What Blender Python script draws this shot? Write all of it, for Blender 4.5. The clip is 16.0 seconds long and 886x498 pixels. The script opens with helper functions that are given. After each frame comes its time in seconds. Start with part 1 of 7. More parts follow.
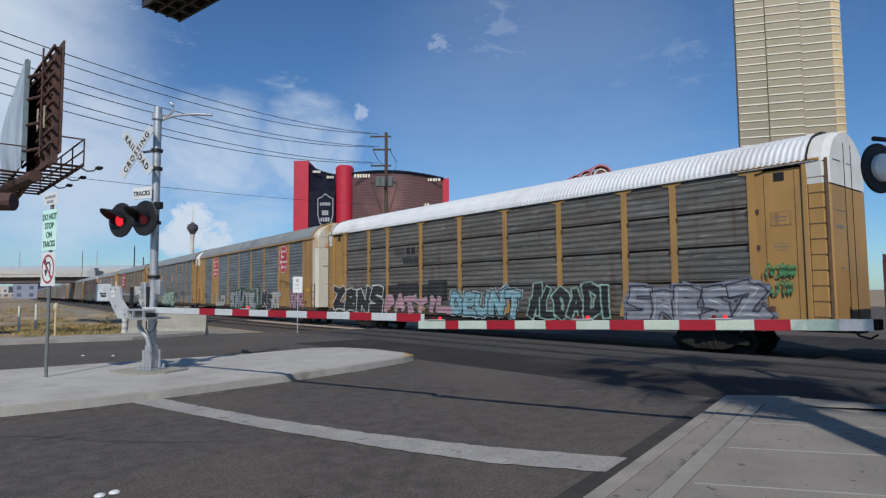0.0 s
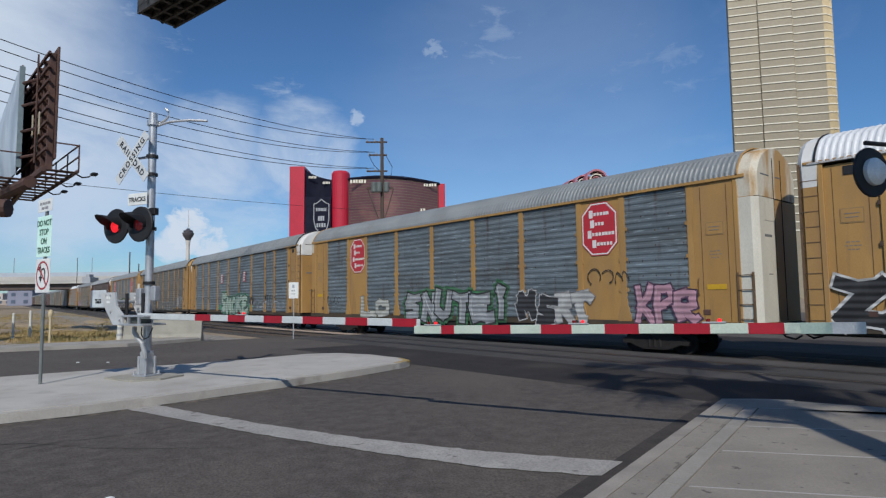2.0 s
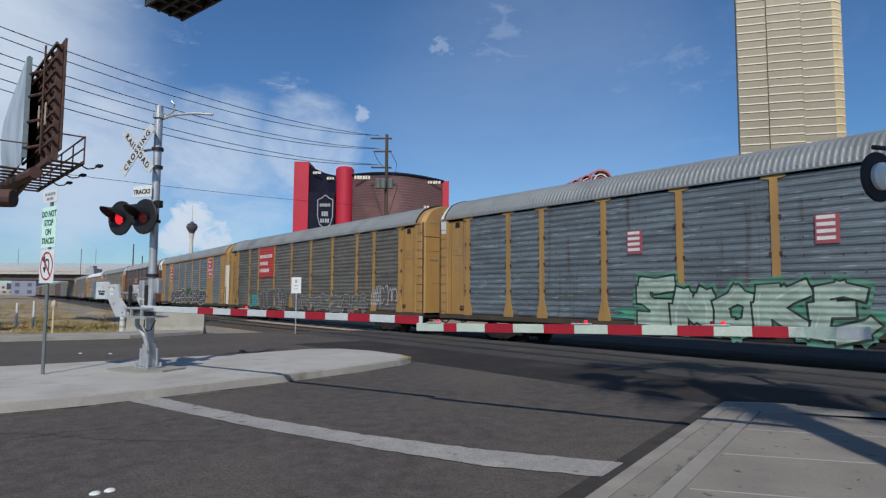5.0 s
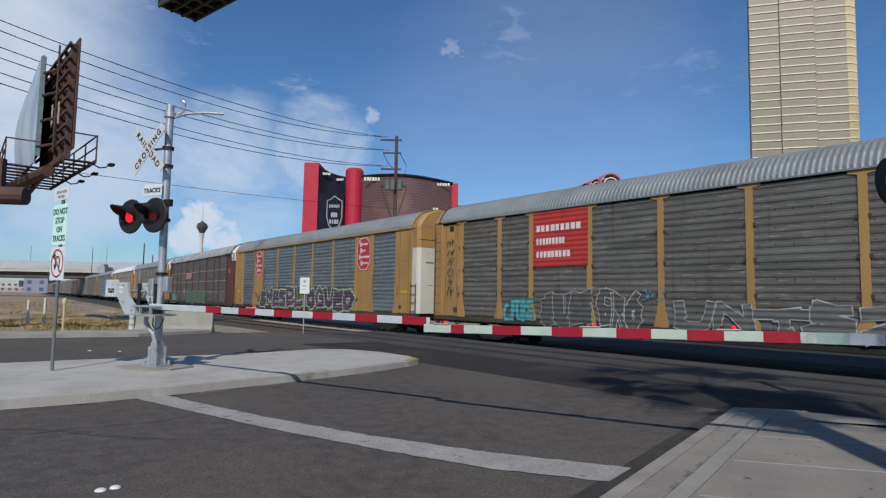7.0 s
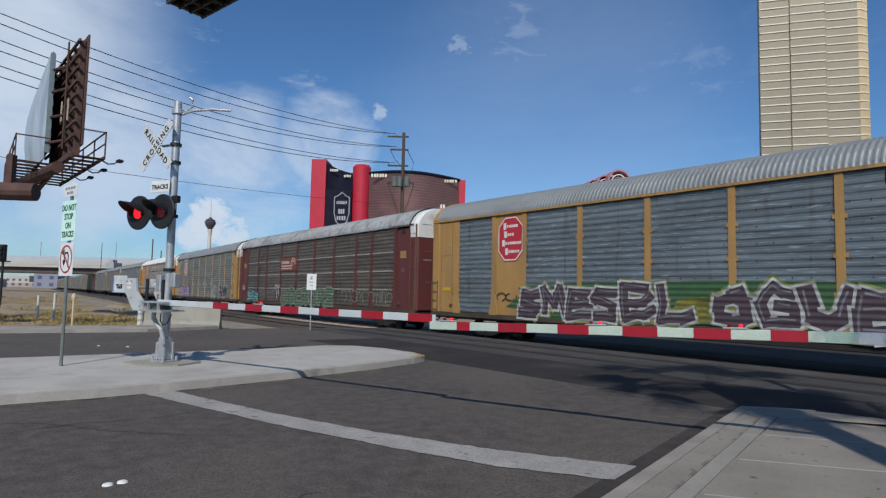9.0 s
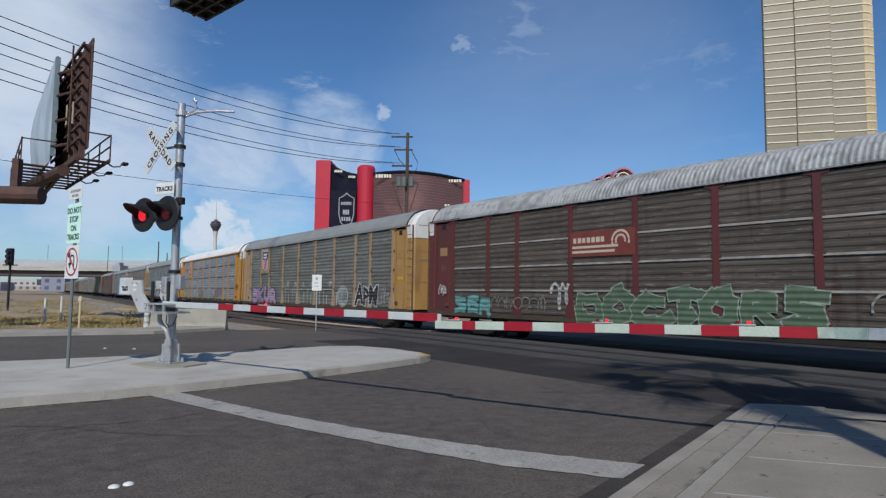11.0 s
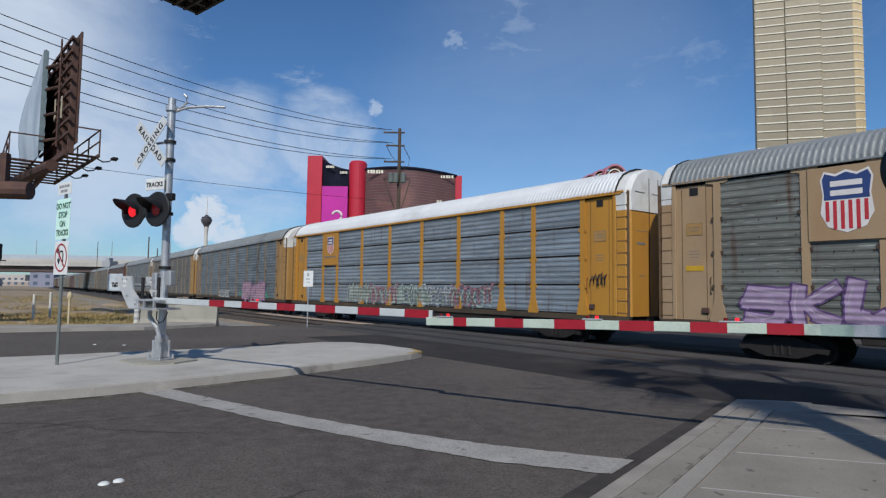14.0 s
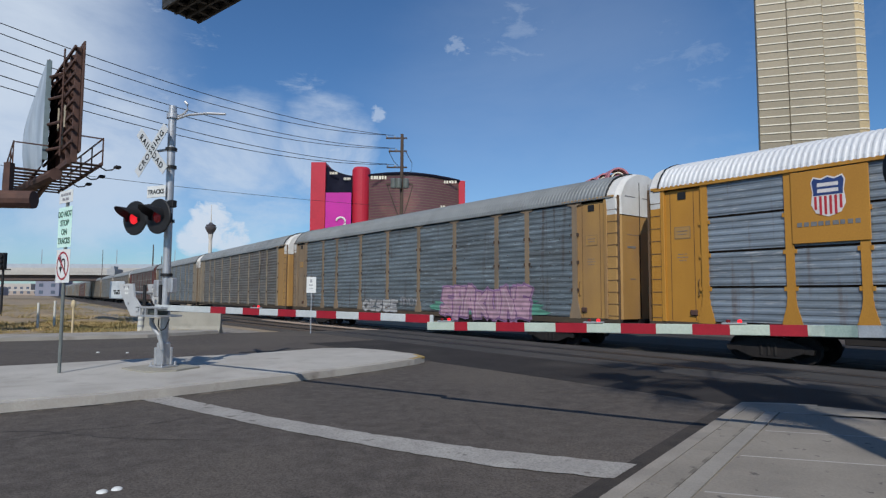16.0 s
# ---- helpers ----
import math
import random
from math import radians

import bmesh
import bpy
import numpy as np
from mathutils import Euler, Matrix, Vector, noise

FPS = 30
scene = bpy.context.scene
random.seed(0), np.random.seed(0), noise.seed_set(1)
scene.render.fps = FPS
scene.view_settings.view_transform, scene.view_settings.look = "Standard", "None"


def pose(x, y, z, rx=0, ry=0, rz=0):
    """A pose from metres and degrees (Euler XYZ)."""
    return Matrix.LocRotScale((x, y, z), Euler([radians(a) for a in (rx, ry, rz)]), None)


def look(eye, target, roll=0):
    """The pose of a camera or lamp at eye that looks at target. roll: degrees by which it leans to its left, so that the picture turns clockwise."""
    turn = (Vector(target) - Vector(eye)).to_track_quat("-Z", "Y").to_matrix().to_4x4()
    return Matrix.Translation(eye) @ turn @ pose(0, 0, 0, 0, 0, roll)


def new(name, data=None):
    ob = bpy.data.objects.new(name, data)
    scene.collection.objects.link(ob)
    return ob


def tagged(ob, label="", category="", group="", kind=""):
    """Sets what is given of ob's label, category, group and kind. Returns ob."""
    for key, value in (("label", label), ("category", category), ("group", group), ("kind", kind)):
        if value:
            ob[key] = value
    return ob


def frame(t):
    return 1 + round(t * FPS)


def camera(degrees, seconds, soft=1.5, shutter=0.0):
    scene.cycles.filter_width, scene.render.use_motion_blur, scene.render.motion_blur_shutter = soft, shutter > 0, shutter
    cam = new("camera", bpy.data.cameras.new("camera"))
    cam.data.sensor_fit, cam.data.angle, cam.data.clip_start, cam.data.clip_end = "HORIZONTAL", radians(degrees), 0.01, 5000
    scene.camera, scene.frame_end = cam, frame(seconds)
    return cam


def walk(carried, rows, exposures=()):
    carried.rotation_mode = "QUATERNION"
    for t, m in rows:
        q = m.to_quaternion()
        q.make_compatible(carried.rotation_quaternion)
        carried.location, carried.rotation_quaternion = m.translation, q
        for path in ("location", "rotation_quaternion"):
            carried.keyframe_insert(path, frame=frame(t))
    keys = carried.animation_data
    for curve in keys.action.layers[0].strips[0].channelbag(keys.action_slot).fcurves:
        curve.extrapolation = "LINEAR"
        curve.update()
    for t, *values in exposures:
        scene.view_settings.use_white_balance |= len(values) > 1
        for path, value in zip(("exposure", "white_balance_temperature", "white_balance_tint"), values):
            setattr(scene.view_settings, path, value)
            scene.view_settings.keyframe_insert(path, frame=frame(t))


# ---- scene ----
cam = camera(71.95, 16.0, soft=1.3)
walk(cam, [
    (0.0, pose(-0.000, 0.000, 1.650, 94.106, 0.438, 0.031)),
    (0.5, pose(0.018, -0.007, 1.652, 94.246, 0.492, -0.119)),
    (1.0, pose(0.025, 0.001, 1.650, 94.340, 0.784, 0.072)),
    (1.5, pose(0.024, -0.008, 1.650, 94.420, 0.638, 0.145)),
    (2.0, pose(0.010, -0.017, 1.645, 94.591, 0.663, -0.306)),
    (2.5, pose(0.011, -0.001, 1.649, 94.381, 0.339, -0.058)),
    (3.0, pose(-0.000, -0.010, 1.651, 94.059, 0.218, -0.109)),
    (3.5, pose(0.004, -0.009, 1.651, 94.303, 0.381, -0.043)),
    (4.0, pose(0.001, -0.006, 1.647, 94.464, 0.224, -0.132)),
    (6.5, pose(-0.001, 0.003, 1.646, 94.163, -1.082, 0.336)),
    (7.0, pose(0.005, 0.029, 1.636, 94.549, -1.002, 0.654)),
    (7.5, pose(0.010, 0.018, 1.643, 94.379, -1.127, 0.642)),
    (8.0, pose(0.001, 0.016, 1.644, 94.408, -1.105, 0.534)),
    (8.5, pose(0.008, 0.017, 1.644, 94.398, -1.222, 1.005)),
    (9.0, pose(0.019, 0.032, 1.642, 94.229, -1.218, 1.298)),
    (11.5, pose(0.023, 0.067, 1.630, 94.189, -0.685, 1.839)),
    (12.0, pose(0.025, 0.066, 1.628, 93.975, -1.050, 1.588)),
    (12.5, pose(0.017, 0.040, 1.640, 94.154, -1.039, 1.352)),
    (13.0, pose(0.020, 0.043, 1.637, 94.073, -1.158, 1.337)),
    (13.5, pose(0.018, 0.041, 1.640, 94.094, -0.968, 1.289)),
    (14.0, pose(0.030, 0.049, 1.642, 93.840, -0.779, 1.044)),
    (14.5, pose(0.062, 0.076, 1.633, 94.098, -0.324, 1.495)),
    (15.0, pose(0.087, 0.100, 1.627, 94.197, -0.311, 1.813)),
    (15.5, pose(0.089, 0.088, 1.636, 94.201, -0.430, 1.648)),
    (16.0, pose(0.078, 0.083, 1.631, 94.322, -0.258, 1.447)),
], exposures=((0, 0.0, 6200, 10), (16, 0.0, 6200, 10)))

# directions of the railway and the road on the plan
TRACK = radians(39.6)
U = Vector((-math.sin(TRACK), math.cos(TRACK), 0))   # along the rails, away
N = Vector((math.cos(TRACK), math.sin(TRACK), 0))    # across the rails, away
RAIL = 19.9                                          # the centre line of the train's track


BEND = (33.0, 49.0, radians(35.4))                    # where the rails bend, and their direction past it


def heading(s):
    """Direction of the rails at s metres along them."""
    q = min(1.0, max(0.0, (s - BEND[0]) / (BEND[1] - BEND[0])))
    return TRACK + (BEND[2] - TRACK) * q


def tr(s, d, z=0.0):
    """The place s metres along the rails and d metres across them from the eye."""
    h = heading(s)
    at = U * min(s, BEND[0]) + N * RAIL
    if s > BEND[0]:
        length = min(s, BEND[1]) - BEND[0]
        for k in range(16):
            a = heading(BEND[0] + length * (k + 0.5) / 16)
            at = at + Vector((-math.sin(a), math.cos(a), 0)) * (length / 16)
        at = at + Vector((-math.sin(h), math.cos(h), 0)) * max(0.0, s - BEND[1])
    return at + Vector((math.cos(h), math.sin(h), 0)) * (d - RAIL) + Vector((0, 0, z))


def stations(s0, s1):
    """Lengths along the rails at which a long run of them needs a section."""
    inner = [BEND[0] + (BEND[1] - BEND[0]) * k / 8 for k in range(9)]
    return [s0] + [s for s in inner if s0 < s < s1] + [s1]


def car_pose(s):
    """A car whose middle is s metres along the rails, its two trucks on them."""
    a, b = tr(s - 10, RAIL), tr(s + 10, RAIL)
    way, mid = a - b, (a + b) / 2
    return pose(mid.x, mid.y, -0.06, 0, 0, math.degrees(math.atan2(way.y, way.x)))


DROP = 0.3                                           # how far the train's track lies below the road


def low(x, y):
    """Depth of the ground at a place: it falls towards the train's track and rises again beyond it."""
    at = Vector((x, y, 0))
    d = at @ N - RAIL - max(0.0, at @ U - 41) * math.tan(TRACK - BEND[2])
    return DROP * max(0.0, min(1.0, (d + 4.6) / 2.0, (12 - d) / 6.0))


def sunk(bm):
    """Cuts a flat sheet along the track and lets it fall with the ground."""
    far = Vector((math.cos(BEND[2]), math.sin(BEND[2]), 0))
    cuts = [(U * 41, U)]
    for d in (-4.6, -2.6, 6.0, 12.0):
        cuts += [(N * (RAIL + d), N), (U * 41 + N * (RAIL + d), far)]
    for co, no in cuts:
        bmesh.ops.bisect_plane(bm, geom=bm.verts[:] + bm.edges[:] + bm.faces[:], plane_co=co, plane_no=no, dist=1e-5)
    for v in bm.verts:
        v.co.z -= low(v.co.x, v.co.y)
    return bm


# ---- world, sun ----
SUN_AZ, SUN_EL = radians(186.0), radians(40.0)
world = bpy.data.worlds.new("sky")
scene.world = world
world.use_nodes = True
wt = world.node_tree
wt.nodes.clear()


def wnode(kind, **kw):
    nd = wt.nodes.new(kind)
    for key, value in kw.items():
        nd.inputs[key].default_value = value
    return nd


def wmath(op, a, b=None, c=None):
    nd = wt.nodes.new("ShaderNodeMath")
    nd.operation = op
    for k, v in enumerate((a, b, c)):
        if v is None:
            continue
        if isinstance(v, (int, float)):
            nd.inputs[k].default_value = v
        else:
            wt.links.new(v, nd.inputs[k])
    return nd.outputs[0]


sky = wt.nodes.new("ShaderNodeTexSky")
sky.sky_type = "NISHITA"
sky.sun_disc = False
sky.sun_elevation, sky.sun_rotation = SUN_EL, SUN_AZ
sky.air_density, sky.dust_density, sky.ozone_density = 1.0, 0.25, 3.0
coord = wt.nodes.new("ShaderNodeTexCoord")
way = coord.outputs["Generated"]


def cloud_noise(scale, stretch, detail, rough, low, high, offset=0.0):
    m = wt.nodes.new("ShaderNodeMapping")
    m.inputs["Scale"].default_value = stretch
    m.inputs["Location"].default_value = (offset, offset * 0.7, 0)
    wt.links.new(way, m.inputs["Vector"])
    nz = wnode("ShaderNodeTexNoise", Scale=scale, Detail=detail, Roughness=rough, Distortion=0.4)
    wt.links.new(m.outputs[0], nz.inputs["Vector"])
    return nz.outputs["Fac"], low, high


def around(centre, inner, outer):
    """1 near the direction centre, 0 past the outer angle (degrees)."""
    dot = wt.nodes.new("ShaderNodeVectorMath")
    dot.operation = "DOT_PRODUCT"
    wt.links.new(way, dot.inputs[0])
    dot.inputs[1].default_value = Vector(centre).normalized()
    mr = wnode("ShaderNodeMapRange")
    mr.interpolation_type = "SMOOTHSTEP"
    mr.inputs["From Min"].default_value = math.cos(radians(outer))
    mr.inputs["From Max"].default_value = math.cos(radians(inner))
    wt.links.new(dot.outputs["Value"], mr.inputs["Value"])
    return mr.outputs[0]


def added(parts):
    total = parts[0]
    for p in parts[1:]:
        total = wmath("MAXIMUM", total, p)
    return total


wisps = cloud_noise(3.4, (1.0, 1.0, 2.8), 10, 0.62, 0.46, 0.72)
bank = cloud_noise(2.6, (1.0, 1.0, 2.4), 10, 0.63, 0.36, 0.64, 3.1)
thick = cloud_noise(2.6, (1.0, 1.0, 2.0), 10, 0.62, 0.24, 0.62, 3.1)
streaks = cloud_noise(16, (1.0, 1.0, 2.6), 9, 0.65, 0.42, 0.7, 2.2)
tufts = cloud_noise(48, (1, 1, 1.8), 7, 0.6, 0.36, 0.56, 1.1)
heap = cloud_noise(22, (1, 1, 1.5), 10, 0.66, 0.24, 0.5, 0.6)


def patch(kind, centre, inner, outer, strength, fade=0.3, spread=0.0):
    """Cloud noise that thins out, with ragged edges, away from the centre."""
    raw, low, high = kind
    worn = wmath("MULTIPLY", wmath("SUBTRACT", 1.0, around(centre, inner, outer)), fade)
    mr = wnode("ShaderNodeMapRange")
    mr.interpolation_type = "SMOOTHSTEP"
    mr.inputs["From Min"].default_value, mr.inputs["From Max"].default_value = low, high
    wt.links.new(wmath("SUBTRACT", raw, worn), mr.inputs["Value"])
    thin = wmath("MULTIPLY", mr.outputs[0], strength)
    return wmath("MULTIPLY", thin, around(centre, 0.0, spread)) if spread else thin


haze = cloud_noise(2.2, (1.0, 1.0, 2.0), 10, 0.62, 0.05, 0.62, 5.3)
veil = added([
    patch(haze, (-0.95, 1.0, 0.5), 6, 18, 1.0, 0.3, 20),
    patch(thick, (-1.1, 1.0, 0.5), 10, 28, 0.9, 0.25, 24),
    patch(thick, (-0.72, 1.0, 0.36), 4, 15, 1.0, 0.32, 15),
    patch(streaks, (-0.6, 1.0, 0.4), 3, 11, 0.4, 0.3),
    patch(thick, (-0.62, 1.0, 0.24), 3, 13, 0.75, 0.3, 13),
    patch(bank, (-0.4, 1.0, 0.24), 2, 9, 0.75, 0.3, 10),
    patch(bank, (-0.22, 1.0, 0.235), 2, 7.5, 0.85, 0.35, 9),
    patch(streaks, (-0.18, 1.0, 0.255), 1, 4.5, 0.7, 0.35),
    patch(bank, (-0.3, 1.0, 0.15), 3, 9, 0.55, 0.35, 10),
    patch(wisps, (0.32, 1.0, 0.4), 8, 22, 0.12, 0.3),
    patch(haze, (0.14, 1.0, 0.3), 8, 20, 0.13, 0.3, 22),
    patch(tufts, (-0.137, 1.0, 0.303), 0.1, 1.4, 0.5, 0.55),
    patch(streaks, (-0.255, 1.0, 0.33), 0.4, 4.0, 0.4),
    patch(tufts, (-0.002, 1.0, 0.415), 0.1, 2.0, 0.3, 0.6),
    patch(streaks, (0.1, 1.0, 0.44), 0.5, 6.0, 0.24),
    patch(streaks, (0.33, 1.0, 0.37), 1.0, 9.0, 0.16),
    patch(heap, (-0.412, 1.0, 0.113), 1.0, 3.1, 1.0, 0.6),
    patch(heap, (-0.437, 1.0, 0.094), 0.8, 2.5, 0.9, 0.55),
    patch(heap, (-0.377, 1.0, 0.095), 0.8, 2.5, 0.9, 0.55),
    patch(wisps, (-0.66, 1.0, 0.05), 3, 14, 0.6),
    patch(wisps, (-0.2, 1.0, 0.04), 3, 12, 0.4),
])
cloud = wnode("ShaderNodeRGB")
cloud.outputs[0].default_value = (7.5, 8.35, 9.4, 1)
mix = wt.nodes.new("ShaderNodeMix")
mix.data_type = "RGBA"
wt.links.new(veil, mix.inputs["Factor"])
deep = wt.nodes.new("ShaderNodeMix")
deep.data_type, deep.blend_type = "RGBA", "MULTIPLY"
deep.inputs["Factor"].default_value = 1.0
deep.inputs["B"].default_value = (0.64, 0.9, 1.12, 1)
wt.links.new(sky.outputs[0], deep.inputs["A"])
wt.links.new(deep.outputs["Result"], mix.inputs["A"])
wt.links.new(cloud.outputs[0], mix.inputs["B"])
background = wnode("ShaderNodeBackground", Strength=0.082)
wt.links.new(mix.outputs["Result"], background.inputs["Color"])
out = wt.nodes.new("ShaderNodeOutputWorld")
wt.links.new(background.outputs[0], out.inputs["Surface"])

sun = new("sun", bpy.data.lights.new("sun", "SUN"))
sun.data.energy, sun.data.angle, sun.data.color = 3.6, radians(0.53), (1.0, 0.935, 0.83)
sun_way = Vector((math.sin(SUN_AZ) * math.cos(SUN_EL), math.cos(SUN_AZ) * math.cos(SUN_EL), math.sin(SUN_EL)))
sun.matrix_basis = look(sun_way * 60, (0, 0, 0))

# ---- materials ----
MATS = {}


def mat(name, c1, c2=None, scale=3.0, rough=0.7, metal=0.0, bump=0.15, grain=60.0, stretch=(1, 1, 1), contrast=(0.35, 0.65),
        dirt=None, dirt_scale=0.8, dirt_at=(0.5, 0.75), glow=0.0, spec=0.4, speck=(0.3, 1.6), streak=None, streak_at=(0.6, 0.8), glint=None, glint_at=(0.56, 0.72), ribs=0.0):
    """A surface of two mixed tones, broken by larger stains and fine relief."""
    if name in MATS:
        return MATS[name]
    m = bpy.data.materials.new(name)
    m.use_nodes = True
    nt = m.node_tree
    b = nt.nodes["Principled BSDF"]
    b.inputs["Roughness"].default_value, b.inputs["Metallic"].default_value = rough, metal
    b.inputs["Specular IOR Level"].default_value = spec
    c2 = c2 or tuple(v * 0.8 for v in c1)
    tc = nt.nodes.new("ShaderNodeTexCoord")
    info = nt.nodes.new("ShaderNodeObjectInfo")
    w = nt.nodes.new("ShaderNodeMath")
    w.operation = "MULTIPLY"
    w.inputs[1].default_value = 37.0
    nt.links.new(info.outputs["Random"], w.inputs[0])
    mp = nt.nodes.new("ShaderNodeMapping")
    mp.inputs["Scale"].default_value = stretch
    nt.links.new(tc.outputs["Object"], mp.inputs["Vector"])

    def noise_at(size, detail):
        nz = nt.nodes.new("ShaderNodeTexNoise")
        nz.noise_dimensions = "4D"
        nz.inputs["Scale"].default_value, nz.inputs["Detail"].default_value = size, detail
        nt.links.new(mp.outputs[0], nz.inputs["Vector"])
        nt.links.new(w.outputs[0], nz.inputs["W"])
        return nz.outputs["Fac"]

    def ramp(fac, lo, hi):
        r = nt.nodes.new("ShaderNodeMapRange")
        r.inputs["From Min"].default_value, r.inputs["From Max"].default_value = lo, hi
        nt.links.new(fac, r.inputs["Value"])
        return r.outputs[0]

    def blend(fac, a, bcol):
        x = nt.nodes.new("ShaderNodeMix")
        x.data_type = "RGBA"
        nt.links.new(fac, x.inputs["Factor"])
        for slot, v in (("A", a), ("B", bcol)):
            if isinstance(v, tuple):
                x.inputs[slot].default_value = (*v, 1)
            else:
                nt.links.new(v, x.inputs[slot])
        return x.outputs["Result"]

    col = blend(ramp(noise_at(scale, 6), *contrast), c1, c2)
    if dirt:
        col = blend(ramp(noise_at(dirt_scale, 5), *dirt_at), col, dirt)
    if streak:
        # stains that run down the sheet
        m2 = nt.nodes.new("ShaderNodeMapping")
        m2.inputs["Scale"].default_value = (2.6, 1, 0.22)
        nt.links.new(tc.outputs["Object"], m2.inputs["Vector"])
        s2 = nt.nodes.new("ShaderNodeTexNoise")
        s2.noise_dimensions = "4D"
        s2.inputs["Scale"].default_value, s2.inputs["Detail"].default_value = 1.3, 6
        nt.links.new(m2.outputs[0], s2.inputs["Vector"])
        nt.links.new(w.outputs[0], s2.inputs["W"])
        col = blend(ramp(s2.outputs["Fac"], *streak_at), col, streak)
    if glint:
        # pale streaks along the ribs: scuffs, and rib glints put into the colour
        m3 = nt.nodes.new("ShaderNodeMapping")
        m3.inputs["Scale"].default_value = (0.9, 1, 9.0)
        nt.links.new(tc.outputs["Object"], m3.inputs["Vector"])
        s3 = nt.nodes.new("ShaderNodeTexNoise")
        s3.noise_dimensions = "4D"
        s3.inputs["Scale"].default_value, s3.inputs["Detail"].default_value = 2.2, 5
        nt.links.new(m3.outputs[0], s3.inputs["Vector"])
        nt.links.new(w.outputs[0], s3.inputs["W"])
        col = blend(ramp(s3.outputs["Fac"], *glint_at), col, glint)
    fine = noise_at(grain, 3)
    col = blend(ramp(fine, *speck), col, tuple(v * 0.45 for v in c2))
    nt.links.new(col, b.inputs["Base Color"])
    if bump:
        bp = nt.nodes.new("ShaderNodeBump")
        bp.inputs["Strength"].default_value, bp.inputs["Distance"].default_value = bump, 0.02
        nt.links.new(fine, bp.inputs["Height"])
        if ribs:
            wv = nt.nodes.new("ShaderNodeTexWave")
            wv.bands_direction = "Z"
            wv.inputs["Scale"].default_value = 1.65
            nt.links.new(tc.outputs["Object"], wv.inputs["Vector"])
            b2 = nt.nodes.new("ShaderNodeBump")
            b2.inputs["Strength"].default_value, b2.inputs["Distance"].default_value = ribs, 0.03
            nt.links.new(wv.outputs["Fac"], b2.inputs["Height"])
            nt.links.new(b2.outputs[0], bp.inputs["Normal"])
        nt.links.new(bp.outputs[0], b.inputs["Normal"])
    if glow:
        b.inputs["Emission Color"].default_value = (*c1, 1)
        b.inputs["Emission Strength"].default_value = glow
    MATS[name] = m
    return m


ASPHALT = mat("asphalt", (0.13, 0.112, 0.098), (0.085, 0.073, 0.064), 4.5, 0.92, bump=0.6, grain=48, contrast=(0.36, 0.64), dirt=(0.133, 0.114, 0.097), dirt_scale=0.35, dirt_at=(0.44, 0.66), speck=(0.4, 0.8), spec=0.25)
CONCRETE = mat("pavement_concrete", (0.3, 0.27, 0.228), (0.24, 0.216, 0.184), 1.6, 0.92, bump=0.3, grain=55, dirt=(0.11, 0.097, 0.088), dirt_scale=9, dirt_at=(0.64, 0.69), spec=0.25)
ISLAND = mat("island_concrete", (0.5, 0.475, 0.43), (0.42, 0.395, 0.355), 1.2, 0.9, bump=0.25, grain=70, dirt=(0.37, 0.345, 0.305), dirt_scale=2.4, dirt_at=(0.55, 0.75), spec=0.25)
BARRIER = mat("barrier_concrete", (0.36, 0.34, 0.285), (0.3, 0.285, 0.24), 1.5, 0.9, bump=0.2, dirt=(0.2, 0.19, 0.16), dirt_scale=2.0, dirt_at=(0.55, 0.8))
KERB = mat("kerb_concrete", (0.35, 0.315, 0.27), (0.27, 0.245, 0.21), 2.0, 0.9, bump=0.3, dirt=(0.16, 0.14, 0.12), dirt_scale=1.5)
LINE = mat("road_paint", (0.38, 0.362, 0.33), (0.3, 0.283, 0.26), 2.5, 0.85, bump=0.25, dirt=(0.15, 0.135, 0.12), dirt_scale=6, dirt_at=(0.62, 0.7), grain=40, speck=(0.45, 0.9))
DIRT = mat("desert_dirt", (0.36, 0.28, 0.19), (0.27, 0.21, 0.14), 0.35, 0.95, bump=0.6, grain=30, dirt=(0.2, 0.16, 0.1), dirt_scale=0.12)
BALLAST = mat("ballast", (0.105, 0.088, 0.074), (0.05, 0.043, 0.038), 9, 0.95, bump=0.9, grain=24)
STEEL = mat("rail_steel", (0.15, 0.125, 0.11), (0.1, 0.082, 0.072), 5, 0.5, 0.6)
TIE = mat("timber_tie", (0.12, 0.09, 0.07), (0.07, 0.055, 0.045), 6, 0.9)
GALV = mat("galvanised_steel", (0.55, 0.56, 0.57), (0.44, 0.45, 0.47), 6, 0.42, 0.55, bump=0.05)
ALU = mat("grey_painted_steel", (0.42, 0.43, 0.44), (0.34, 0.35, 0.36), 4, 0.55, 0.2, bump=0.05)
BLACK = mat("matt_black", (0.018, 0.018, 0.02), (0.012, 0.012, 0.013), 5, 0.6, bump=0.05)
WHITE = mat("white_sheeting", (0.78, 0.79, 0.76), (0.7, 0.71, 0.69), 6, 0.5, bump=0.03)
RED = mat("red_sheeting", (0.36, 0.012, 0.025), (0.3, 0.01, 0.022), 6, 0.45, bump=0.03)
LENS_ON = mat("lit_red_lens", (1.0, 0.02, 0.03), (0.9, 0.01, 0.02), 20, 0.3, glow=0.8)
# the flasher's other lens keeps a weak glow, as its blinking stands still
LENS_DIM = mat("dim_red_lens", (0.16, 0.008, 0.01), (0.1, 0.005, 0.006), 20, 0.25, glow=0.25)
RUST = mat("rusty_steel", (0.12, 0.062, 0.045), (0.07, 0.038, 0.032), 2.5, 0.8, bump=0.2, dirt=(0.05, 0.03, 0.025), dirt_scale=1.4)
WOOD = mat("pole_timber", (0.11, 0.08, 0.06), (0.07, 0.05, 0.04), 3, 0.9, stretch=(1, 1, 0.15))
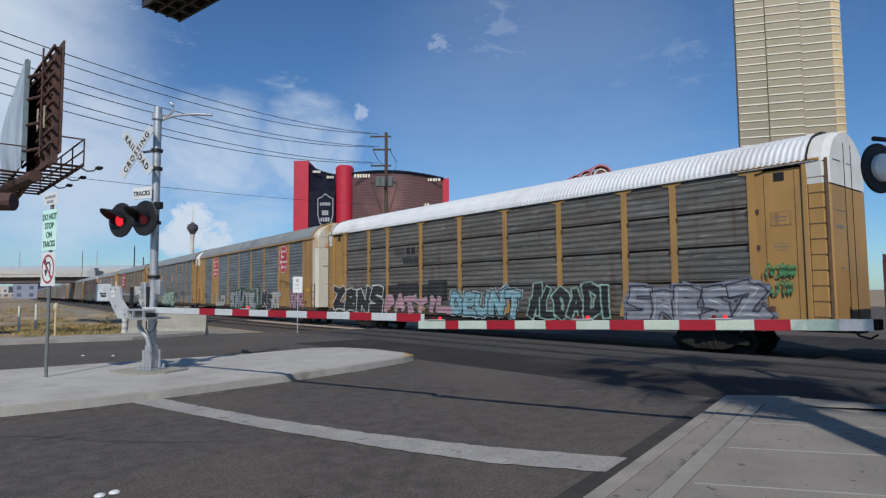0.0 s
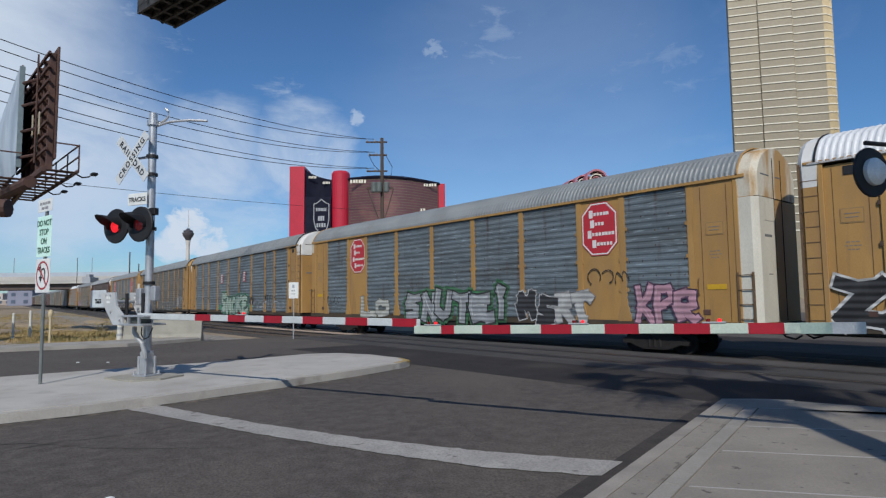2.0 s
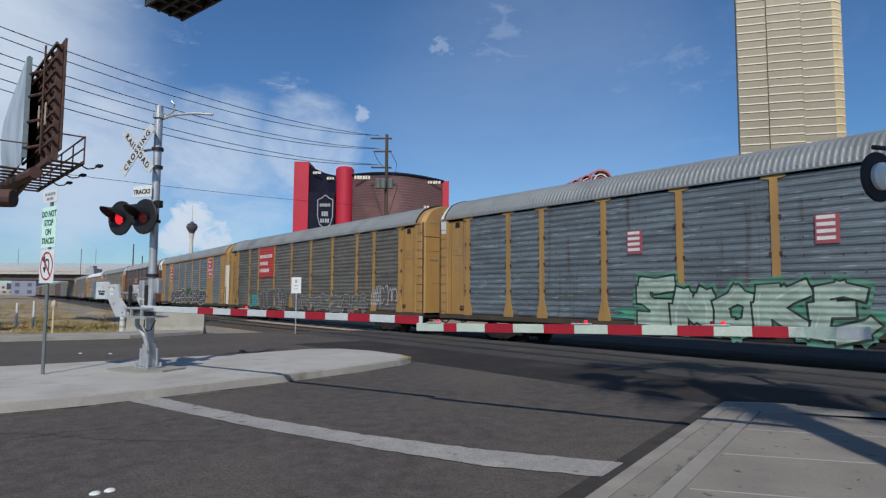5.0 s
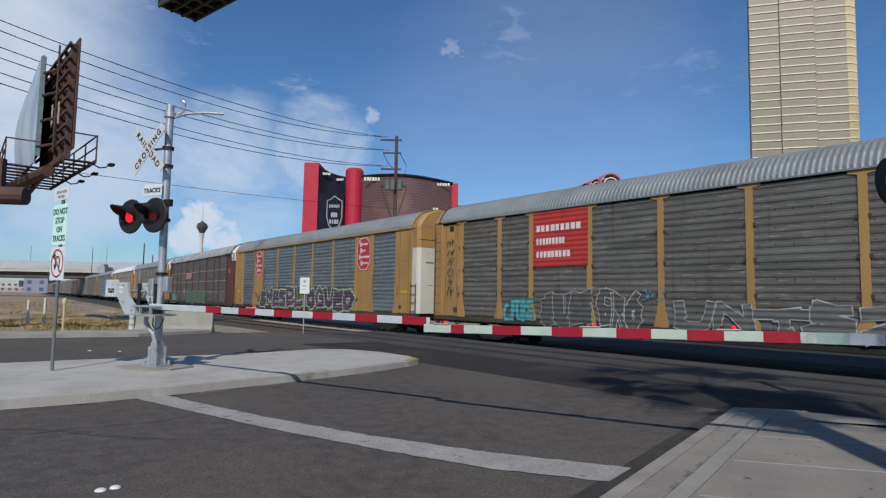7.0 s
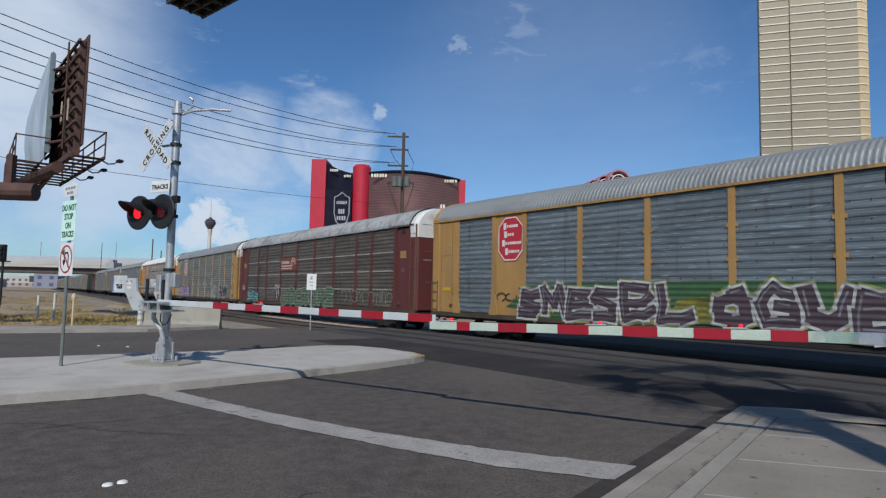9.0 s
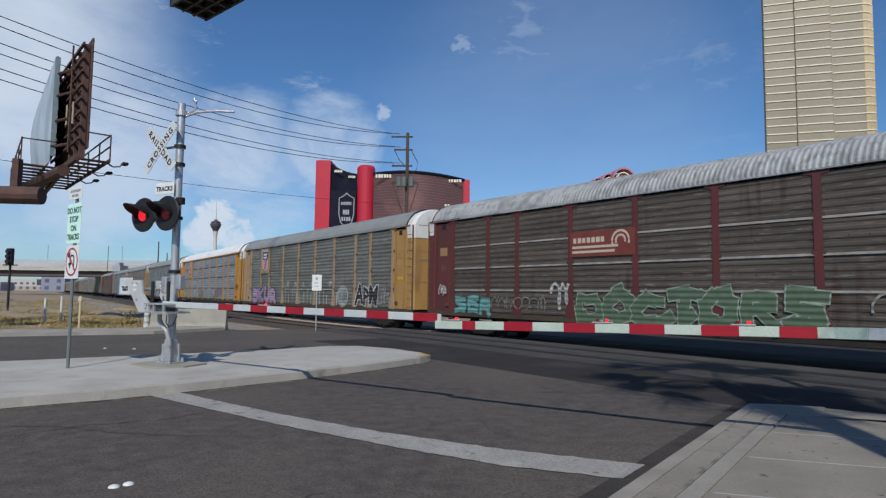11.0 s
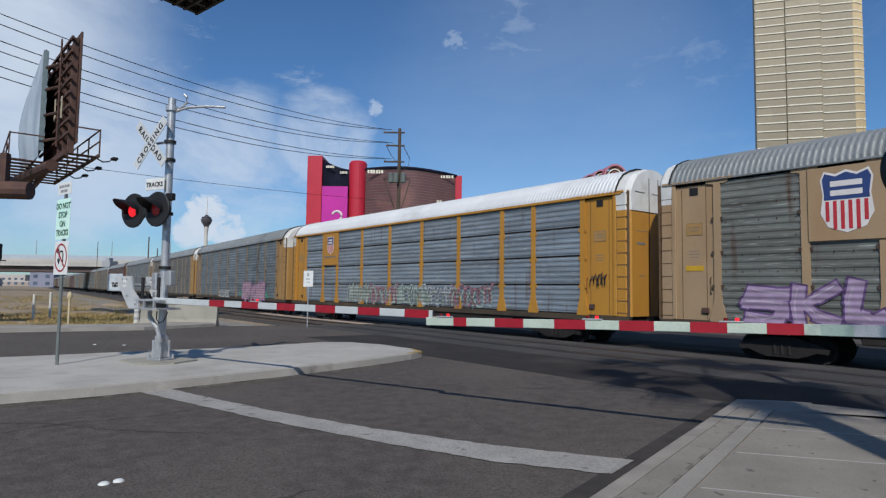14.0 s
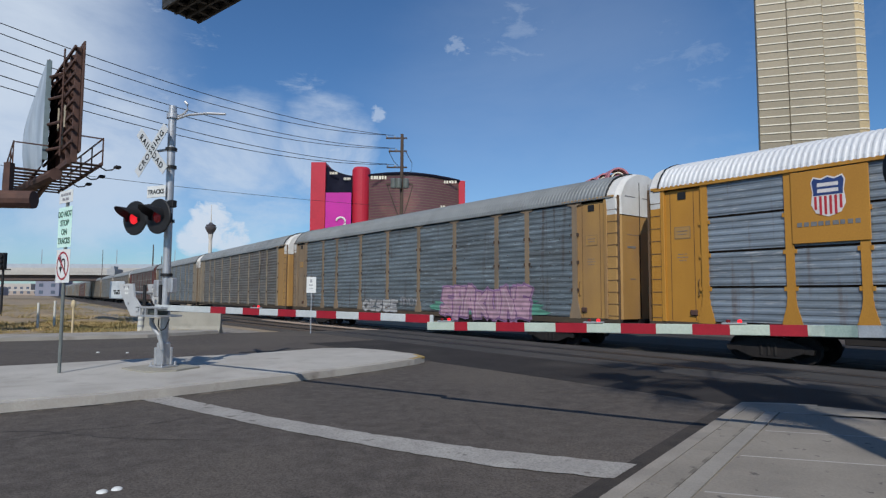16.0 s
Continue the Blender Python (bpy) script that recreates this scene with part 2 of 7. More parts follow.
WIRE = mat("cable_black", (0.03, 0.03, 0.035), (0.02, 0.02, 0.02), 5, 0.6, bump=0)
UNDER = mat("underframe_black", (0.022, 0.018, 0.016), (0.013, 0.011, 0.011), 4, 0.8, bump=0.2)

# car paints
YEL = mat("autorack_yellow", (0.43, 0.25, 0.08), (0.36, 0.205, 0.065), 1.4, 0.6, streak=(0.2, 0.11, 0.06), stretch=(1, 1, 0.35), bump=0.08, dirt=(0.27, 0.165, 0.085), dirt_scale=0.9, dirt_at=(0.48, 0.78))
YEL_NEW = mat("autorack_bright_yellow", (0.5, 0.245, 0.035), (0.44, 0.21, 0.03), 1.4, 0.55, stretch=(1, 1, 0.35), bump=0.06, dirt=(0.42, 0.2, 0.04), dirt_scale=0.9, dirt_at=(0.55, 0.85))
DULL = mat("far_dull_yellow", (0.27, 0.225, 0.16), (0.22, 0.185, 0.14), 1.4, 0.7, bump=0.05)
# post brown greyed to hold the haze that mutes the posts far off
GREYPOST = mat("muted_brown_post", (0.27, 0.195, 0.122), (0.22, 0.165, 0.11), 1.4, 0.7, stretch=(1, 1, 0.35), bump=0.08, dirt=(0.13, 0.11, 0.09), dirt_scale=0.9)
TAN = mat("faded_tan_yellow", (0.39, 0.27, 0.155), (0.33, 0.23, 0.135), 1.4, 0.65, stretch=(1, 1, 0.35), bump=0.08, dirt=(0.33, 0.2, 0.1), dirt_scale=0.9)
MAROON = mat("maroon_paint", (0.13, 0.032, 0.03), (0.1, 0.026, 0.026), 1.3, 0.6, stretch=(1, 1, 0.4), bump=0.08, dirt=(0.08, 0.035, 0.03), dirt_scale=1.0)
OFFWHITE = mat("white_cap_paint", (0.72, 0.72, 0.7), (0.62, 0.61, 0.58), 2.0, 0.6, bump=0.06, dirt=(0.42, 0.38, 0.33), dirt_scale=1.3, dirt_at=(0.58, 0.8))


def slat(name, c, d=0.72, stain=(0.14, 0.11, 0.085)):
    return mat(name, tuple(v * 1.15 for v in c), tuple(v * d * 0.75 for v in c), 1.6, 0.5, 0.25, bump=0.12, stretch=(0.3, 1, 2.2), contrast=(0.3, 0.7), dirt=stain, dirt_scale=0.6, dirt_at=(0.45, 0.85), streak=tuple(v * q for v, q in zip(stain, (0.9, 0.6, 0.5))), streak_at=(0.58, 0.74), glint=tuple(min(0.5, v * 2.1) for v in c), glint_at=(0.57, 0.76))


SLAT_BROWN = slat("weathered_grey_brown_slats", (0.178, 0.17, 0.153))
SLAT_BLUE = slat("blue_grey_slats", (0.185, 0.222, 0.245), 0.8, (0.105, 0.105, 0.1))
SLAT_SILVER = slat("bright_galvanised_slats", (0.28, 0.33, 0.38), 0.82, (0.18, 0.2, 0.21))
SLAT_GREEN = slat("dull_green_grey_slats", (0.2, 0.207, 0.185), 0.8, (0.12, 0.1, 0.075))
SLAT_DARK = slat("dark_olive_slats", (0.17, 0.163, 0.143), 0.75)
SLAT_MAROON = slat("brown_ribbed_sheets", (0.13, 0.108, 0.088), 0.78, (0.07, 0.058, 0.048))
ROOF_WHITE = mat("white_roof_paint", (0.74, 0.75, 0.75), (0.66, 0.67, 0.68), 1.0, 0.5, 0.1, bump=0.04, dirt=(0.5, 0.49, 0.47), dirt_scale=0.5, dirt_at=(0.58, 0.85))
ROOF_GREY = mat("grey_roof_steel", (0.29, 0.305, 0.305), (0.235, 0.25, 0.25), 1.0, 0.5, 0.25, bump=0.06, dirt=(0.2, 0.2, 0.19), dirt_scale=0.5, dirt_at=(0.55, 0.85))
ROOF_PEEL = mat("peeling_grey_roof", (0.4, 0.41, 0.41), (0.24, 0.245, 0.245), 3.5, 0.6, 0.2, bump=0.1, contrast=(0.48, 0.62), stretch=(1, 1, 0.4), dirt=(0.2, 0.195, 0.185), dirt_scale=0.9)
LOGO_RED = mat("logo_red", (0.5, 0.03, 0.045), (0.43, 0.03, 0.04), 2, 0.55, bump=0.04)
LOGO_WHITE = mat("logo_white", (0.75, 0.72, 0.7), (0.66, 0.62, 0.6), 3, 0.6, bump=0.04)
LOGO_BLUE = mat("logo_blue", (0.03, 0.06, 0.2), (0.025, 0.05, 0.16), 3, 0.55, bump=0.04)


# ---- mesh helpers ----
def obj(name, bm, material, parent=None, label="", m=None, smooth=False):
    me = bpy.data.meshes.new(name)
    bm.normal_update()
    bm.to_mesh(me)
    bm.free()
    return obj_mesh(name, me, material, parent, label, m, smooth)


def obj_mesh(name, me, material, parent=None, label="", m=None, smooth=False):
    if material is not None and not me.materials:
        me.materials.append(material)
    if smooth:
        for p in me.polygons:
            p.use_smooth = True
    ob = new(name, me)
    if parent is not None:
        ob.parent = parent
    if m is not None:
        ob.matrix_basis = m
    if label:
        tagged(ob, label)
    return ob


def part(name, bm, material, parent, label="", m=None, smooth=False):
    return obj(name, bm, material, parent, label, m, smooth)


def thing(name, label, category, m=None, group="", kind=""):
    e = new(name)
    if m is not None:
        e.matrix_basis = m
    return tagged(e, label, category, group, kind)


def add_box(bm, lo, hi, bevel=0.0):
    """A box between two corners, added to bm, with bevelled edges if asked."""
    lo, hi = Vector(lo), Vector(hi)
    r = bmesh.ops.create_cube(bm, size=1.0, matrix=Matrix.Translation((lo + hi) / 2) @ Matrix.Diagonal((*(hi - lo), 1)))
    if bevel:
        edges = list({e for v in r["verts"] for e in v.link_edges})
        bmesh.ops.bevel(bm, geom=edges, offset=bevel, segments=1, affect="EDGES")
    return bm


def box(lo, hi, bevel=0.0):
    return add_box(bmesh.new(), lo, hi, bevel)


def add_tube(bm, a, b, r1, r2=None, sides=10):
    a, b = Vector(a), Vector(b)
    d = b - a
    m = Matrix.Translation((a + b) / 2) @ d.to_track_quat("Z", "Y").to_matrix().to_4x4()
    bmesh.ops.create_cone(bm, cap_ends=True, segments=sides, radius1=r1, radius2=r1 if r2 is None else r2, depth=d.length, matrix=m)
    return bm


def tube(a, b, r1, r2=None, sides=10):
    return add_tube(bmesh.new(), a, b, r1, r2, sides)


def add_path(bm, pts, r, sides=8):
    """A round bar along a run of points."""
    pts = [Vector(p) for p in pts]
    rings = []
    for k, p in enumerate(pts):
        d = (pts[min(k + 1, len(pts) - 1)] - pts[max(k - 1, 0)]).normalized()
        q = d.to_track_quat("Z", "Y")
        rings.append([bm.verts.new(p + q @ Vector((r * math.cos(a), r * math.sin(a), 0))) for a in (2 * math.pi * j / sides for j in range(sides))])
    for x, y in zip(rings, rings[1:]):
        for j in range(sides):
            bm.faces.new((x[j], x[(j + 1) % sides], y[(j + 1) % sides], y[j]))
    bm.faces.new(rings[0][::-1])
    bm.faces.new(rings[-1])
    return bm


def slab(pts, z0, z1):
    """A flat plate with the outline pts, from z0 up to z1."""
    bm = bmesh.new()
    low = [bm.verts.new((p[0], p[1], z0)) for p in pts]
    top = [bm.verts.new((p[0], p[1], z1)) for p in pts]
    bm.faces.new(top)
    bm.faces.new(low[::-1])
    for k in range(len(pts)):
        bm.faces.new((low[k], low[(k + 1) % len(pts)], top[(k + 1) % len(pts)], top[k]))
    bmesh.ops.recalc_face_normals(bm, faces=bm.faces[:])
    return bm


def lathe(profile, sides=24):
    """A turned body about z from (radius, height) pairs."""
    bm = bmesh.new()
    rings = [[bm.verts.new((r * math.cos(2 * math.pi * j / sides), r * math.sin(2 * math.pi * j / sides), z)) for j in range(sides)] for r, z in profile]
    for x, y in zip(rings, rings[1:]):
        for j in range(sides):
            bm.faces.new((x[j], x[(j + 1) % sides], y[(j + 1) % sides], y[j]))
    bm.faces.new(rings[0][::-1])
    bm.faces.new(rings[-1])
    bmesh.ops.recalc_face_normals(bm, faces=bm.faces[:])
    return bm


def extruded(outline, depth):
    """An outline in x, z drawn out along y from 0 to -depth."""
    bm = bmesh.new()
    a = [bm.verts.new((x, 0, z)) for x, z in outline]
    b = [bm.verts.new((x, -depth, z)) for x, z in outline]
    bm.faces.new(a)
    bm.faces.new(b[::-1])
    for k in range(len(outline)):
        j = (k + 1) % len(outline)
        bm.faces.new((a[k], b[k], b[j], a[j]))
    bmesh.ops.recalc_face_normals(bm, faces=bm.faces[:])
    return bm


def lettering(text, size, fat=0.0, depth=0.004, squash=1.0, tracking=1.0):
    """A mesh of letters in the x, z plane, facing -y, with its foot at z = 0 and its middle at x = 0."""
    cu = bpy.data.curves.new("letters", "FONT")
    cu.body, cu.size, cu.extrude, cu.offset = text, size, depth / 2, fat
    cu.align_x = "CENTER"
    cu.space_character = tracking
    cu.resolution_u = 3
    tmp = bpy.data.objects.new("letters", cu)
    scene.collection.objects.link(tmp)
    me = bpy.data.meshes.new_from_object(tmp.evaluated_get(bpy.context.evaluated_depsgraph_get()))
    bpy.data.objects.remove(tmp)
    me.transform(Matrix.Rotation(radians(90), 4, "X") @ Matrix.Diagonal((squash, 1, 1, 1)))
    me.materials.clear()
    return me

# ---- ground, road, pavements ----
ground = obj("ground", sunk(slab([(-2600, -900), (2600, -900), (2600, 4200), (-2600, 4200)], -1.0, -0.10)), DIRT)
tagged(ground, "flat pale brown desert ground reaching the horizon", "ground", kind="structure")

road = obj("road", sunk(slab([(-9.6, -10.8), (4.75, 9.2), (5.6, 8.6), (14.0, 4.5), (40, 24), (42, 62), (9.0, 36.0), (-7.3, 27.0), (-9.9, 25.4), (-11.45, 22.6), (-14.85, 20.75), (-60, -4)], -0.4, 0.0)), ASPHALT)
tagged(road, "worn dark grey asphalt road leading over the railway crossing", "road", kind="structure")

far_walk = obj("pavement_far", slab([(-11.45, 22.62), (-9.9, 25.42), (-10.4, 26.4), (-11.4, 26.6), (-13.2, 24.4), (-16.2, 22.6), (-62, -2.5), (-60.4, -4)], -0.3, 0.12), mat("weathered_walk_concrete", (0.39, 0.365, 0.325), (0.31, 0.29, 0.255), 1.2, 0.92, bump=0.25, dirt=(0.22, 0.2, 0.17), dirt_scale=1.1, dirt_at=(0.52, 0.75), spec=0.25))
tagged(far_walk, "narrow pale concrete pavement beyond the road", "pavement", kind="structure")

# pavement on the near side: kerb, a band and slabs
CURB_A, CURB_B = Vector((-9.8, -10.685)), Vector((4.6, 9.75))
kd = (CURB_B - CURB_A).normalized()
kn = Vector((kd.y, -kd.x))


def kerb_point(a, c):
    """a metres along the kerb from the crossing end (towards the camera negative), c metres in from it."""
    v = CURB_B + kd * a + kn * c
    return (v.x, v.y)


pavement = obj("pavement", slab([kerb_point(-25, 0.14), kerb_point(-0.8, 0.14), kerb_point(-0.62, 0.5), kerb_point(-0.5, 0.9), kerb_point(-0.45, 2.4), kerb_point(-0.9, 9), kerb_point(-25, 9)], -0.3, 0.10), KERB)
tagged(pavement, "grey concrete bed of the pavement with open joints", "pavement", kind="structure")


def slab_run(a0, a1, c0, c1, z0=0.1, z1=0.12):
    j = 0.006
    return slab([kerb_point(a0 + j, c0 + j), kerb_point(a1 - j, c0 + j), kerb_point(a1 - j, c1 - j), kerb_point(a0 + j, c1 - j)], z0, z1)


SKEW = 0.37                                          # the cross joints lean along the walk


def skew_run(a0, a1, c0, c1, z0=0.1, z1=0.12):
    j = 0.006
    return slab([kerb_point(a0 + j + SKEW * (c0 - 0.56), c0 + j), kerb_point(a1 - j + SKEW * (c0 - 0.56), c0 + j), kerb_point(a1 - j + SKEW * (c1 - 0.56), c1 - j), kerb_point(a0 + j + SKEW * (c1 - 0.56), c1 - j)], z0, z1)


FILL = mat("pale_joint_filler", (0.42, 0.4, 0.37), (0.36, 0.34, 0.32), 3, 0.9)
GRITJ = mat("joint_grit", (0.15, 0.132, 0.11), (0.25, 0.226, 0.19), 5, 0.95, contrast=(0.4, 0.52))
STRIP = mat("pale_edge_concrete", (0.325, 0.3, 0.262), (0.27, 0.248, 0.218), 2, 0.9, bump=0.2)
for k in range(10):
    a1 = -1.35 - 1.35 * k
    part("paving_slab", slab_run(a1 - 1.35, a1, 0.15, 0.375), CONCRETE, pavement)
    part("paving_slab", slab_run(a1 - 1.35, a1, 0.4, 0.56), STRIP, pavement)
    part("paving_slab", skew_run(a1 - 1.35, a1, 0.57, 2.4), CONCRETE, pavement)
    part("paving_slab", skew_run(a1 - 1.35, a1, 2.4, 4.4), CONCRETE, pavement)
    part("joint_filler", skew_run(a1 - 0.018, a1 + 0.018, 0.6, 4.4, 0.1, 0.1215), FILL, pavement)
    part("grit_joint", slab_run(a1 - 1.35, a1, 0.36, 0.405, 0.1, 0.1215), GRITJ, pavement)
part("paving_slab", slab([kerb_point(-1.34, 0.15), kerb_point(-0.82, 0.15), kerb_point(-0.63, 0.5), kerb_point(-0.5, 0.9), kerb_point(-0.46, 2.4), kerb_point(-0.55, 4.4), kerb_point(-0.6, 4.4), kerb_point(-1.34, 0.56)], 0.1, 0.12), CONCRETE, pavement)
kerb = obj("kerb", slab([kerb_point(-25, 0.0), kerb_point(-0.75, 0.0), kerb_point(-0.5, 0.45), kerb_point(-0.36, 0.9), kerb_point(-0.5, 0.9), kerb_point(-0.62, 0.5), kerb_point(-0.8, 0.14), kerb_point(-25, 0.14)], -0.3, 0.115), KERB)
tagged(kerb, "stained grey concrete kerb along the pavement", "kerb", kind="structure")

# raised median with its kerb
MED = [(-13.0, 1.6), (-6.04, 8.45), (-5.25, 9.05), (-4.4, 9.92), (-3.01, 11.51), (-1.75, 13.16), (-0.95, 14.45), (-0.74, 15.05), (-1.0, 15.7), (-1.9, 16.75), (-2.9, 17.35), (-3.7, 17.2), (-5.1, 15.6), (-7.4, 13.95), (-9.06, 12.7), (-20, 5.2)]


def inset(pts, d):
    out_pts = []
    n = len(pts)
    for k in range(n):
        p, a, b = Vector(pts[k]), Vector(pts[k - 1]), Vector(pts[(k + 1) % n])
        e1, e2 = (p - a).normalized(), (b - p).normalized()
        m = (Vector((-e1.y, e1.x)) + Vector((-e2.y, e2.x))).normalized()
        out_pts.append(tuple(p + m * d))
    return out_pts


median = obj("median", slab(MED, -0.3, 0.14), mat("island_kerb_concrete", (0.48, 0.45, 0.4), (0.4, 0.37, 0.33), 1.8, 0.92, bump=0.35, dirt=(0.24, 0.21, 0.18), dirt_scale=2.0, dirt_at=(0.55, 0.75), spec=0.25))
tagged(median, "raised concrete traffic island with a kerb", "traffic island", kind="structure")
part("island_top", slab(inset(MED, 0.15), 0.1, 0.15), ISLAND, median, "pale concrete top of the island")

# painted stop line
LINE_FAR = [(-4.47, 9.82), (-2.55, 8.38), (-0.91, 7.33), (0.49, 6.65), (1.8, 6.17)]
LINE_NEAR = [(-4.81, 9.5), (-2.37, 7.74), (-0.84, 6.75), (0.44, 6.03), (1.48, 5.7)]


def ragged(pts, seed, wear=0.018):
    """The same broken line with small chips along it."""
    rnd = random.Random(seed)
    res = [pts[0]]
    for a, b in zip(pts, pts[1:]):
        a, b = Vector(a), Vector(b)
        n = max(2, int((b - a).length / 0.11))
        for k in range(1, n + 1):
            p = a.lerp(b, k / n)
            res.append((p.x + rnd.uniform(-wear, wear) * 0.4, p.y + rnd.uniform(-wear, wear)))
    return res


line_bm = bmesh.new()
fa, fb_ = ragged(LINE_FAR, 5), ragged(LINE_NEAR, 6)
steps_l = min(len(fa), len(fb_))
fa = [fa[round(k * (len(fa) - 1) / (steps_l - 1))] for k in range(steps_l)]
fb_ = [fb_[round(k * (len(fb_) - 1) / (steps_l - 1))] for k in range(steps_l)]
va_ = [line_bm.verts.new((x, y, 0.009)) for x, y in fa]
vb_ = [line_bm.verts.new((x, y, 0.009)) for x, y in fb_]
for k in range(steps_l - 1):
    line_bm.faces.new((va_[k], vb_[k], vb_[k + 1], va_[k + 1]))
stop_line = obj("stop_line", line_bm, LINE)
tagged(stop_line, "worn white painted stop line across the lane", "road marking", kind="structure")


# ---- railway ----
def rail_run(d, s0, s1, z):
    bm = bmesh.new()
    prof = [(-0.07, -0.17), (0.07, -0.17), (0.07, -0.15), (0.01, -0.13), (0.01, -0.04), (0.035, -0.03), (0.035, 0), (-0.035, 0), (-0.035, -0.03), (-0.01, -0.04), (-0.01, -0.13), (-0.07, -0.15)]
    rings = [[bm.verts.new(tr(s, d + a, z + b)) for a, b in prof] for s in stations(s0, s1)]
    n = len(prof)
    for p, q in zip(rings, rings[1:]):
        for k in range(n):
            bm.faces.new((p[k], p[(k + 1) % n], q[(k + 1) % n], q[k]))
    bm.faces.new(rings[0])
    bm.faces.new(rings[-1][::-1])
    bmesh.ops.recalc_face_normals(bm, faces=bm.faces[:])
    return bm


def strip(s0, s1, d0, d1, z0, z1):
    at = stations(s0, s1)
    return slab([tuple(tr(s, d0).xy) for s in at] + [tuple(tr(s, d1).xy) for s in at[::-1]], z0, z1)


CROSS = (-3.0, 25.5)
track = obj("track_bed", strip(18.5, 900, RAIL - 2.6, RAIL + 3.0, -0.9, -0.085 - DROP), BALLAST)
tagged(track, "dark stone ballast of the railway track", "track bed", kind="structure")
bed_near = obj("track_bed_near", strip(-80, -12, RAIL - 2.6, RAIL + 6.0, -0.9, -0.085 - DROP), BALLAST)
tagged(bed_near, "dark stone ballast of the railway track past the crossing", "track bed", kind="structure")
for d in (RAIL - 0.7525, RAIL + 0.7525):
    part("rail", rail_run(d, -80, 900, -0.005 - DROP), STEEL, track)
tie_me = bpy.data.meshes.new("tie")
tb = box((-0.11, -1.3, -0.2), (0.11, 1.3, -0.14), 0.01)
tb.to_mesh(tie_me)
tb.free()
tie_me.materials.append(TIE)
for k in range(200):
    p = tr(CROSS[1] + 0.3 + 0.55 * k, RAIL)
    obj_mesh("tie", tie_me, None, track, m=pose(p.x, p.y, 0.075 - DROP, 0, 0, math.degrees(heading(CROSS[1] + 0.3 + 0.55 * k)) - 90))
for d0, d1 in ((RAIL - 2.3, RAIL - 0.83), (RAIL - 0.66, RAIL + 0.66), (RAIL + 0.83, RAIL + 2.3)):
    for k in range(14):
        s = CROSS[0] - 9 + 2.7 * k
        # rubber tone lowered so that it also carries the shade under the train
        part("crossing_panel", strip(s + 0.01, s + 2.69, d0, d1, -0.01 - DROP, 0.006 - DROP), mat("shade_darkened_rubber", (0.026, 0.024, 0.022), (0.018, 0.017, 0.016), 2, 0.9, bump=0.4, spec=0.1), road)

# ---- autorack cars ----
HALF, SIDE, DECK, EAVE, PEAK = 13.7, 1.5, 0.86, 5.28, 6.27
POSTS = (-11.65, -9.14, -7.3, -4.38, -1.46, 1.46, 4.38, 7.3, 9.14, 11.65)
CACHE = {}
RUST_AND_SLOT = mat("rust_and_slot_dark", (0.09, 0.055, 0.04), (0.06, 0.04, 0.03), 8, 0.8, bump=0)
LADDER = mat("grimy_ladder_steel", (0.17, 0.1, 0.05), (0.11, 0.07, 0.04), 4, 0.7, bump=0.1)


def cached(key, material, make):
    full = (key, material.name)
    if full not in CACHE:
        bm = make()
        me = bpy.data.meshes.new(key if isinstance(key, str) else key[0])
        bm.normal_update()
        bm.to_mesh(me)
        bm.free()
        me.materials.append(material)
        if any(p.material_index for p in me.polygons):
            me.materials.append(RUST_AND_SLOT)
        CACHE[full] = me
    return CACHE[full]


def slat_panel(width, z0=DECK, z1=EAVE - 0.06, side=-1, slots=True):
    """Sheets with horizontal ribs: stacked with slots between them, their recesses coloured dark like shade, or one run
    of ribs with rusty rivets.
    """
    def make():
        bm = bmesh.new()
        prof = []
        sheets = 4
        h = (z1 - z0) / sheets
        for k in range(sheets):
            b = z0 + k * h
            if slots:
                prof += [(b, -0.14), (b + 0.055, -0.14), (b + 0.06, 0.0)]
            ribs = 5
            st = (h - 0.075) / ribs if slots else h / ribs
            for r in range(ribs):
                q = b + (0.065 if slots else 0) + r * st
                prof += [(q + 0.15 * st, 0.0), (q + 0.35 * st, 0.02), (q + 0.65 * st, 0.02), (q + 0.85 * st, 0.0)]
            if slots:
                prof += [(b + h - 0.01, 0.0), (b + h - 0.008, -0.14)]
        lo, hi = [], []
        for z, y in prof:
            lo.append(bm.verts.new((-width / 2, side * (SIDE - 0.04 + y), z)))
            hi.append(bm.verts.new((width / 2, side * (SIDE - 0.04 + y), z)))
        for k in range(len(prof) - 1):
            f = bm.faces.new((lo[k], hi[k], hi[k + 1], lo[k + 1]))
            # faces of the recess take the dark second material, shade put into colour
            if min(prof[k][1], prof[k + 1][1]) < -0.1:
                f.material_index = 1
        if not slots and side == -1:
            n = max(2, round(width / 0.5))
            rnd = random.Random(int(width * 100))
            for r in range(7):
                z = z0 + 0.5 + r * 0.508
                for k in range(n):
                    if rnd.random() < 0.75:
                        x = -width / 2 + (k + 0.5) * width / n
                        hh = rnd.uniform(0.02, 0.05)
                        vs = [bm.verts.new((x + dx, -(SIDE - 0.012), z + dz)) for dx, dz in ((-0.016, -hh), (0.016, -hh), (0.018, 0.02), (-0.018, 0.02))]
                        bm.faces.new(vs).material_index = 1
        return bm
    return make


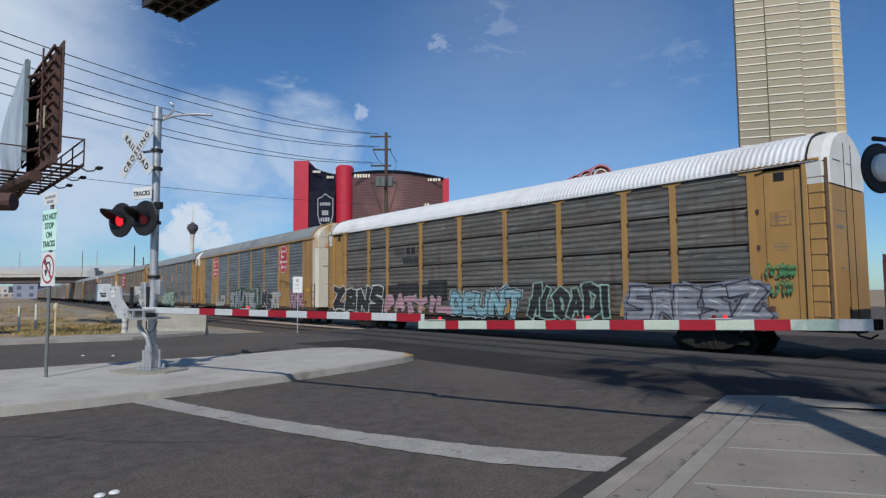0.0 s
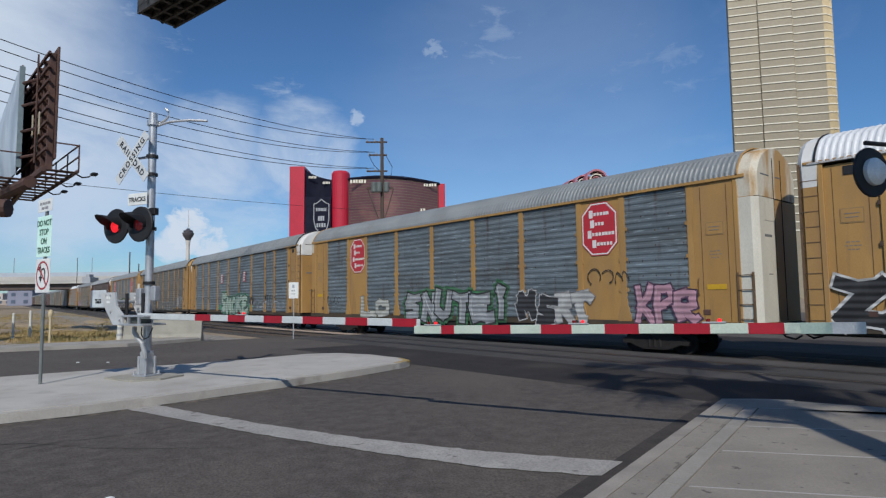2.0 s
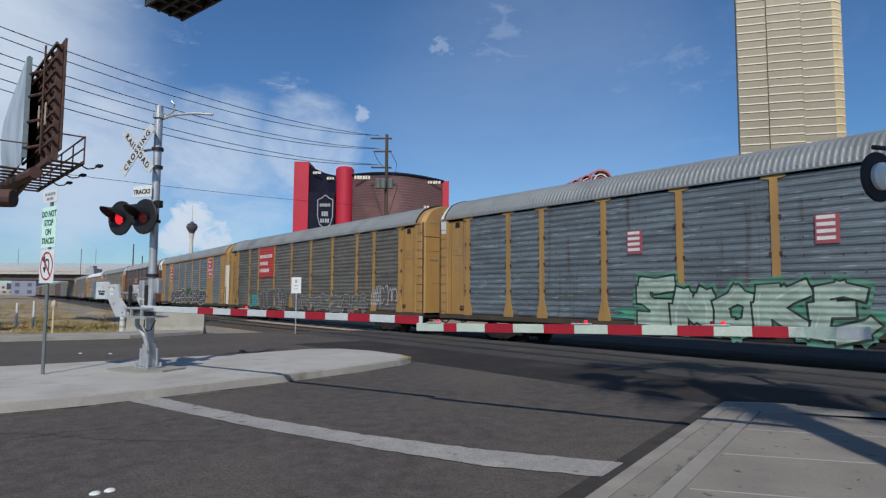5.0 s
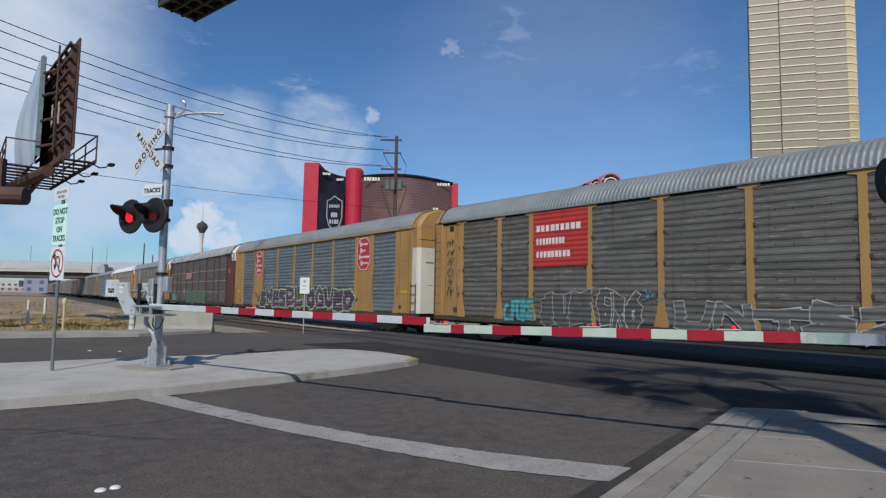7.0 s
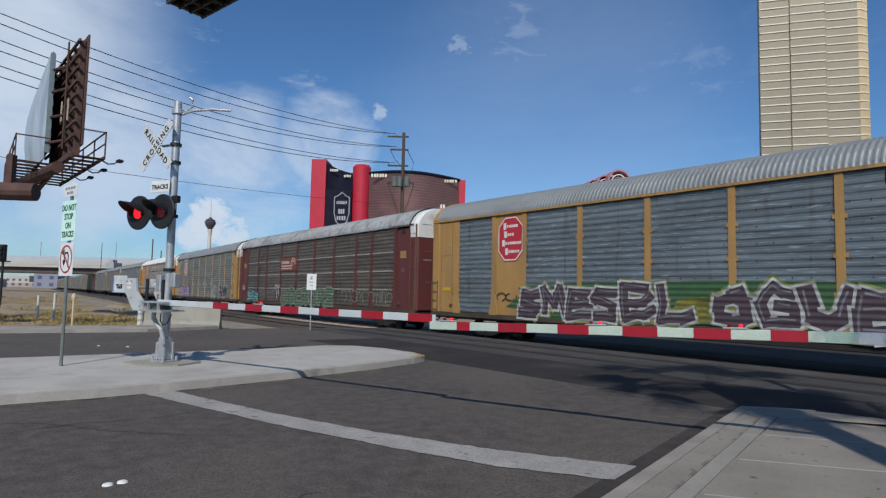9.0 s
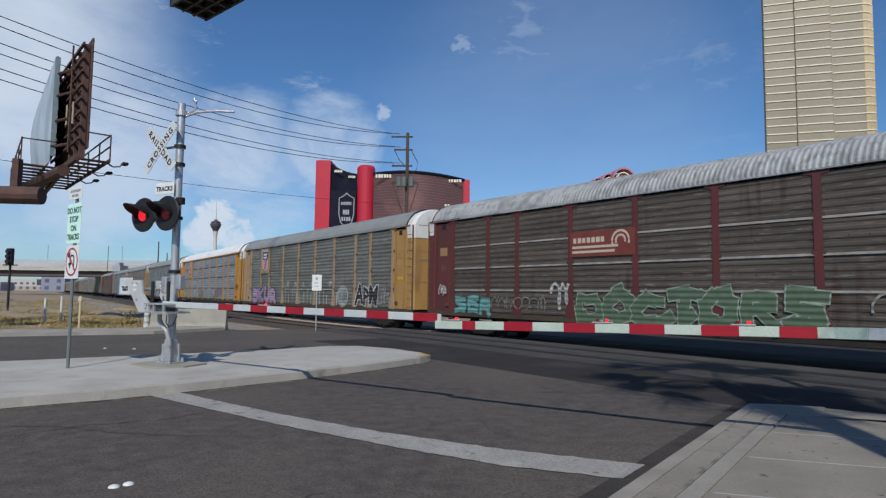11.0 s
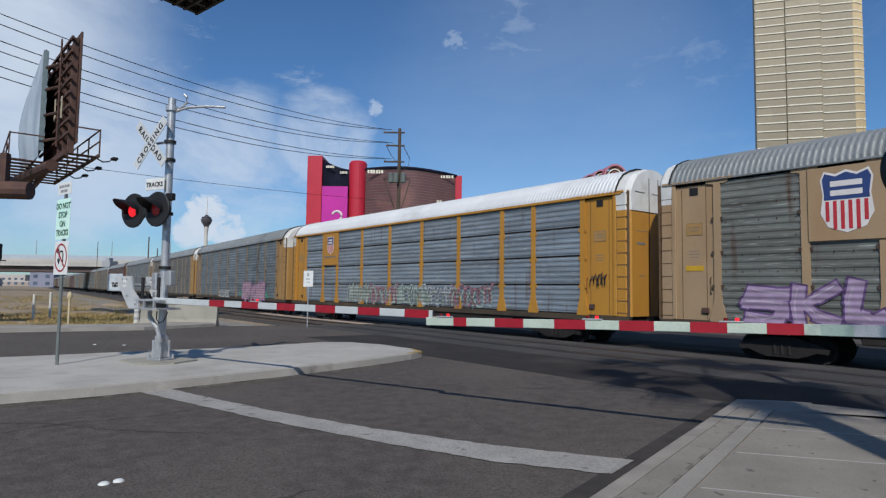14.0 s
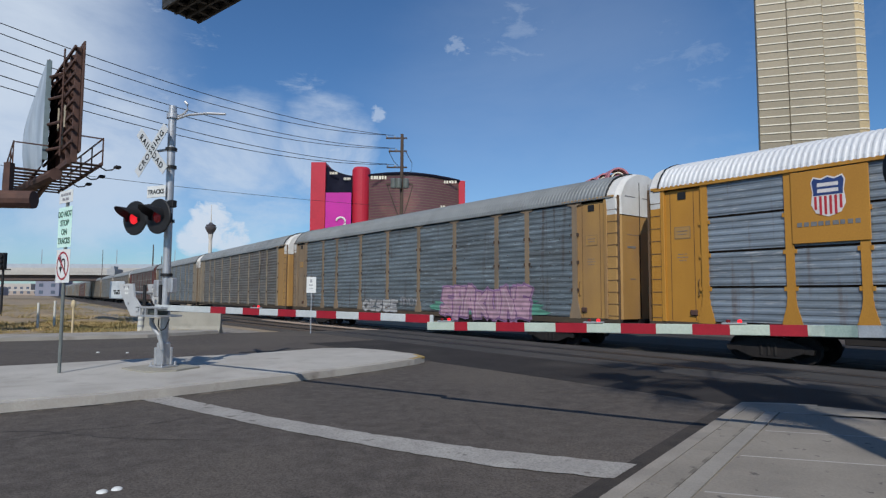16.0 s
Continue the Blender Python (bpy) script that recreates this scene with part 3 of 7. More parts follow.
def post_shape(side=-1, capped=True):
    """An upright with a flared foot, rusty hinge lugs and, on most cars, a wide cap under the eave."""
    def make():
        bm = bmesh.new()
        y0, y1 = side * (SIDE - 0.06), side * (SIDE + 0.012)
        w, c = 0.11, 0.34 if capped else 0.11
        out_l = [(-0.26, DECK - 0.02), (0.26, DECK - 0.02), (0.26, DECK + 0.1), (w + 0.03, DECK + 0.55), (w, DECK + 0.8), (w, EAVE - 0.17), (c, EAVE - 0.13), (c, EAVE - 0.03), (-c, EAVE - 0.03), (-c, EAVE - 0.13), (-w, EAVE - 0.17), (-w, DECK + 0.8), (-w - 0.03, DECK + 0.55), (-0.26, DECK + 0.1)]
        a = [bm.verts.new((x, y0, z)) for x, z in out_l]
        b = [bm.verts.new((x, y1, z)) for x, z in out_l]
        bm.faces.new(a)
        bm.faces.new(b)
        for k in range(len(out_l)):
            j = (k + 1) % len(out_l)
            bm.faces.new((a[k], a[j], b[j], b[k]))
        bmesh.ops.recalc_face_normals(bm, faces=bm.faces[:])
        for k in range(3):
            z = DECK + 1.05 * (k + 1)
            for x in (-w - 0.03, w + 0.03):
                old = set(bm.faces)
                add_box(bm, (x - 0.04, min(y0, y1), z - 0.06), (x + 0.04, max(y0, y1) - 0.004, z + 0.06))
                if capped:
                    for f in bm.faces:
                        if f not in old:
                            f.material_index = 1
        return bm
    return make


ROOF_PROFILE = ((-1.56, EAVE), (-1.54, EAVE + 0.12), (-1.36, EAVE + 0.42), (-1.1, EAVE + 0.68), (-0.75, EAVE + 0.84), (-0.35, PEAK - 0.03), (0, PEAK))


def roof_shape(x0, x1, rib=0.17, step=0.022):
    def make():
        bm = bmesh.new()
        prof = list(ROOF_PROFILE) + [(-y, z) for y, z in ROOF_PROFILE[-2::-1]]
        n = int((x1 - x0) / (rib / 4))
        rows = []
        for k in range(n + 1):
            x = x0 + (x1 - x0) * k / n
            lift = (0, step, step, 0)[k % 4]
            rows.append([bm.verts.new((x, y * (1 + lift * 0.5), z + lift * (0 if abs(y) > 1.53 else 1))) for y, z in prof])
        for a, b in zip(rows, rows[1:]):
            for j in range(len(prof) - 1):
                bm.faces.new((a[j], b[j], b[j + 1], a[j + 1]))
        return bm
    return make


def end_cap(z0, z1, front=1):
    """The flat end of the car between two heights; rounded at the top where the roof is."""
    def make():
        bm = bmesh.new()
        prof = [(y * 0.985, z - 0.03) for y, z in list(ROOF_PROFILE) + [(-y, z) for y, z in ROOF_PROFILE[-2::-1]]]
        if z1 > EAVE + 0.3:
            line = [(-SIDE, z0)] + prof + [(SIDE, z0)]
        else:
            line = [(-SIDE, z0), (-SIDE, z1), (SIDE, z1), (SIDE, z0)]
        xa, xb = front * (HALF - 0.55), front * HALF
        r = 0.16
        a = [bm.verts.new((xa, y, z)) for y, z in line]
        b = [bm.verts.new((xb - front * r, y, z)) for y, z in line]
        c = [bm.verts.new((xb, y * (1 - r / SIDE), z if z <= z0 else z - 0.04)) for y, z in line]
        n = len(line)
        for p, q in ((a, b), (b, c)):
            for k in range(n - 1):
                bm.faces.new((p[k], p[k + 1], q[k + 1], q[k]))
        bm.faces.new(c)
        bmesh.ops.recalc_face_normals(bm, faces=bm.faces[:])
        return bm
    return make


def add_ladder(bm, x0, x1, y, z0, z1, side):
    for x in (x0, x1):
        add_box(bm, (x - 0.03, y - 0.03, z0), (x + 0.03, y + 0.03, z1))
    n = int((z1 - z0) / 0.42)
    for k in range(n + 1):
        z = z0 + 0.12 + k * (z1 - z0 - 0.2) / n
        add_box(bm, (x0, y + side * 0.03 - 0.012, z - 0.012), (x1, y + side * 0.03 + 0.012, z + 0.012))


def truck_frame():
    bm = bmesh.new()
    for s in (-1, 1):
        y = s * 1.02
        line = [(-1.25, 0.5), (-0.95, 0.62), (-0.35, 0.78), (0.35, 0.78), (0.95, 0.62), (1.25, 0.5), (1.2, 0.36), (0.95, 0.38), (0.45, 0.2), (-0.45, 0.2), (-0.95, 0.38), (-1.2, 0.36)]
        a = [bm.verts.new((x, y - 0.09, z)) for x, z in line]
        b = [bm.verts.new((x, y + 0.09, z)) for x, z in line]
        bm.faces.new(a)
        bm.faces.new(b[::-1])
        for k in range(len(line)):
            j = (k + 1) % len(line)
            bm.faces.new((a[k], b[k], b[j], a[j]))
        for k in range(3):
            add_tube(bm, (-0.2 + 0.2 * k, y + s * 0.05, 0.28), (-0.2 + 0.2 * k, y + s * 0.05, 0.62), 0.07, sides=8)
    add_box(bm, (-0.2, -1.0, 0.45), (0.2, 1.0, 0.72))
    bmesh.ops.recalc_face_normals(bm, faces=bm.faces[:])
    return bm


def wheelset():
    bm = bmesh.new()
    for s in (-1, 1):
        prof = [(0.05, 0.68), (0.17, 0.68), (0.2, 0.7), (0.36, 0.7), (0.37, 0.68), (0.445, 0.68), (0.445, 0.705), (0.42, 0.72), (0.415, 0.81), (0.37, 0.81), (0.36, 0.78), (0.2, 0.77), (0.12, 0.83), (0.05, 0.83)]
        rings = [[bm.verts.new((r * math.cos(2 * math.pi * j / 20), s * y, r * math.sin(2 * math.pi * j / 20))) for j in range(20)] for r, y in prof]
        for p, q in zip(rings, rings[1:]):
            for j in range(20):
                bm.faces.new((p[j], p[(j + 1) % 20], q[(j + 1) % 20], q[j]))
    add_tube(bm, (0, -1.12, 0), (0, 1.12, 0), 0.085, sides=10)
    bmesh.ops.recalc_face_normals(bm, faces=bm.faces[:])
    return bm


def octagon(w, h, cut):
    x, z, c = w / 2, h / 2, cut
    return [(-x, -z + c), (-x + c, -z), (x - c, -z), (x, -z + c), (x, z - c), (x - c, z), (-x + c, z), (-x, z - c)]


def paint(rgb):
    key = "spray_%d_%d_%d" % tuple(int(100 * v) for v in rgb)
    dull = tuple(v * 0.84 + 0.012 for v in rgb)
    return mat(key, dull, tuple(v * 0.72 for v in dull), 3, 0.6, bump=0.06, dirt=tuple(v * 0.5 + 0.04 for v in dull), dirt_scale=1.7, dirt_at=(0.44, 0.74), ribs=0.7, streak=tuple(v * 0.5 + 0.03 for v in dull), streak_at=(0.56, 0.76))


def tag(car, text, x, z, w, h, fill, edge, seed=0, label="", block=True):
    """Sprayed letters over the slats: a fat outline layer and a fill layer."""
    rnd = random.Random(seed)
    y = -(SIDE + 0.012)
    for layer, (fat, rgb, dy) in enumerate(((0.085, edge, 0.0), (0.03, fill, 0.007))):
        if rgb is None:
            continue
        me = lettering(text, 1.0, fat if block else fat * 0.5, 0.004)
        xs = [v.co.x for v in me.vertices]
        zs = [v.co.z for v in me.vertices]
        if layer == 0:
            x_lo, x_hi, z_lo, z_hi = min(xs), max(xs), min(zs), max(zs)
        for v in me.vertices:
            px, pz = (v.co.x - (x_lo + x_hi) / 2) / (x_hi - x_lo), (v.co.z - z_lo) / (z_hi - z_lo)
            wob = 0.06 * math.sin(9 * px + seed) + 0.05 * math.sin(23 * px + 2 * seed)
            v.co.x = (px + 0.05 * (pz - 0.5) * math.sin(5 * px + seed) + 0.02 * math.sin(17 * pz + seed)) * w
            v.co.z = (pz * (1 + wob) + 0.04 * math.sin(14 * px + seed)) * h
        obj_mesh("graffiti", me, paint(rgb), car, label if layer else "", pose(x, y - dy, z))


# skeletons of sprayed letters in a unit square
BONES = {
    "A": (((0, 0), (0.42, 1), (0.62, 1), (1, 0)), ((0.22, 0.36), (0.8, 0.4))),
    "C": (((1, 0.92), (0.3, 1), (0, 0.62), (0.04, 0.25), (0.35, 0), (1, 0.08)),),
    "D": (((0.1, 0), (0.05, 1), (0.7, 0.95), (1, 0.6), (0.9, 0.15), (0.1, 0)),),
    "E": (((1, 0.95), (0.1, 0.98), (0.06, 0.03), (1, 0.05)), ((0.1, 0.5), (0.8, 0.54))),
    "G": (((1, 0.9), (0.35, 1), (0, 0.6), (0.2, 0.06), (0.95, 0.04), (0.95, 0.48), (0.55, 0.48)),),
    "H": (((0, 0), (0.08, 1)), ((0.95, 0), (0.9, 1.05)), ((0.05, 0.5), (0.95, 0.55))),
    "I": (((0.5, 0), (0.5, 1)),),
    "K": (((0.05, 0), (0.08, 1)), ((1, 1.02), (0.15, 0.5), (1.05, -0.02))),
    "L": (((0.1, 1), (0.08, 0.05), (1, 0.06)),),
    "M": (((0, 0), (0.1, 1), (0.5, 0.35), (0.9, 1), (1, 0)),),
    "N": (((0.05, 0), (0.1, 1), (0.9, 0.02), (0.95, 1.05)),),
    "O": (((0.45, 1), (0.05, 0.75), (0.05, 0.2), (0.5, 0), (0.95, 0.25), (0.95, 0.8), (0.45, 1)),),
    "P": (((0.08, 0), (0.08, 1), (0.85, 0.95), (0.95, 0.6), (0.15, 0.42)),),
    "R": (((0.08, 0), (0.06, 1), (0.85, 0.95), (0.9, 0.6), (0.2, 0.45)), ((0.4, 0.48), (1.05, -0.02))),
    "S": (((1, 0.95), (0.2, 1), (0.05, 0.62), (0.9, 0.42), (0.85, 0.05), (-0.05, 0.06)),),
    "T": (((-0.05, 0.95), (1.05, 0.98)), ((0.5, 0.95), (0.48, 0))),
    "U": (((0.02, 1), (0.06, 0.2), (0.5, 0.02), (0.95, 0.2), (0.98, 1.02)),),
    "Z": (((0, 0.95), (1, 0.98), (0.05, 0.06), (1.05, 0.05)),),
}


def wild(car, shapes, x, z, w, h, fill, edge, seed=0, label="", rim=0.06, weight=0.24, shine=None, halo=None, halo_rim=0.16, slant=0.12, spur=0.5):
    """Sprayed block letters: thick jagged strokes with a rim, each letter lapping over the one before."""
    layers = {"halo": bmesh.new(), "edge": bmesh.new(), "fill": bmesh.new(), "shine": bmesh.new()}
    rnd = random.Random(seed)
    cell = w / len(shapes)

    def bar(lay, a, b, half, ext, y, tip):
        d = (b - a).normalized() if (b - a).length > 1e-4 else Vector((1, 0))
        n = Vector((-d.y, d.x))
        a, b = a - d * ext, b + d * ext
        pts = (a + n * half, b + n * half * tip, b - n * half, a - n * half * tip)
        lay.faces.new([lay.verts.new((p.x, y, p.y)) for p in pts])

    for k, key in enumerate(shapes):
        x0 = -w / 2 + k * cell + 0.1 * cell
        wide = cell * rnd.uniform(0.8, 1.0)
        tall, foot = h * rnd.uniform(0.72, 0.96), h * rnd.uniform(-0.07, 0.06)
        lean = slant * rnd.uniform(-0.4, 1.0)
        half = min(weight * cell * 0.5, 0.15 * h) * rnd.uniform(0.9, 1.2)
        near = -0.0034 * k
        j = 0
        for bone in BONES[key]:
            pts = []
            for px, pz in bone:
                px, pz = px + rnd.uniform(-0.1, 0.1), pz + rnd.uniform(-0.07, 0.07)
                zz = foot + pz * tall
                pts.append(Vector((x0 + px * wide * 0.86 + lean * zz, zz)))
            # strokes bow, and some end in a spur
            runs = []
            for a, b in zip(pts, pts[1:]):
                d = b - a
                m = (a + b) / 2 + Vector((-d.y, d.x)) * rnd.uniform(-0.12, 0.12)
                runs += [(a, m), (m, b)]
            if rnd.random() < spur:
                e = pts[-1]
                runs.append((e, Vector((e.x + rnd.uniform(0.12, 0.28) * cell, max(0.02 * h, e.y + rnd.uniform(-0.16, 0.2) * h)))))
            for a, b in runs:
                tip = rnd.uniform(0.7, 1.45)
                if halo:
                    bar(layers["halo"], a, b, half + halo_rim * rnd.uniform(0.7, 1.2), half * 0.7 + halo_rim, 0.004 - 0.0001 * (j + 9 * (k % 3)), 1.0)
                bar(layers["edge"], a, b, half + rim, half * 0.75 + rim, near - 0.00008 * j, tip)
                bar(layers["fill"], a, b, half, half * 0.75, near - 0.0015 - 0.00008 * j, tip)
                if shine and (b - a).length > 0.25 * h:
                    d = (b - a).normalized()
                    o = Vector((-abs(d.y), abs(d.x))) * half * 0.45
                    bar(layers["shine"], a + o, b + o, half * 0.16, 0.0, near - 0.0027 - 0.00003 * j, 1.0)
                j += 1
    for name, rgb in (("halo", halo), ("edge", edge), ("fill", fill), ("shine", shine)):
        lay = layers[name]
        if not lay.faces or rgb is None:
            lay.free()
            continue
        bmesh.ops.recalc_face_normals(lay, faces=lay.faces[:])
        tagged(part("graffiti", lay, paint(rgb), car, label if name == "fill" else "", pose(x, -(SIDE + 0.018), z)), kind="stuff")


def block_patch(car, rects, rgb):
    """Rolled paint: upright rectangles over the sheets."""
    bm = bmesh.new()
    for k, (x0, x1, z0, z1) in enumerate(rects):
        add_box(bm, (x0, -(SIDE + 0.010 + 0.0006 * k), z0), (x1, -(SIDE + 0.004), z1))
    tagged(part("graffiti", bm, paint(rgb), car), kind="stuff")


def scrawl(car, x, z, w, h, rgb, seed=0, count=7, thick=0.05):
    """Unreadable sprayed scribble: looping bars of paint."""
    rnd = random.Random(seed)
    bm = bmesh.new()
    y = -(SIDE + 0.026)
    cx = -w / 2
    for k in range(count):
        ww = w / count
        pts = []
        a0 = rnd.uniform(0, 6.28)
        n = 14
        turn = rnd.choice((-1, 1)) * rnd.uniform(3.5, 6.0)
        rx, rz = ww * rnd.uniform(0.4, 0.62), h * rnd.uniform(0.3, 0.5)
        for i in range(n + 1):
            a = a0 + turn * i / n
            pts.append((cx + ww / 2 + rx * math.cos(a), h / 2 + rz * math.sin(a) * rnd.uniform(0.9, 1.1)))
        if rnd.random() < 0.62:
            # an angular stroke: up, down and across, slightly bowed
            legs = rnd.choice((3, 3, 4, 5))
            knots = []
            for q in range(legs + 1):
                top = q % 2 == 1
                knots.append(Vector((cx + ww * (-0.05 + 1.1 * q / legs) + rnd.uniform(-0.16, 0.16) * ww, h * (rnd.uniform(0.72, 1.08) if top else rnd.uniform(-0.04, 0.3)))))
            n = legs * 5
            pts = []
            for i in range(n + 1):
                q = min(legs - 1, i * legs // n)
                f = i * legs / n - q
                p, r = knots[q], knots[q + 1]
                bow = 0.12 * math.sin(math.pi * f) * (r - p).length * (1 if q % 2 else -1)
                v = p.lerp(r, f)
                pts.append((v.x + bow, v.y))
        prev = None
        for i, (px, pz) in enumerate(pts):
            qx, qz = pts[min(i + 1, n)]
            ox, oz = pts[max(i - 1, 0)]
            d = Vector((qx - ox, qz - oz)).normalized()
            t = thick * rnd.uniform(0.7, 1.25)
            cur = (bm.verts.new((px - d.y * t, 0, pz + d.x * t)), bm.verts.new((px + d.y * t, 0, pz - d.x * t)))
            if prev:
                bm.faces.new((prev[0], prev[1], cur[1], cur[0]))
            prev = cur
        cx += ww
    tagged(part("graffiti", bm, paint(rgb), car, "", pose(x, y, z)), kind="stuff")


def cloud_patch(car, x, z, w, h, rgb, seed=0):
    """A sprayed background patch with an uneven outline."""
    rnd = random.Random(seed)
    n = 26
    line = []
    for k in range(n):
        a = 2 * math.pi * k / n
        r = 1 + rnd.uniform(-0.16, 0.12)
        c, s = math.cos(a), math.sin(a)
        line.append((w / 2 * r * math.copysign(abs(c) ** 0.6, c), h / 2 + h / 2 * r * math.copysign(abs(s) ** 0.6, s)))
    bm = bmesh.new()
    bm.faces.new([bm.verts.new((px, 0, pz)) for px, pz in line])
    part("graffiti", bm, paint(rgb), car, "", pose(x, -(SIDE + 0.006), z))


def bars(parent, name, x, z, rows, material, seed, side=-1, y=None):
    """Unreadable lettering as plain bars: rows of (z offset, width, height, count)."""
    rnd = random.Random(seed)
    yy = side * (SIDE + 0.012) if y is None else y
    bm = bmesh.new()
    for dz, w, h, count in rows:
        cell = w / count
        for k in range(count):
            x0 = -w / 2 + k * cell
            add_box(bm, (x0, yy, dz - h / 2), (x0 + cell * rnd.uniform(0.62, 0.86), yy - side * 0.004, dz + h / 2))
    return tagged(part(name, bm, material, parent, "", pose(x, 0, z)), kind="stuff")


def build_car(label, body, slats, roof, cap=None, flats=(), detail=True, group="railway cars", roof_trim=False, mesh_sheets=False, flush=False, slots=False, caps=True, front=None):
    """One covered car carrier, centred on its own origin at the rail's height; x points the way it goes."""
    car = thing("autorack_car", label, "railway car", group=group)
    sides = (-1, 1) if detail else (-1,)
    for side in (-1, 1):
        for a, b in zip(POSTS, POSTS[1:]):
            w = round(b - a, 3)
            mid = (a + b) / 2
            flat = side == -1 and any(abs(mid - f) < 0.3 for f in flats)
            if flat:
                obj_mesh("flat_panel", cached(("flat_panel", w, side), body, lambda: box((-w / 2, side * (SIDE - 0.08) - 0.02, DECK), (w / 2, side * (SIDE - 0.02) + 0.0, EAVE - 0.05), 0.01)), None, car, m=pose(mid, 0, 0))
            else:
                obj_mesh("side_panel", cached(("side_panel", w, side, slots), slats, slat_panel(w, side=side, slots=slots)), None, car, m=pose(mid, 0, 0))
        if side == -1 or detail:
            for x in POSTS:
                obj_mesh("post", cached(("post", side, caps), body, post_shape(side, caps)), None, car, m=pose(x, 0, 0))
        for e in (-1, 1):
            # blank end bays beside the ladders
            skin = front if front and e == 1 else body
            obj_mesh("end_bay", cached(("end_bay", side), skin, lambda: box((-0.72, side * (SIDE - 0.1) - 0.05, DECK), (0.72, side * (SIDE - 0.1) + 0.05, EAVE - 0.12), 0.015)), None, car, m=pose(e * 12.42, 0, 0))
            obj_mesh("bay_post", cached(("bay_post", side), skin, lambda: box((-0.07, side * (SIDE - 0.04) - 0.07, DECK), (0.07, side * (SIDE - 0.04) + 0.07, EAVE - 0.05), 0.015)), None, car, m=pose(e * 13.1, 0, 0))
            if side == -1 and flush:
                obj_mesh("flush_end", cached(("flush_end", side), skin, lambda: box((-0.72, side * (SIDE - 0.03) - 0.03, DECK), (0.72, side * (SIDE - 0.03) + 0.03, EAVE - 0.02), 0.015)), None, car, m=pose(e * 12.4, 0, 0))
                sl = bmesh.new()
                add_ladder(sl, -0.22, 0.22, side * (SIDE + 0.02), DECK, DECK + 1.5, side)
                obj_mesh("ladder", cached(("short_ladder", side), LADDER, lambda: sl), None, car, m=pose(e * 13.3, 0, 0))
            elif side == -1:
                bm = bmesh.new()
                add_ladder(bm, -0.24, 0.24, side * (SIDE - 0.03), DECK, EAVE + 0.02, side)
                obj_mesh("ladder", cached(("ladder", side), LADDER, lambda: bm), None, car, m=pose(e * 13.4, 0, 0))
                obj_mesh("door_header", cached(("door_header", side), skin, lambda: box((-1.2, side * SIDE - 0.07, -0.02), (1.2, side * SIDE + 0.07, 0.06), 0.012)), None, car, m=pose(e * 12.3, 0, EAVE - 0.02))
        if mesh_sheets:
            for k in (1, 2, 3):
                obj_mesh("sheet_rail", cached(("sheet_rail", side), mat("pale_sheet_rail", (0.4, 0.375, 0.345), (0.26, 0.235, 0.21), 3, 0.6), lambda: box((-11.6, side * (SIDE - 0.02) - 0.03, -0.035), (11.6, side * (SIDE - 0.02) + 0.03, 0.035))), None, car, m=pose(0, 0, DECK + 1.02 * k))
    # inner walls that stop the light
    part("deck", box((-HALF + 0.1, -SIDE + 0.16, DECK - 0.2), (HALF - 0.1, SIDE - 0.16, DECK + 0.02)), UNDER, car)
    part("upper_deck", box((-HALF + 0.7, -SIDE + 0.2, 3.0), (HALF - 0.7, SIDE - 0.2, 3.08)), UNDER, car)
    # ends
    z_cap = 4.62
    for e in (-1, 1):
        obj_mesh("end_door", cached(("end_door", e), front if front and e == 1 else body, end_cap(DECK, z_cap, e)), None, car)
        obj_mesh("end_top", cached(("end_top", e), cap or body, end_cap(z_cap, PEAK, e)), None, car, "white painted top of the end" if cap else "")
    # roof and its eave strips
    obj_mesh("roof", cached("roof", roof, roof_shape(-HALF + 0.5, HALF - 0.5)), None, car, "corrugated steel roof")
    for side in sides:
        obj_mesh("eave_strip", cached(("eave_strip", side, roof_trim), body if roof_trim else roof, lambda: box((-HALF + 0.3, side * 1.53 - 0.04, EAVE - (0.09 if roof_trim else 0.05)), (HALF - 0.3, side * 1.53 + 0.04, EAVE + 0.02), 0.01)), None, car)
    # dark weather strip where the roof meets each end
    for e in (-1, 1):
        def gasket():
            bm = bmesh.new()
            full = list(ROOF_PROFILE) + [(-y, z) for y, z in ROOF_PROFILE[-2::-1]]
            return add_path(bm, [(0, y * 1.012, z + 0.02) for y, z in full], 0.03, 6)
        obj_mesh("weather_strip", cached("weather_strip", body if flush else BLACK, gasket), None, car, m=pose(e * (HALF - 0.5), 0, 0))
    for k in range(9):
        obj_mesh("crossbearer", cached("crossbearer", UNDER, lambda: box((-0.09, -SIDE + 0.18, 0.52), (0.09, SIDE - 0.18, 0.84))), None, car, m=pose(-6.8 + 1.7 * k, 0, 0))
    if detail:
        obj_mesh("brake_reservoir", cached("brake_reservoir", UNDER, lambda: tube((-0.7, -1.0, 0.55), (0.7, -1.0, 0.55), 0.2, sides=12)), None, car, m=pose(-3.2, 0, 0))
    # flat car below
    for side in (-1, 1):
        # a deeper middle strip is added, near black, to darken the underside
        obj_mesh("side_sill", cached(("side_sill", side), mat("sill_brown", (0.03, 0.023, 0.019), (0.018, 0.015, 0.013), 3, 0.8), lambda: add_box(box((-HALF, side * (SIDE - 0.1) - 0.06, 0.6), (HALF, side * (SIDE - 0.1) + 0.06, DECK), 0.02), (-7.9, side * (SIDE - 0.12) - 0.05, 0.42), (7.9, side * (SIDE - 0.12) + 0.05, 0.61), 0.02)), None, car)
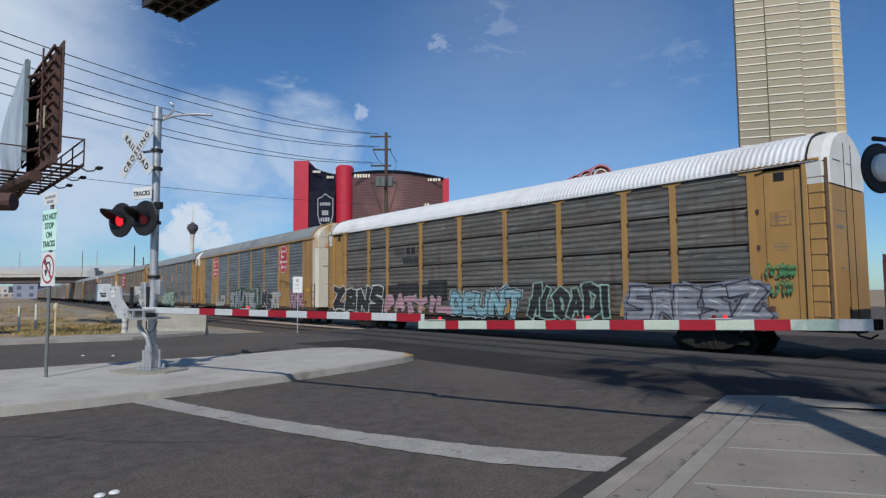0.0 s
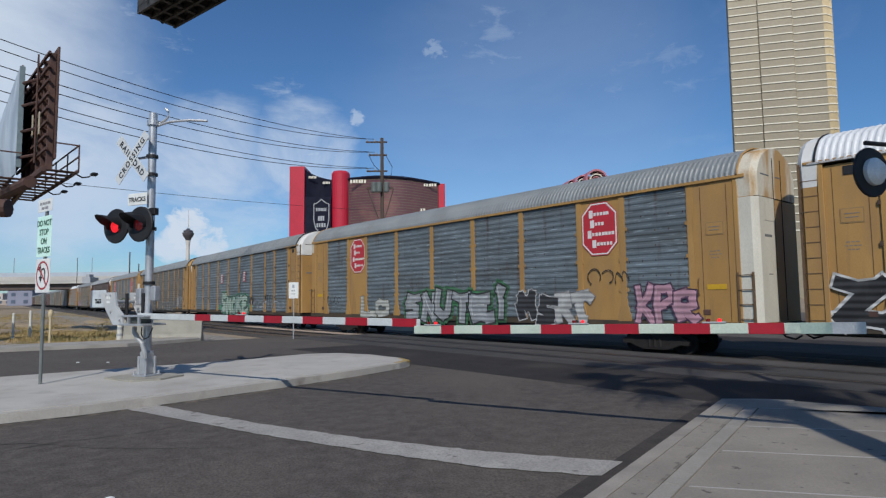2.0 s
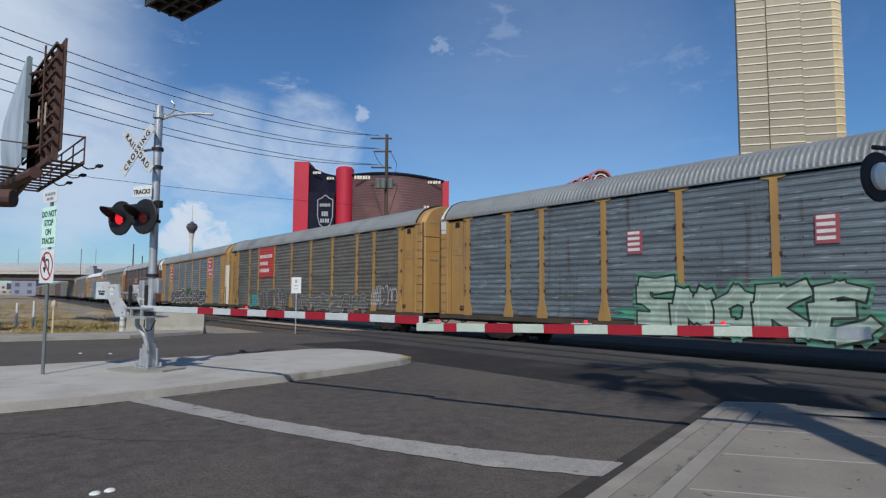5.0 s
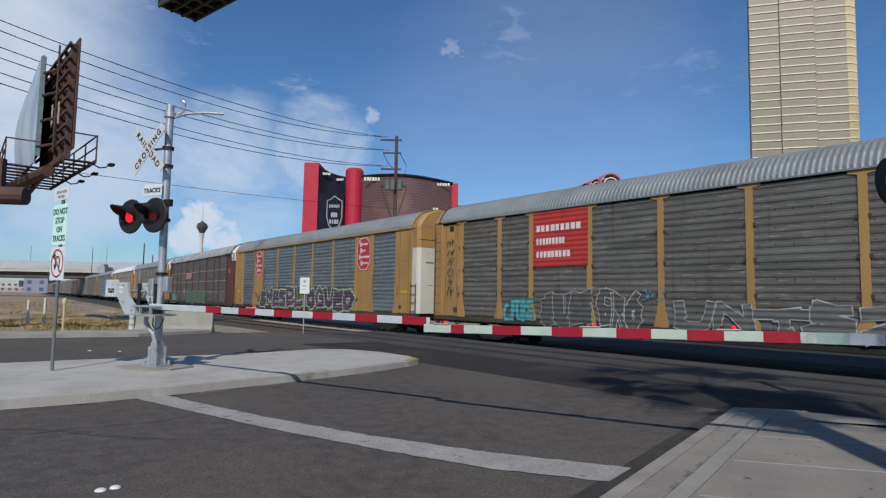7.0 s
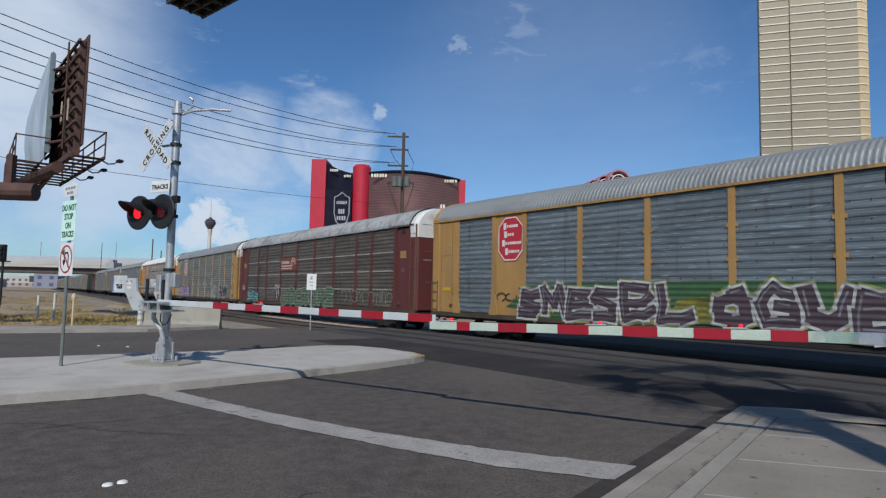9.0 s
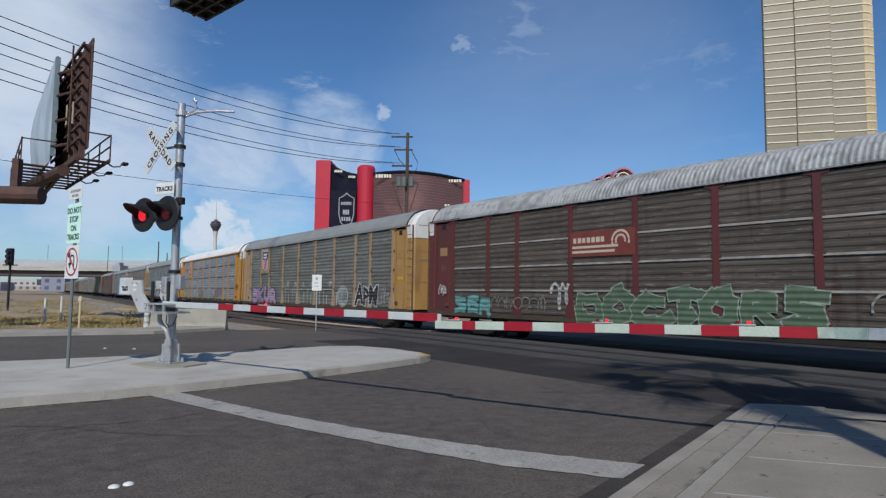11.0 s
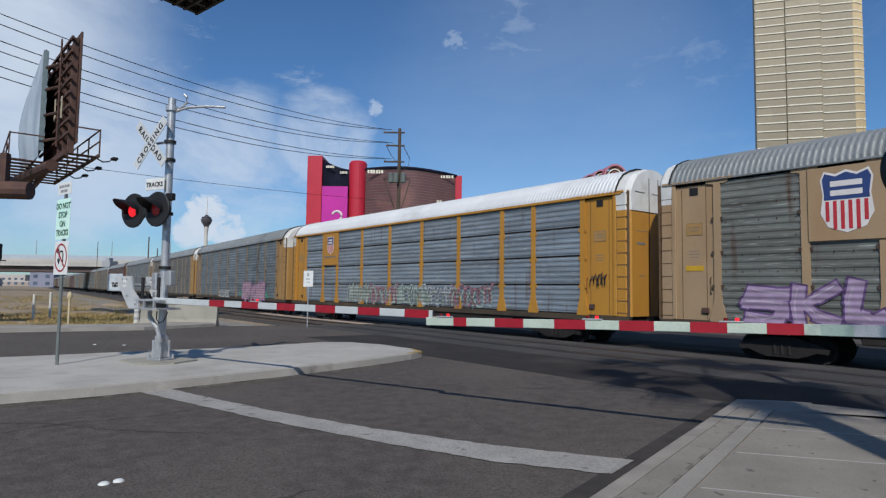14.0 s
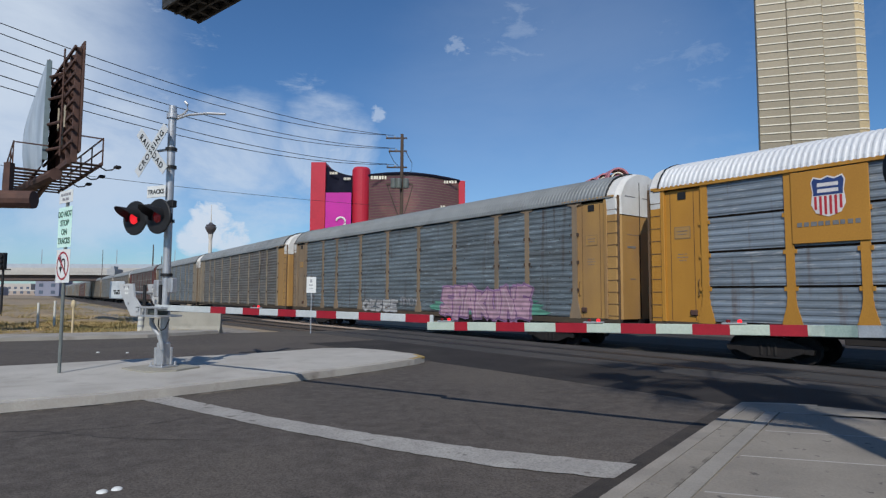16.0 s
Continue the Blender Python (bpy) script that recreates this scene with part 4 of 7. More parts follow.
    for side in sides:
        obj_mesh("base_rail", cached(("base_rail", side), mat("dirty_base_rail", (0.09, 0.066, 0.042), (0.05, 0.038, 0.027), 3, 0.75, stretch=(0.5, 1, 1)), lambda: box((-HALF + 0.05, side * (SIDE - 0.03) - 0.03, DECK - 0.2), (HALF - 0.05, side * (SIDE - 0.03) + 0.03, DECK + 0.01), 0.01)), None, car)
    obj_mesh("centre_sill", cached("centre_sill", UNDER, lambda: add_box(box((-HALF - 0.2, -0.35, 0.5), (HALF + 0.2, 0.35, 0.85)), (-8.2, -0.5, 0.46), (8.2, 0.5, 0.84))), None, car)
    for e in (-1, 1):
        def coupler_shape():
            c = tube((HALF - 0.1, 0, 0.75), (HALF + 0.55, 0, 0.75), 0.11, sides=8)
            add_box(c, (HALF + 0.4, -0.16, 0.6), (HALF + 0.62, 0.16, 0.9), 0.03)
            add_path(c, [(HALF, -0.45, 0.72), (HALF + 0.2, -0.44, 0.45), (HALF + 0.45, -0.4, 0.38), (HALF + 0.62, -0.35, 0.5)], 0.03)
            add_box(c, (HALF - 0.2, -1.3, 0.62), (HALF - 0.12, 1.3, 0.78))
            return c
        obj_mesh("coupler", cached("coupler", UNDER, coupler_shape), None, car, m=pose(0, 0, 0, 0, 0, 0 if e == 1 else 180))
        tk = obj_mesh("truck", cached("truck", UNDER, truck_frame), None, car, m=pose(e * 10.0, 0, -DROP))
        for a in (-0.88, 0.88):
            obj_mesh("wheelset", cached("wheelset", UNDER, wheelset), None, tk, m=pose(a, 0, 0.445))
    return car

TRAIN = []


def train_car(i, *args, **kw):
    car = build_car(*args, **kw)
    car.matrix_basis = car_pose(20.1 + 28.5 * i)
    TRAIN.append((i, car))
    return car




def low_car(i):
    """A low maroon gondola ahead of the carriers."""
    g = thing("gondola_car", "low maroon steel gondola car with ribbed sides", "railway car", group="railway cars")
    part("body", box((-HALF, -SIDE, 0.8), (HALF, SIDE, 2.5), 0.03), MAROON, g)
    for k in range(15):
        for sd in (-1, 1):
            part("rib", box((-HALF + 0.3 + 1.9 * k, sd * SIDE - 0.08, 0.85), (-HALF + 0.45 + 1.9 * k, sd * SIDE + 0.08, 2.5), 0.01), MAROON, g)
    lb_ = bmesh.new()
    add_ladder(lb_, -HALF + 0.06, -HALF + 0.5, -SIDE - 0.03, 0.6, 2.6, -1)
    part("ladder", lb_, MAROON, g)
    for e in (-1, 1):
        tk = obj_mesh("truck", cached("truck", UNDER, truck_frame), None, g, m=pose(e * 10.0, 0, -DROP))
        for a in (-0.88, 0.88):
            obj_mesh("wheelset", cached("wheelset", UNDER, wheelset), None, tk, m=pose(a, 0, 0.445))
    g.matrix_basis = car_pose(20.1 + 28.5 * i)
    TRAIN.append((i, g))


low_car(-1)
car_a = train_car(0, "yellow-framed car carrier with grey-brown slatted sides and a white roof", YEL, SLAT_BROWN, ROOF_WHITE, OFFWHITE, slots=True)
car_b = train_car(1, "yellow car carrier with blue-grey slats and red octagon emblems", YEL, SLAT_BLUE, ROOF_GREY, mat("peeled_cream_and_yellow", (0.6, 0.56, 0.46), (0.42, 0.25, 0.09), 1.1, 0.65, stretch=(1, 1, 0.3), contrast=(0.46, 0.54), dirt=(0.3, 0.2, 0.1), dirt_scale=2, dirt_at=(0.6, 0.8)), flats=(-8.22, 8.22), flush=True, roof_trim=True, caps=False)
car_c = train_car(2, "yellow-framed car carrier with blue-grey slatted sides and green graffiti", YEL, SLAT_BLUE, ROOF_GREY, OFFWHITE)
car_d = train_car(3, "yellow-framed car carrier with dark olive slats and a red emblem panel", YEL, SLAT_DARK, ROOF_GREY, None)
car_e = train_car(4, "yellow car carrier with blue-grey slats, octagon emblems and bold graffiti", YEL, SLAT_BLUE, ROOF_GREY, None, flats=(-8.22, 8.22), flush=True, roof_trim=True, caps=False)
car_f = train_car(5, "maroon covered car carrier with brown perforated sides and a peeling roof", MAROON, SLAT_MAROON, ROOF_PEEL, OFFWHITE, mesh_sheets=True)
car_g = train_car(6, "tan-framed car carrier with dull green-grey slats and a shield emblem", TAN, SLAT_GREEN, ROOF_GREY, OFFWHITE, front=YEL)
car_h = train_car(7, "bright yellow-framed car carrier with bright galvanised slats and a white roof", YEL_NEW, SLAT_SILVER, ROOF_WHITE, OFFWHITE, slots=True, roof_trim=True, caps=False)
car_i = train_car(8, "brown-framed car carrier with yellow end, blue-grey slats and pink graffiti", GREYPOST, SLAT_BLUE, ROOF_GREY, OFFWHITE, front=YEL)
train_car(9, "dull-framed car carrier with yellow end, grey-brown slats and grey roof", DULL, SLAT_BROWN, ROOF_GREY, OFFWHITE, front=YEL)
for i in range(10, 23):
    k = i % 5
    if k in (0, 3):
        train_car(i, "distant yellow-framed car carrier with grey slats", DULL, SLAT_BLUE, ROOF_GREY, OFFWHITE, detail=False)
    elif k == 1:
        train_car(i, "distant maroon car carrier with brown sides", MAROON, SLAT_MAROON, ROOF_GREY, None, detail=False, mesh_sheets=True)
    else:
        train_car(i, "distant tan-framed car carrier with grey-brown slats", DULL, SLAT_BROWN, ROOF_GREY, OFFWHITE, detail=False)

# ---- nearer track, set into the road ----
# pale strips added by the rails for the bright sunlit ground under the cars
PALE_GROUND = mat("pale_track_ground", (0.5, 0.4, 0.33), (0.38, 0.3, 0.24), 1.4, 0.95, bump=0.4, grain=30)
for d0, d1 in ((RAIL - 1.6, RAIL - 0.85), (RAIL - 0.65, RAIL + 0.65)):
    part("sand_drift", strip(26.1, 47, d0, d1, -0.4 - DROP, -0.058 - DROP), PALE_GROUND, track, "pale pinkish strip standing for sunlit ground")

SPUR = 14.0
spur = obj("spur_bed", strip(19.0, 400, SPUR - 2.2, SPUR + 1.3, -0.6, -0.08), BALLAST)
tagged(spur, "brown ballast of a second railway track", "track bed", kind="structure")
for d in (SPUR - 0.7525, SPUR + 0.7525):
    part("rail", rail_run(d, -40, 400, 0.012), STEEL, spur)
    for e in (-0.13, 0.13):
        part("flangeway", strip(-12, CROSS[1] - 1.5, d + e - 0.085, d + e + 0.085, -0.02, 0.008), BLACK, spur)
for k in range(60):
    p = tr(CROSS[1] - 1.2 + 0.55 * k, SPUR)
    obj_mesh("tie", tie_me, None, spur, m=pose(p.x, p.y, 0.085, 0, 0, math.degrees(heading(CROSS[1] - 1.2 + 0.55 * k)) - 90))
# crossing asphalt, its dark tone lowered further for the shade at the train
DARKENED_ASPHALT = mat("darkened_crossing_asphalt", (0.042, 0.037, 0.035), (0.028, 0.025, 0.024), 2.0, 0.9, bump=0.6, grain=40, dirt=(0.075, 0.067, 0.06), dirt_scale=0.5, spec=0.25)
part("crossing_asphalt", sunk(strip(-9, 19, 9.3, 17.55, -0.02, 0.003)), DARKENED_ASPHALT, road, "darker asphalt laid beside the rails")
# dark sheet added where the train's shadow lies on the road
part("crossing_asphalt", sunk(strip(-9, 19, 22.25, 27.5, -0.02, 0.003)), DARKENED_ASPHALT, road, "asphalt beyond the rails, darkened as in the shadow of the train")
PALE = mat("worn_crossing_concrete", (0.085, 0.076, 0.071), (0.055, 0.049, 0.046), 1.2, 0.9, bump=0.3, stretch=(1, 1, 1), dirt=(0.05, 0.048, 0.046), dirt_scale=0.5, dirt_at=(0.4, 0.6))
for k in range(12):
    s = -8 + 2.7 * k
    for d0, d1 in ((SPUR - 2.0, SPUR - 0.9), (SPUR - 0.6, SPUR + 0.6), (SPUR + 0.9, SPUR + 2.0)):
        part("crossing_panel", strip(s + 0.01, s + 2.69, d0, d1, -0.01, 0.006), PALE, road)

# repair patches and cracks in the asphalt, reflective studs
CRACK = mat("open_crack", (0.045, 0.04, 0.036), (0.03, 0.027, 0.025), 3, 0.9)
SEAL = mat("crack_sealant", (0.025, 0.024, 0.024), (0.018, 0.018, 0.018), 3, 0.7)
rng = random.Random(4)


def crack(a, b, width, steps=34, jitter=0.035):
    bm = bmesh.new()
    a, b = Vector(a), Vector(b)
    side = Vector((-(b - a).y, (b - a).x)).normalized()
    prev = None
    for k in range(steps + 1):
        bend = 0.13 * math.sin(5.1 * k / steps + a.x) + 0.07 * math.sin(13 * k / steps + a.y)
        p = a.lerp(b, k / steps) + side * (bend + rng.uniform(-jitter, jitter))
        w = width * rng.uniform(0.4, 1.0)
        cur = (bm.verts.new((*(p + side * w), 0.003)), bm.verts.new((*(p - side * w), 0.003)))
        if prev:
            bm.faces.new((prev[0], prev[1], cur[1], cur[0]))
        prev = cur
    return bm


for a, b, w in (((-7.5, 7.2), (-2.6, 7.0), 0.02), ((-6.4, 5.2), (-3.6, 8.3), 0.015), ((-3.2, 11.0), (4.4, 10.2), 0.012), ((-1.0, 5.0), (-4.0, 3.0), 0.02), ((1.5, 12.5), (6.5, 11.5), 0.015), ((-12, 15.6), (-4.2, 19.5), 0.02), ((-6.6, 6.6), (-4.2, 5.6), 0.01), ((-5.4, 6.3), (-4.9, 4.9), 0.008), ((0.5, 9.0), (3.4, 7.6), 0.007), ((-1.4, 10.5), (0.6, 7.4), 0.006), ((-8.0, 6.0), (-6.1, 6.9), 0.012), ((2.4, 14.0), (5.0, 10.8), 0.01), ((-0.4, 13.2), (4.0, 12.4), 0.01)):
    part("crack", crack(a, b, w * 0.8), CRACK, road)


def stud(x, y, turn):
    st = thing("road_stud", "small white reflective stud on the asphalt", "road stud", pose(x, y, 0.0, 0, 0, turn), group="road studs")
    bm = lathe([(0.045, 0.0), (0.04, 0.01), (0.027, 0.017), (0.001, 0.02)], 16)
    part("reflector", bm, WHITE, st)
    return st


for x, y in ((-2.85, 5.17), (-2.77, 5.25), (-9.91, 16.92), (-9.05, 16.86)):
    stud(x, y, -24)

# gutter debris strip along the kerb
GRIT = mat("gutter_grit", (0.06, 0.05, 0.042), (0.036, 0.031, 0.028), 4, 0.95, bump=0.5, grain=50)
gutter = obj("gutter", slab([kerb_point(-25, -0.34), kerb_point(-3.0, -0.32), kerb_point(-0.4, -0.28), kerb_point(-0.3, 0.4), kerb_point(-0.5, 0.45), kerb_point(-0.75, 0.0), kerb_point(-25, 0.0)], -0.02, 0.004), GRIT)
tagged(gutter, "strip of brown grit in the gutter", "gutter", kind="structure")
GRAVEL = mat("loose_gravel", (0.2, 0.17, 0.135), (0.08, 0.07, 0.06), 9, 0.95, bump=0.5, contrast=(0.42, 0.58), grain=40)
FOOT = [(-13.0, 1.6), (-6.04, 8.45), (-5.25, 9.05), (-4.4, 9.92), (-3.01, 11.51), (-1.75, 13.16), (-0.95, 14.45)]


def foot_strip(out_a, out_b, z, seed):
    """A ragged strip that follows the island's foot, between two distances from it."""
    rnd = random.Random(seed)
    bm = bmesh.new()
    prev = None
    for p, q in zip(FOOT, FOOT[1:]):
        p, q = Vector(p), Vector(q)
        d = (q - p).normalized()
        side = Vector((d.y, -d.x))
        n = int((q - p).length / 0.16)
        for k in range(n + (q == Vector(FOOT[-1]))):
            c = p.lerp(q, k / n)
            a, b = c + side * out_a, c + side * max(out_a + 0.004, out_b * rnd.uniform(0.3, 1.15))
            cur = (bm.verts.new((*a, z)), bm.verts.new((*b, z)))
            if prev:
                bm.faces.new((prev[0], prev[1], cur[1], cur[0]))
            prev = cur
    bmesh.ops.recalc_face_normals(bm, faces=bm.faces[:])
    return bm


med_gutter = obj("gutter_median", foot_strip(-0.02, 0.055, 0.006, 3), SEAL)
part("gravel", foot_strip(0.02, 0.16, 0.004, 4), GRAVEL, med_gutter, "loose brown gravel")
tagged(med_gutter, "strip of brown grit along the island's kerb", "gutter", kind="structure")
part("nose_paint", slab([(-0.97, 14.5), (-0.73, 15.03), (-0.98, 15.6), (-1.12, 15.5), (-0.92, 15.05), (-1.12, 14.55)], 0.1, 0.146), mat("worn_yellow_paint", (0.42, 0.28, 0.06), (0.36, 0.27, 0.14), 8, 0.8), median, "worn yellow paint on the island's nose")

# ---- crossing signal with its gate ----
MAST = (-5.79, 12.21)
sig = thing("crossing_signal", "galvanised railway crossing signal with crossbuck, red lights and lowered gate", "crossing signal", pose(MAST[0], MAST[1], 0.15, 0, 0, -24.8))
part("footing", slab([(-0.62, -0.45), (0.3, -0.62), (0.62, -0.2), (0.55, 0.42), (-0.3, 0.6), (-0.62, 0.2)], -0.05, 0.035), BARRIER, sig, "chipped concrete footing")
base = part("base", box((-0.1, -0.1, 0.06), (0.1, 0.1, 0.52), 0.025), GALV, sig, "cast metal junction base")
bm = box((-0.19, -0.19, 0.03), (0.19, 0.19, 0.07), 0.01)
for sx in (-1, 1):
    for sy in (-1, 1):
        add_tube(bm, (sx * 0.155, sy * 0.155, 0.05), (sx * 0.155, sy * 0.155, 0.14), 0.025, sides=6)
        add_box(bm, (sx * 0.1 - 0.025, sy * 0.1 - 0.025, 0.07), (sx * 0.1 + 0.025, sy * 0.1 + 0.025, 0.42), 0.01)
part("base_plate", bm, GALV, base)
part("mast", tube((0, 0, 0.5), (0, 0, 5.32), 0.078, 0.078, 16), GALV, sig, smooth=False)
for z in (4.05, 4.42, 3.3, 2.95, 1.86):
    part("clamp", tube((0, 0, z - 0.03), (0, 0, z + 0.03), 0.115, sides=14), BLACK, sig)
# lamp arm on top
lamp = part("bracket_arm", add_path(tube((0, 0, 5.06), (0, 0, 5.16), 0.115, sides=14), [(0.09, 0.04, 5.06), (0.3, 0.14, 5.14), (0.65, 0.3, 5.17), (1.0, 0.46, 5.15)], 0.026), GALV, sig)
part("hook", add_path(bmesh.new(), [(0.1, 0.05, 5.1), (0.22, 0.1, 5.17), (0.28, 0.13, 5.25), (0.27, 0.125, 5.36), (0.22, 0.1, 5.42)], 0.025), GALV, lamp)
# crossbuck
cb = part("crossbuck", box((-0.05, -0.03, -0.1), (0.05, 0.02, 0.1)), GALV, sig, "white crossbuck with black lettering", pose(-0.31, -0.18, 4.38, 0, 0, -3.5))
for ang, word in ((45, "CROSSING"), (-45, "RAILROAD")):
    bl = part("blade", box((-0.63, -0.006, -0.105), (0.63, 0.006, 0.105), 0.002), mat("weathered_white_blade", (0.62, 0.64, 0.64), (0.52, 0.54, 0.55), 5, 0.55, bump=0.03), cb, "", pose(0, -0.03 - (0.014 if ang > 0 else 0), 0, 0, -ang, 0))
    me = lettering(word, 0.17, 0.003, 0.004, 1.0, 1.34)
    obj_mesh("lettering", me, BLACK, bl, "", pose(0, -0.01, -0.065))
arm_bm = box((-0.42, -0.1, -0.02), (0, -0.06, 0.02))
part("crossbuck_bracket", arm_bm, GALV, sig, "", pose(0, 0, 4.4))
tp = part("track_count_plate", box((-0.3, -0.008, -0.12), (0.24, 0.008, 0.12), 0.004), WHITE, sig, "white plate with black lettering", pose(-0.2, -0.13, 3.55))
obj_mesh("lettering", lettering("TRACKS", 0.13, 0.003, 0.004), BLACK, tp, "", pose(-0.03, -0.013, -0.05))


def signal_head(parent, m, lit):
    h = part("signal_head", lathe([(0.02, 0.0), (0.29, 0.0), (0.305, 0.012), (0.305, 0.03), (0.29, 0.04), (0.14, 0.04), (0.13, 0.2), (0.05, 0.24)], 36), BLACK, parent, "black round signal background", m)
    part("lens", lathe([(0.001, -0.04), (0.05, -0.034), (0.09, -0.018), (0.112, -0.002), (0.112, 0.0)], 28), LENS_ON if lit else LENS_DIM, h, "glowing red lens" if lit else "dimly glowing red lens")
    hb = bmesh.new()
    n = 22
    rings = []
    for r in (0.165, 0.158):
        a = []
        for k in range(n + 1):
            t = math.pi * (-0.12 + 1.24 * k / n)
            reach = 0.06 + 0.3 * max(0, math.sin(t)) ** 0.7
            a.append((hb.verts.new((r * math.cos(t), r * math.sin(t), 0.0)), hb.verts.new((r * math.cos(t), r * math.sin(t), -reach))))
        rings.append(a)
    for a in rings:
        for k in range(n):
            hb.faces.new((a[k][0], a[k + 1][0], a[k + 1][1], a[k][1]))
    for k in range(n):
        hb.faces.new((rings[0][k][1], rings[0][k + 1][1], rings[1][k + 1][1], rings[1][k][1]))
    part("hood", hb, BLACK, h)
    return h


HEAD = Matrix.Rotation(radians(-90), 4, "X")        # the lathe's -z becomes the way the light looks
for x, lit in ((-0.56, True), (0.12, False)):
    signal_head(sig, pose(x, -0.36, 3.0) @ HEAD @ Matrix.Scale(1.14, 4) @ Matrix.Rotation(radians(180), 4, "Z"), lit)
bm = tube((-0.75, -0.12, 3.28), (0.22, -0.12, 3.28), 0.03, sides=10)
add_box(bm, (0.14, -0.17, 3.2), (0.3, -0.06, 3.34), 0.01)
for x in (-0.62, -0.02):
    add_tube(bm, (x, -0.12, 3.28), (x, -0.12, 3.0), 0.03, sides=8)
    add_tube(bm, (x, -0.12, 3.0), (x, -0.25, 2.99), 0.04, sides=8)
part("light_arm", bm, BLACK, sig)
part("lower_arm", tube((-0.7, -0.1, 2.92), (0, -0.1, 2.92), 0.025), BLACK, sig)

# gate mechanism, counterweights and arm: u runs along the arm
gate_turn = math.degrees(math.atan2(-6.01, 10.16)) + 24.8
mech = part("gate_mechanism", box((-0.1, -0.4, 1.075), (0.3, -0.12, 1.2), 0.02), mat("grimy_machine_grey", (0.2, 0.21, 0.18), (0.12, 0.13, 0.11), 7, 0.6, bump=0.15, dirt=(0.05, 0.05, 0.045), dirt_scale=5), sig, "grimy grey gate machine housing", pose(0, 0, 0, 0, 0, gate_turn))
bm = box((-0.2, -0.5, 1.2), (0.62, -0.02, 1.235), 0.005)
add_box(bm, (-0.14, -0.52, 1.04), (0.57, 0.0, 1.075), 0.005)
for x in (-0.12, 0.1, 0.42):
    add_box(bm, (x, -0.5, 1.075), (x + 0.04, -0.46, 1.2))
part("mounting_plate", bm, GALV, mech)
for y, dx in ((-0.46, 0.0), (0.12, 0.04)):
    outline = [(-0.8, 1.68), (-0.32, 1.68), (-0.27, 1.42), (-0.06, 1.24), (-0.04, 1.05), (-0.36, 1.05), (-0.56, 1.28), (-0.74, 1.5)]
    cw = part("counterweight_plate", extruded([(x + dx, z) for x, z in outline], 0.04), mat("pale_plate_steel", (0.56, 0.57, 0.57), (0.47, 0.48, 0.49), 3, 0.55, 0.15, bump=0.05), mech, "pale grey steel counterweight plate", pose(0, y, 0))
    bars(cw, "plate_lettering", -0.52, 1.58, ((0, 0.14, 0.05, 2), (-0.09, 0.12, 0.04, 2)), WHITE, 3, y=-0.045)
    for bx, bz in ((-0.6, 1.62), (-0.46, 1.62), (-0.44, 1.3), (-0.14, 1.14)):
        part("bolt", lathe([(0.022, 0.0), (0.022, 0.018), (0.01, 0.022)], 6), ALU, cw, "", pose(bx + dx, -0.04, bz, 90, 0, 0))
part("tie_rod", tube((-0.58, -0.46, 1.5), (-0.58, 0.12, 1.5), 0.03, sides=8), ALU, mech)
part("board_arm", box((-0.76, -0.44, 1.5), (-0.6, -0.4, 1.56)), ALU, mech)
board = part("weight_board", box((-1.24, -0.45, 1.38), (-0.72, -0.42, 1.73), 0.012), mat("weathered_white_plate", (0.62, 0.66, 0.68), (0.45, 0.5, 0.54), 5, 0.5, bump=0.05, dirt=(0.3, 0.34, 0.38), dirt_scale=4, dirt_at=(0.5, 0.7)), mech, "weathered white plate at the end of the counterweight")
bars(board, "plate_lettering", -0.94, 1.54, ((0, 0.26, 0.03, 2), (-0.05, 0.2, 0.05, 4)), BLACK, 9, y=-0.456)
for x in (-0.3, 0.22):
    add = tube((x, -0.26, 1.235), (x, -0.26, 1.66), 0.032, sides=10)
    part("conduit_cap", add, BLACK, mech)
part("relay_box", box((0.12, -0.08, 1.5), (0.26, 0.06, 1.8), 0.02), GALV, sig, "small grey relay box")
part("relay_box", box((-0.26, -0.1, 1.42), (-0.12, 0.06, 1.76), 0.02), GALV, sig)
part("conduit", add_path(bmesh.new(), [(-0.12, -0.2, 1.0), (-0.1, -0.22, 0.9), (0.0, -0.22, 0.78), (0.1, -0.2, 0.68), (0.14, -0.17, 0.5), (0.14, -0.15, 0.4)], 0.045), ALU, sig, "flexible grey conduit")
part("cable_loop", add_path(bmesh.new(), [(0.2, -0.3, 1.0), (0.24, -0.34, 0.86), (0.34, -0.36, 0.78), (0.46, -0.36, 0.82), (0.54, -0.34, 1.0)], 0.012), BLACK, sig)

ARM_G = mat("greenish_white_sheeting", (0.52, 0.59, 0.5), (0.46, 0.53, 0.45), 6, 0.5, bump=0.03)
arm = part("gate_arm", box((0.2, -0.36, -0.055), (6.62, -0.33, 0.055), 0.006), mat("greyed_white_sheeting", (0.55, 0.58, 0.58), (0.48, 0.51, 0.51), 5, 0.5, bump=0.03), sig, "red and white striped gate arm", pose(0, 0, 1.22, 0, 0, gate_turn) @ pose(0, 0, 0, 0, 0.6, 0))
for k in range(6):
    x = 1.88 + 0.856 * k
    part("stripe", box((x, -0.364, -0.057), (x + 0.41, -0.326, 0.057), 0.002), RED, arm)
outer = part("outer_arm", box((6.56, -0.41, -0.055), (11.73, -0.375, 0.055), 0.006), ARM_G, sig, "greenish white outer section of the gate arm", pose(0, 0, 0.93, 0, 0, gate_turn) @ pose(0, 0, 0, 0, -1.12, 0))
part("tip_plate", box((11.47, -0.413, -0.057), (11.75, -0.372, 0.057), 0.003), GALV, outer, "bare aluminium tip")
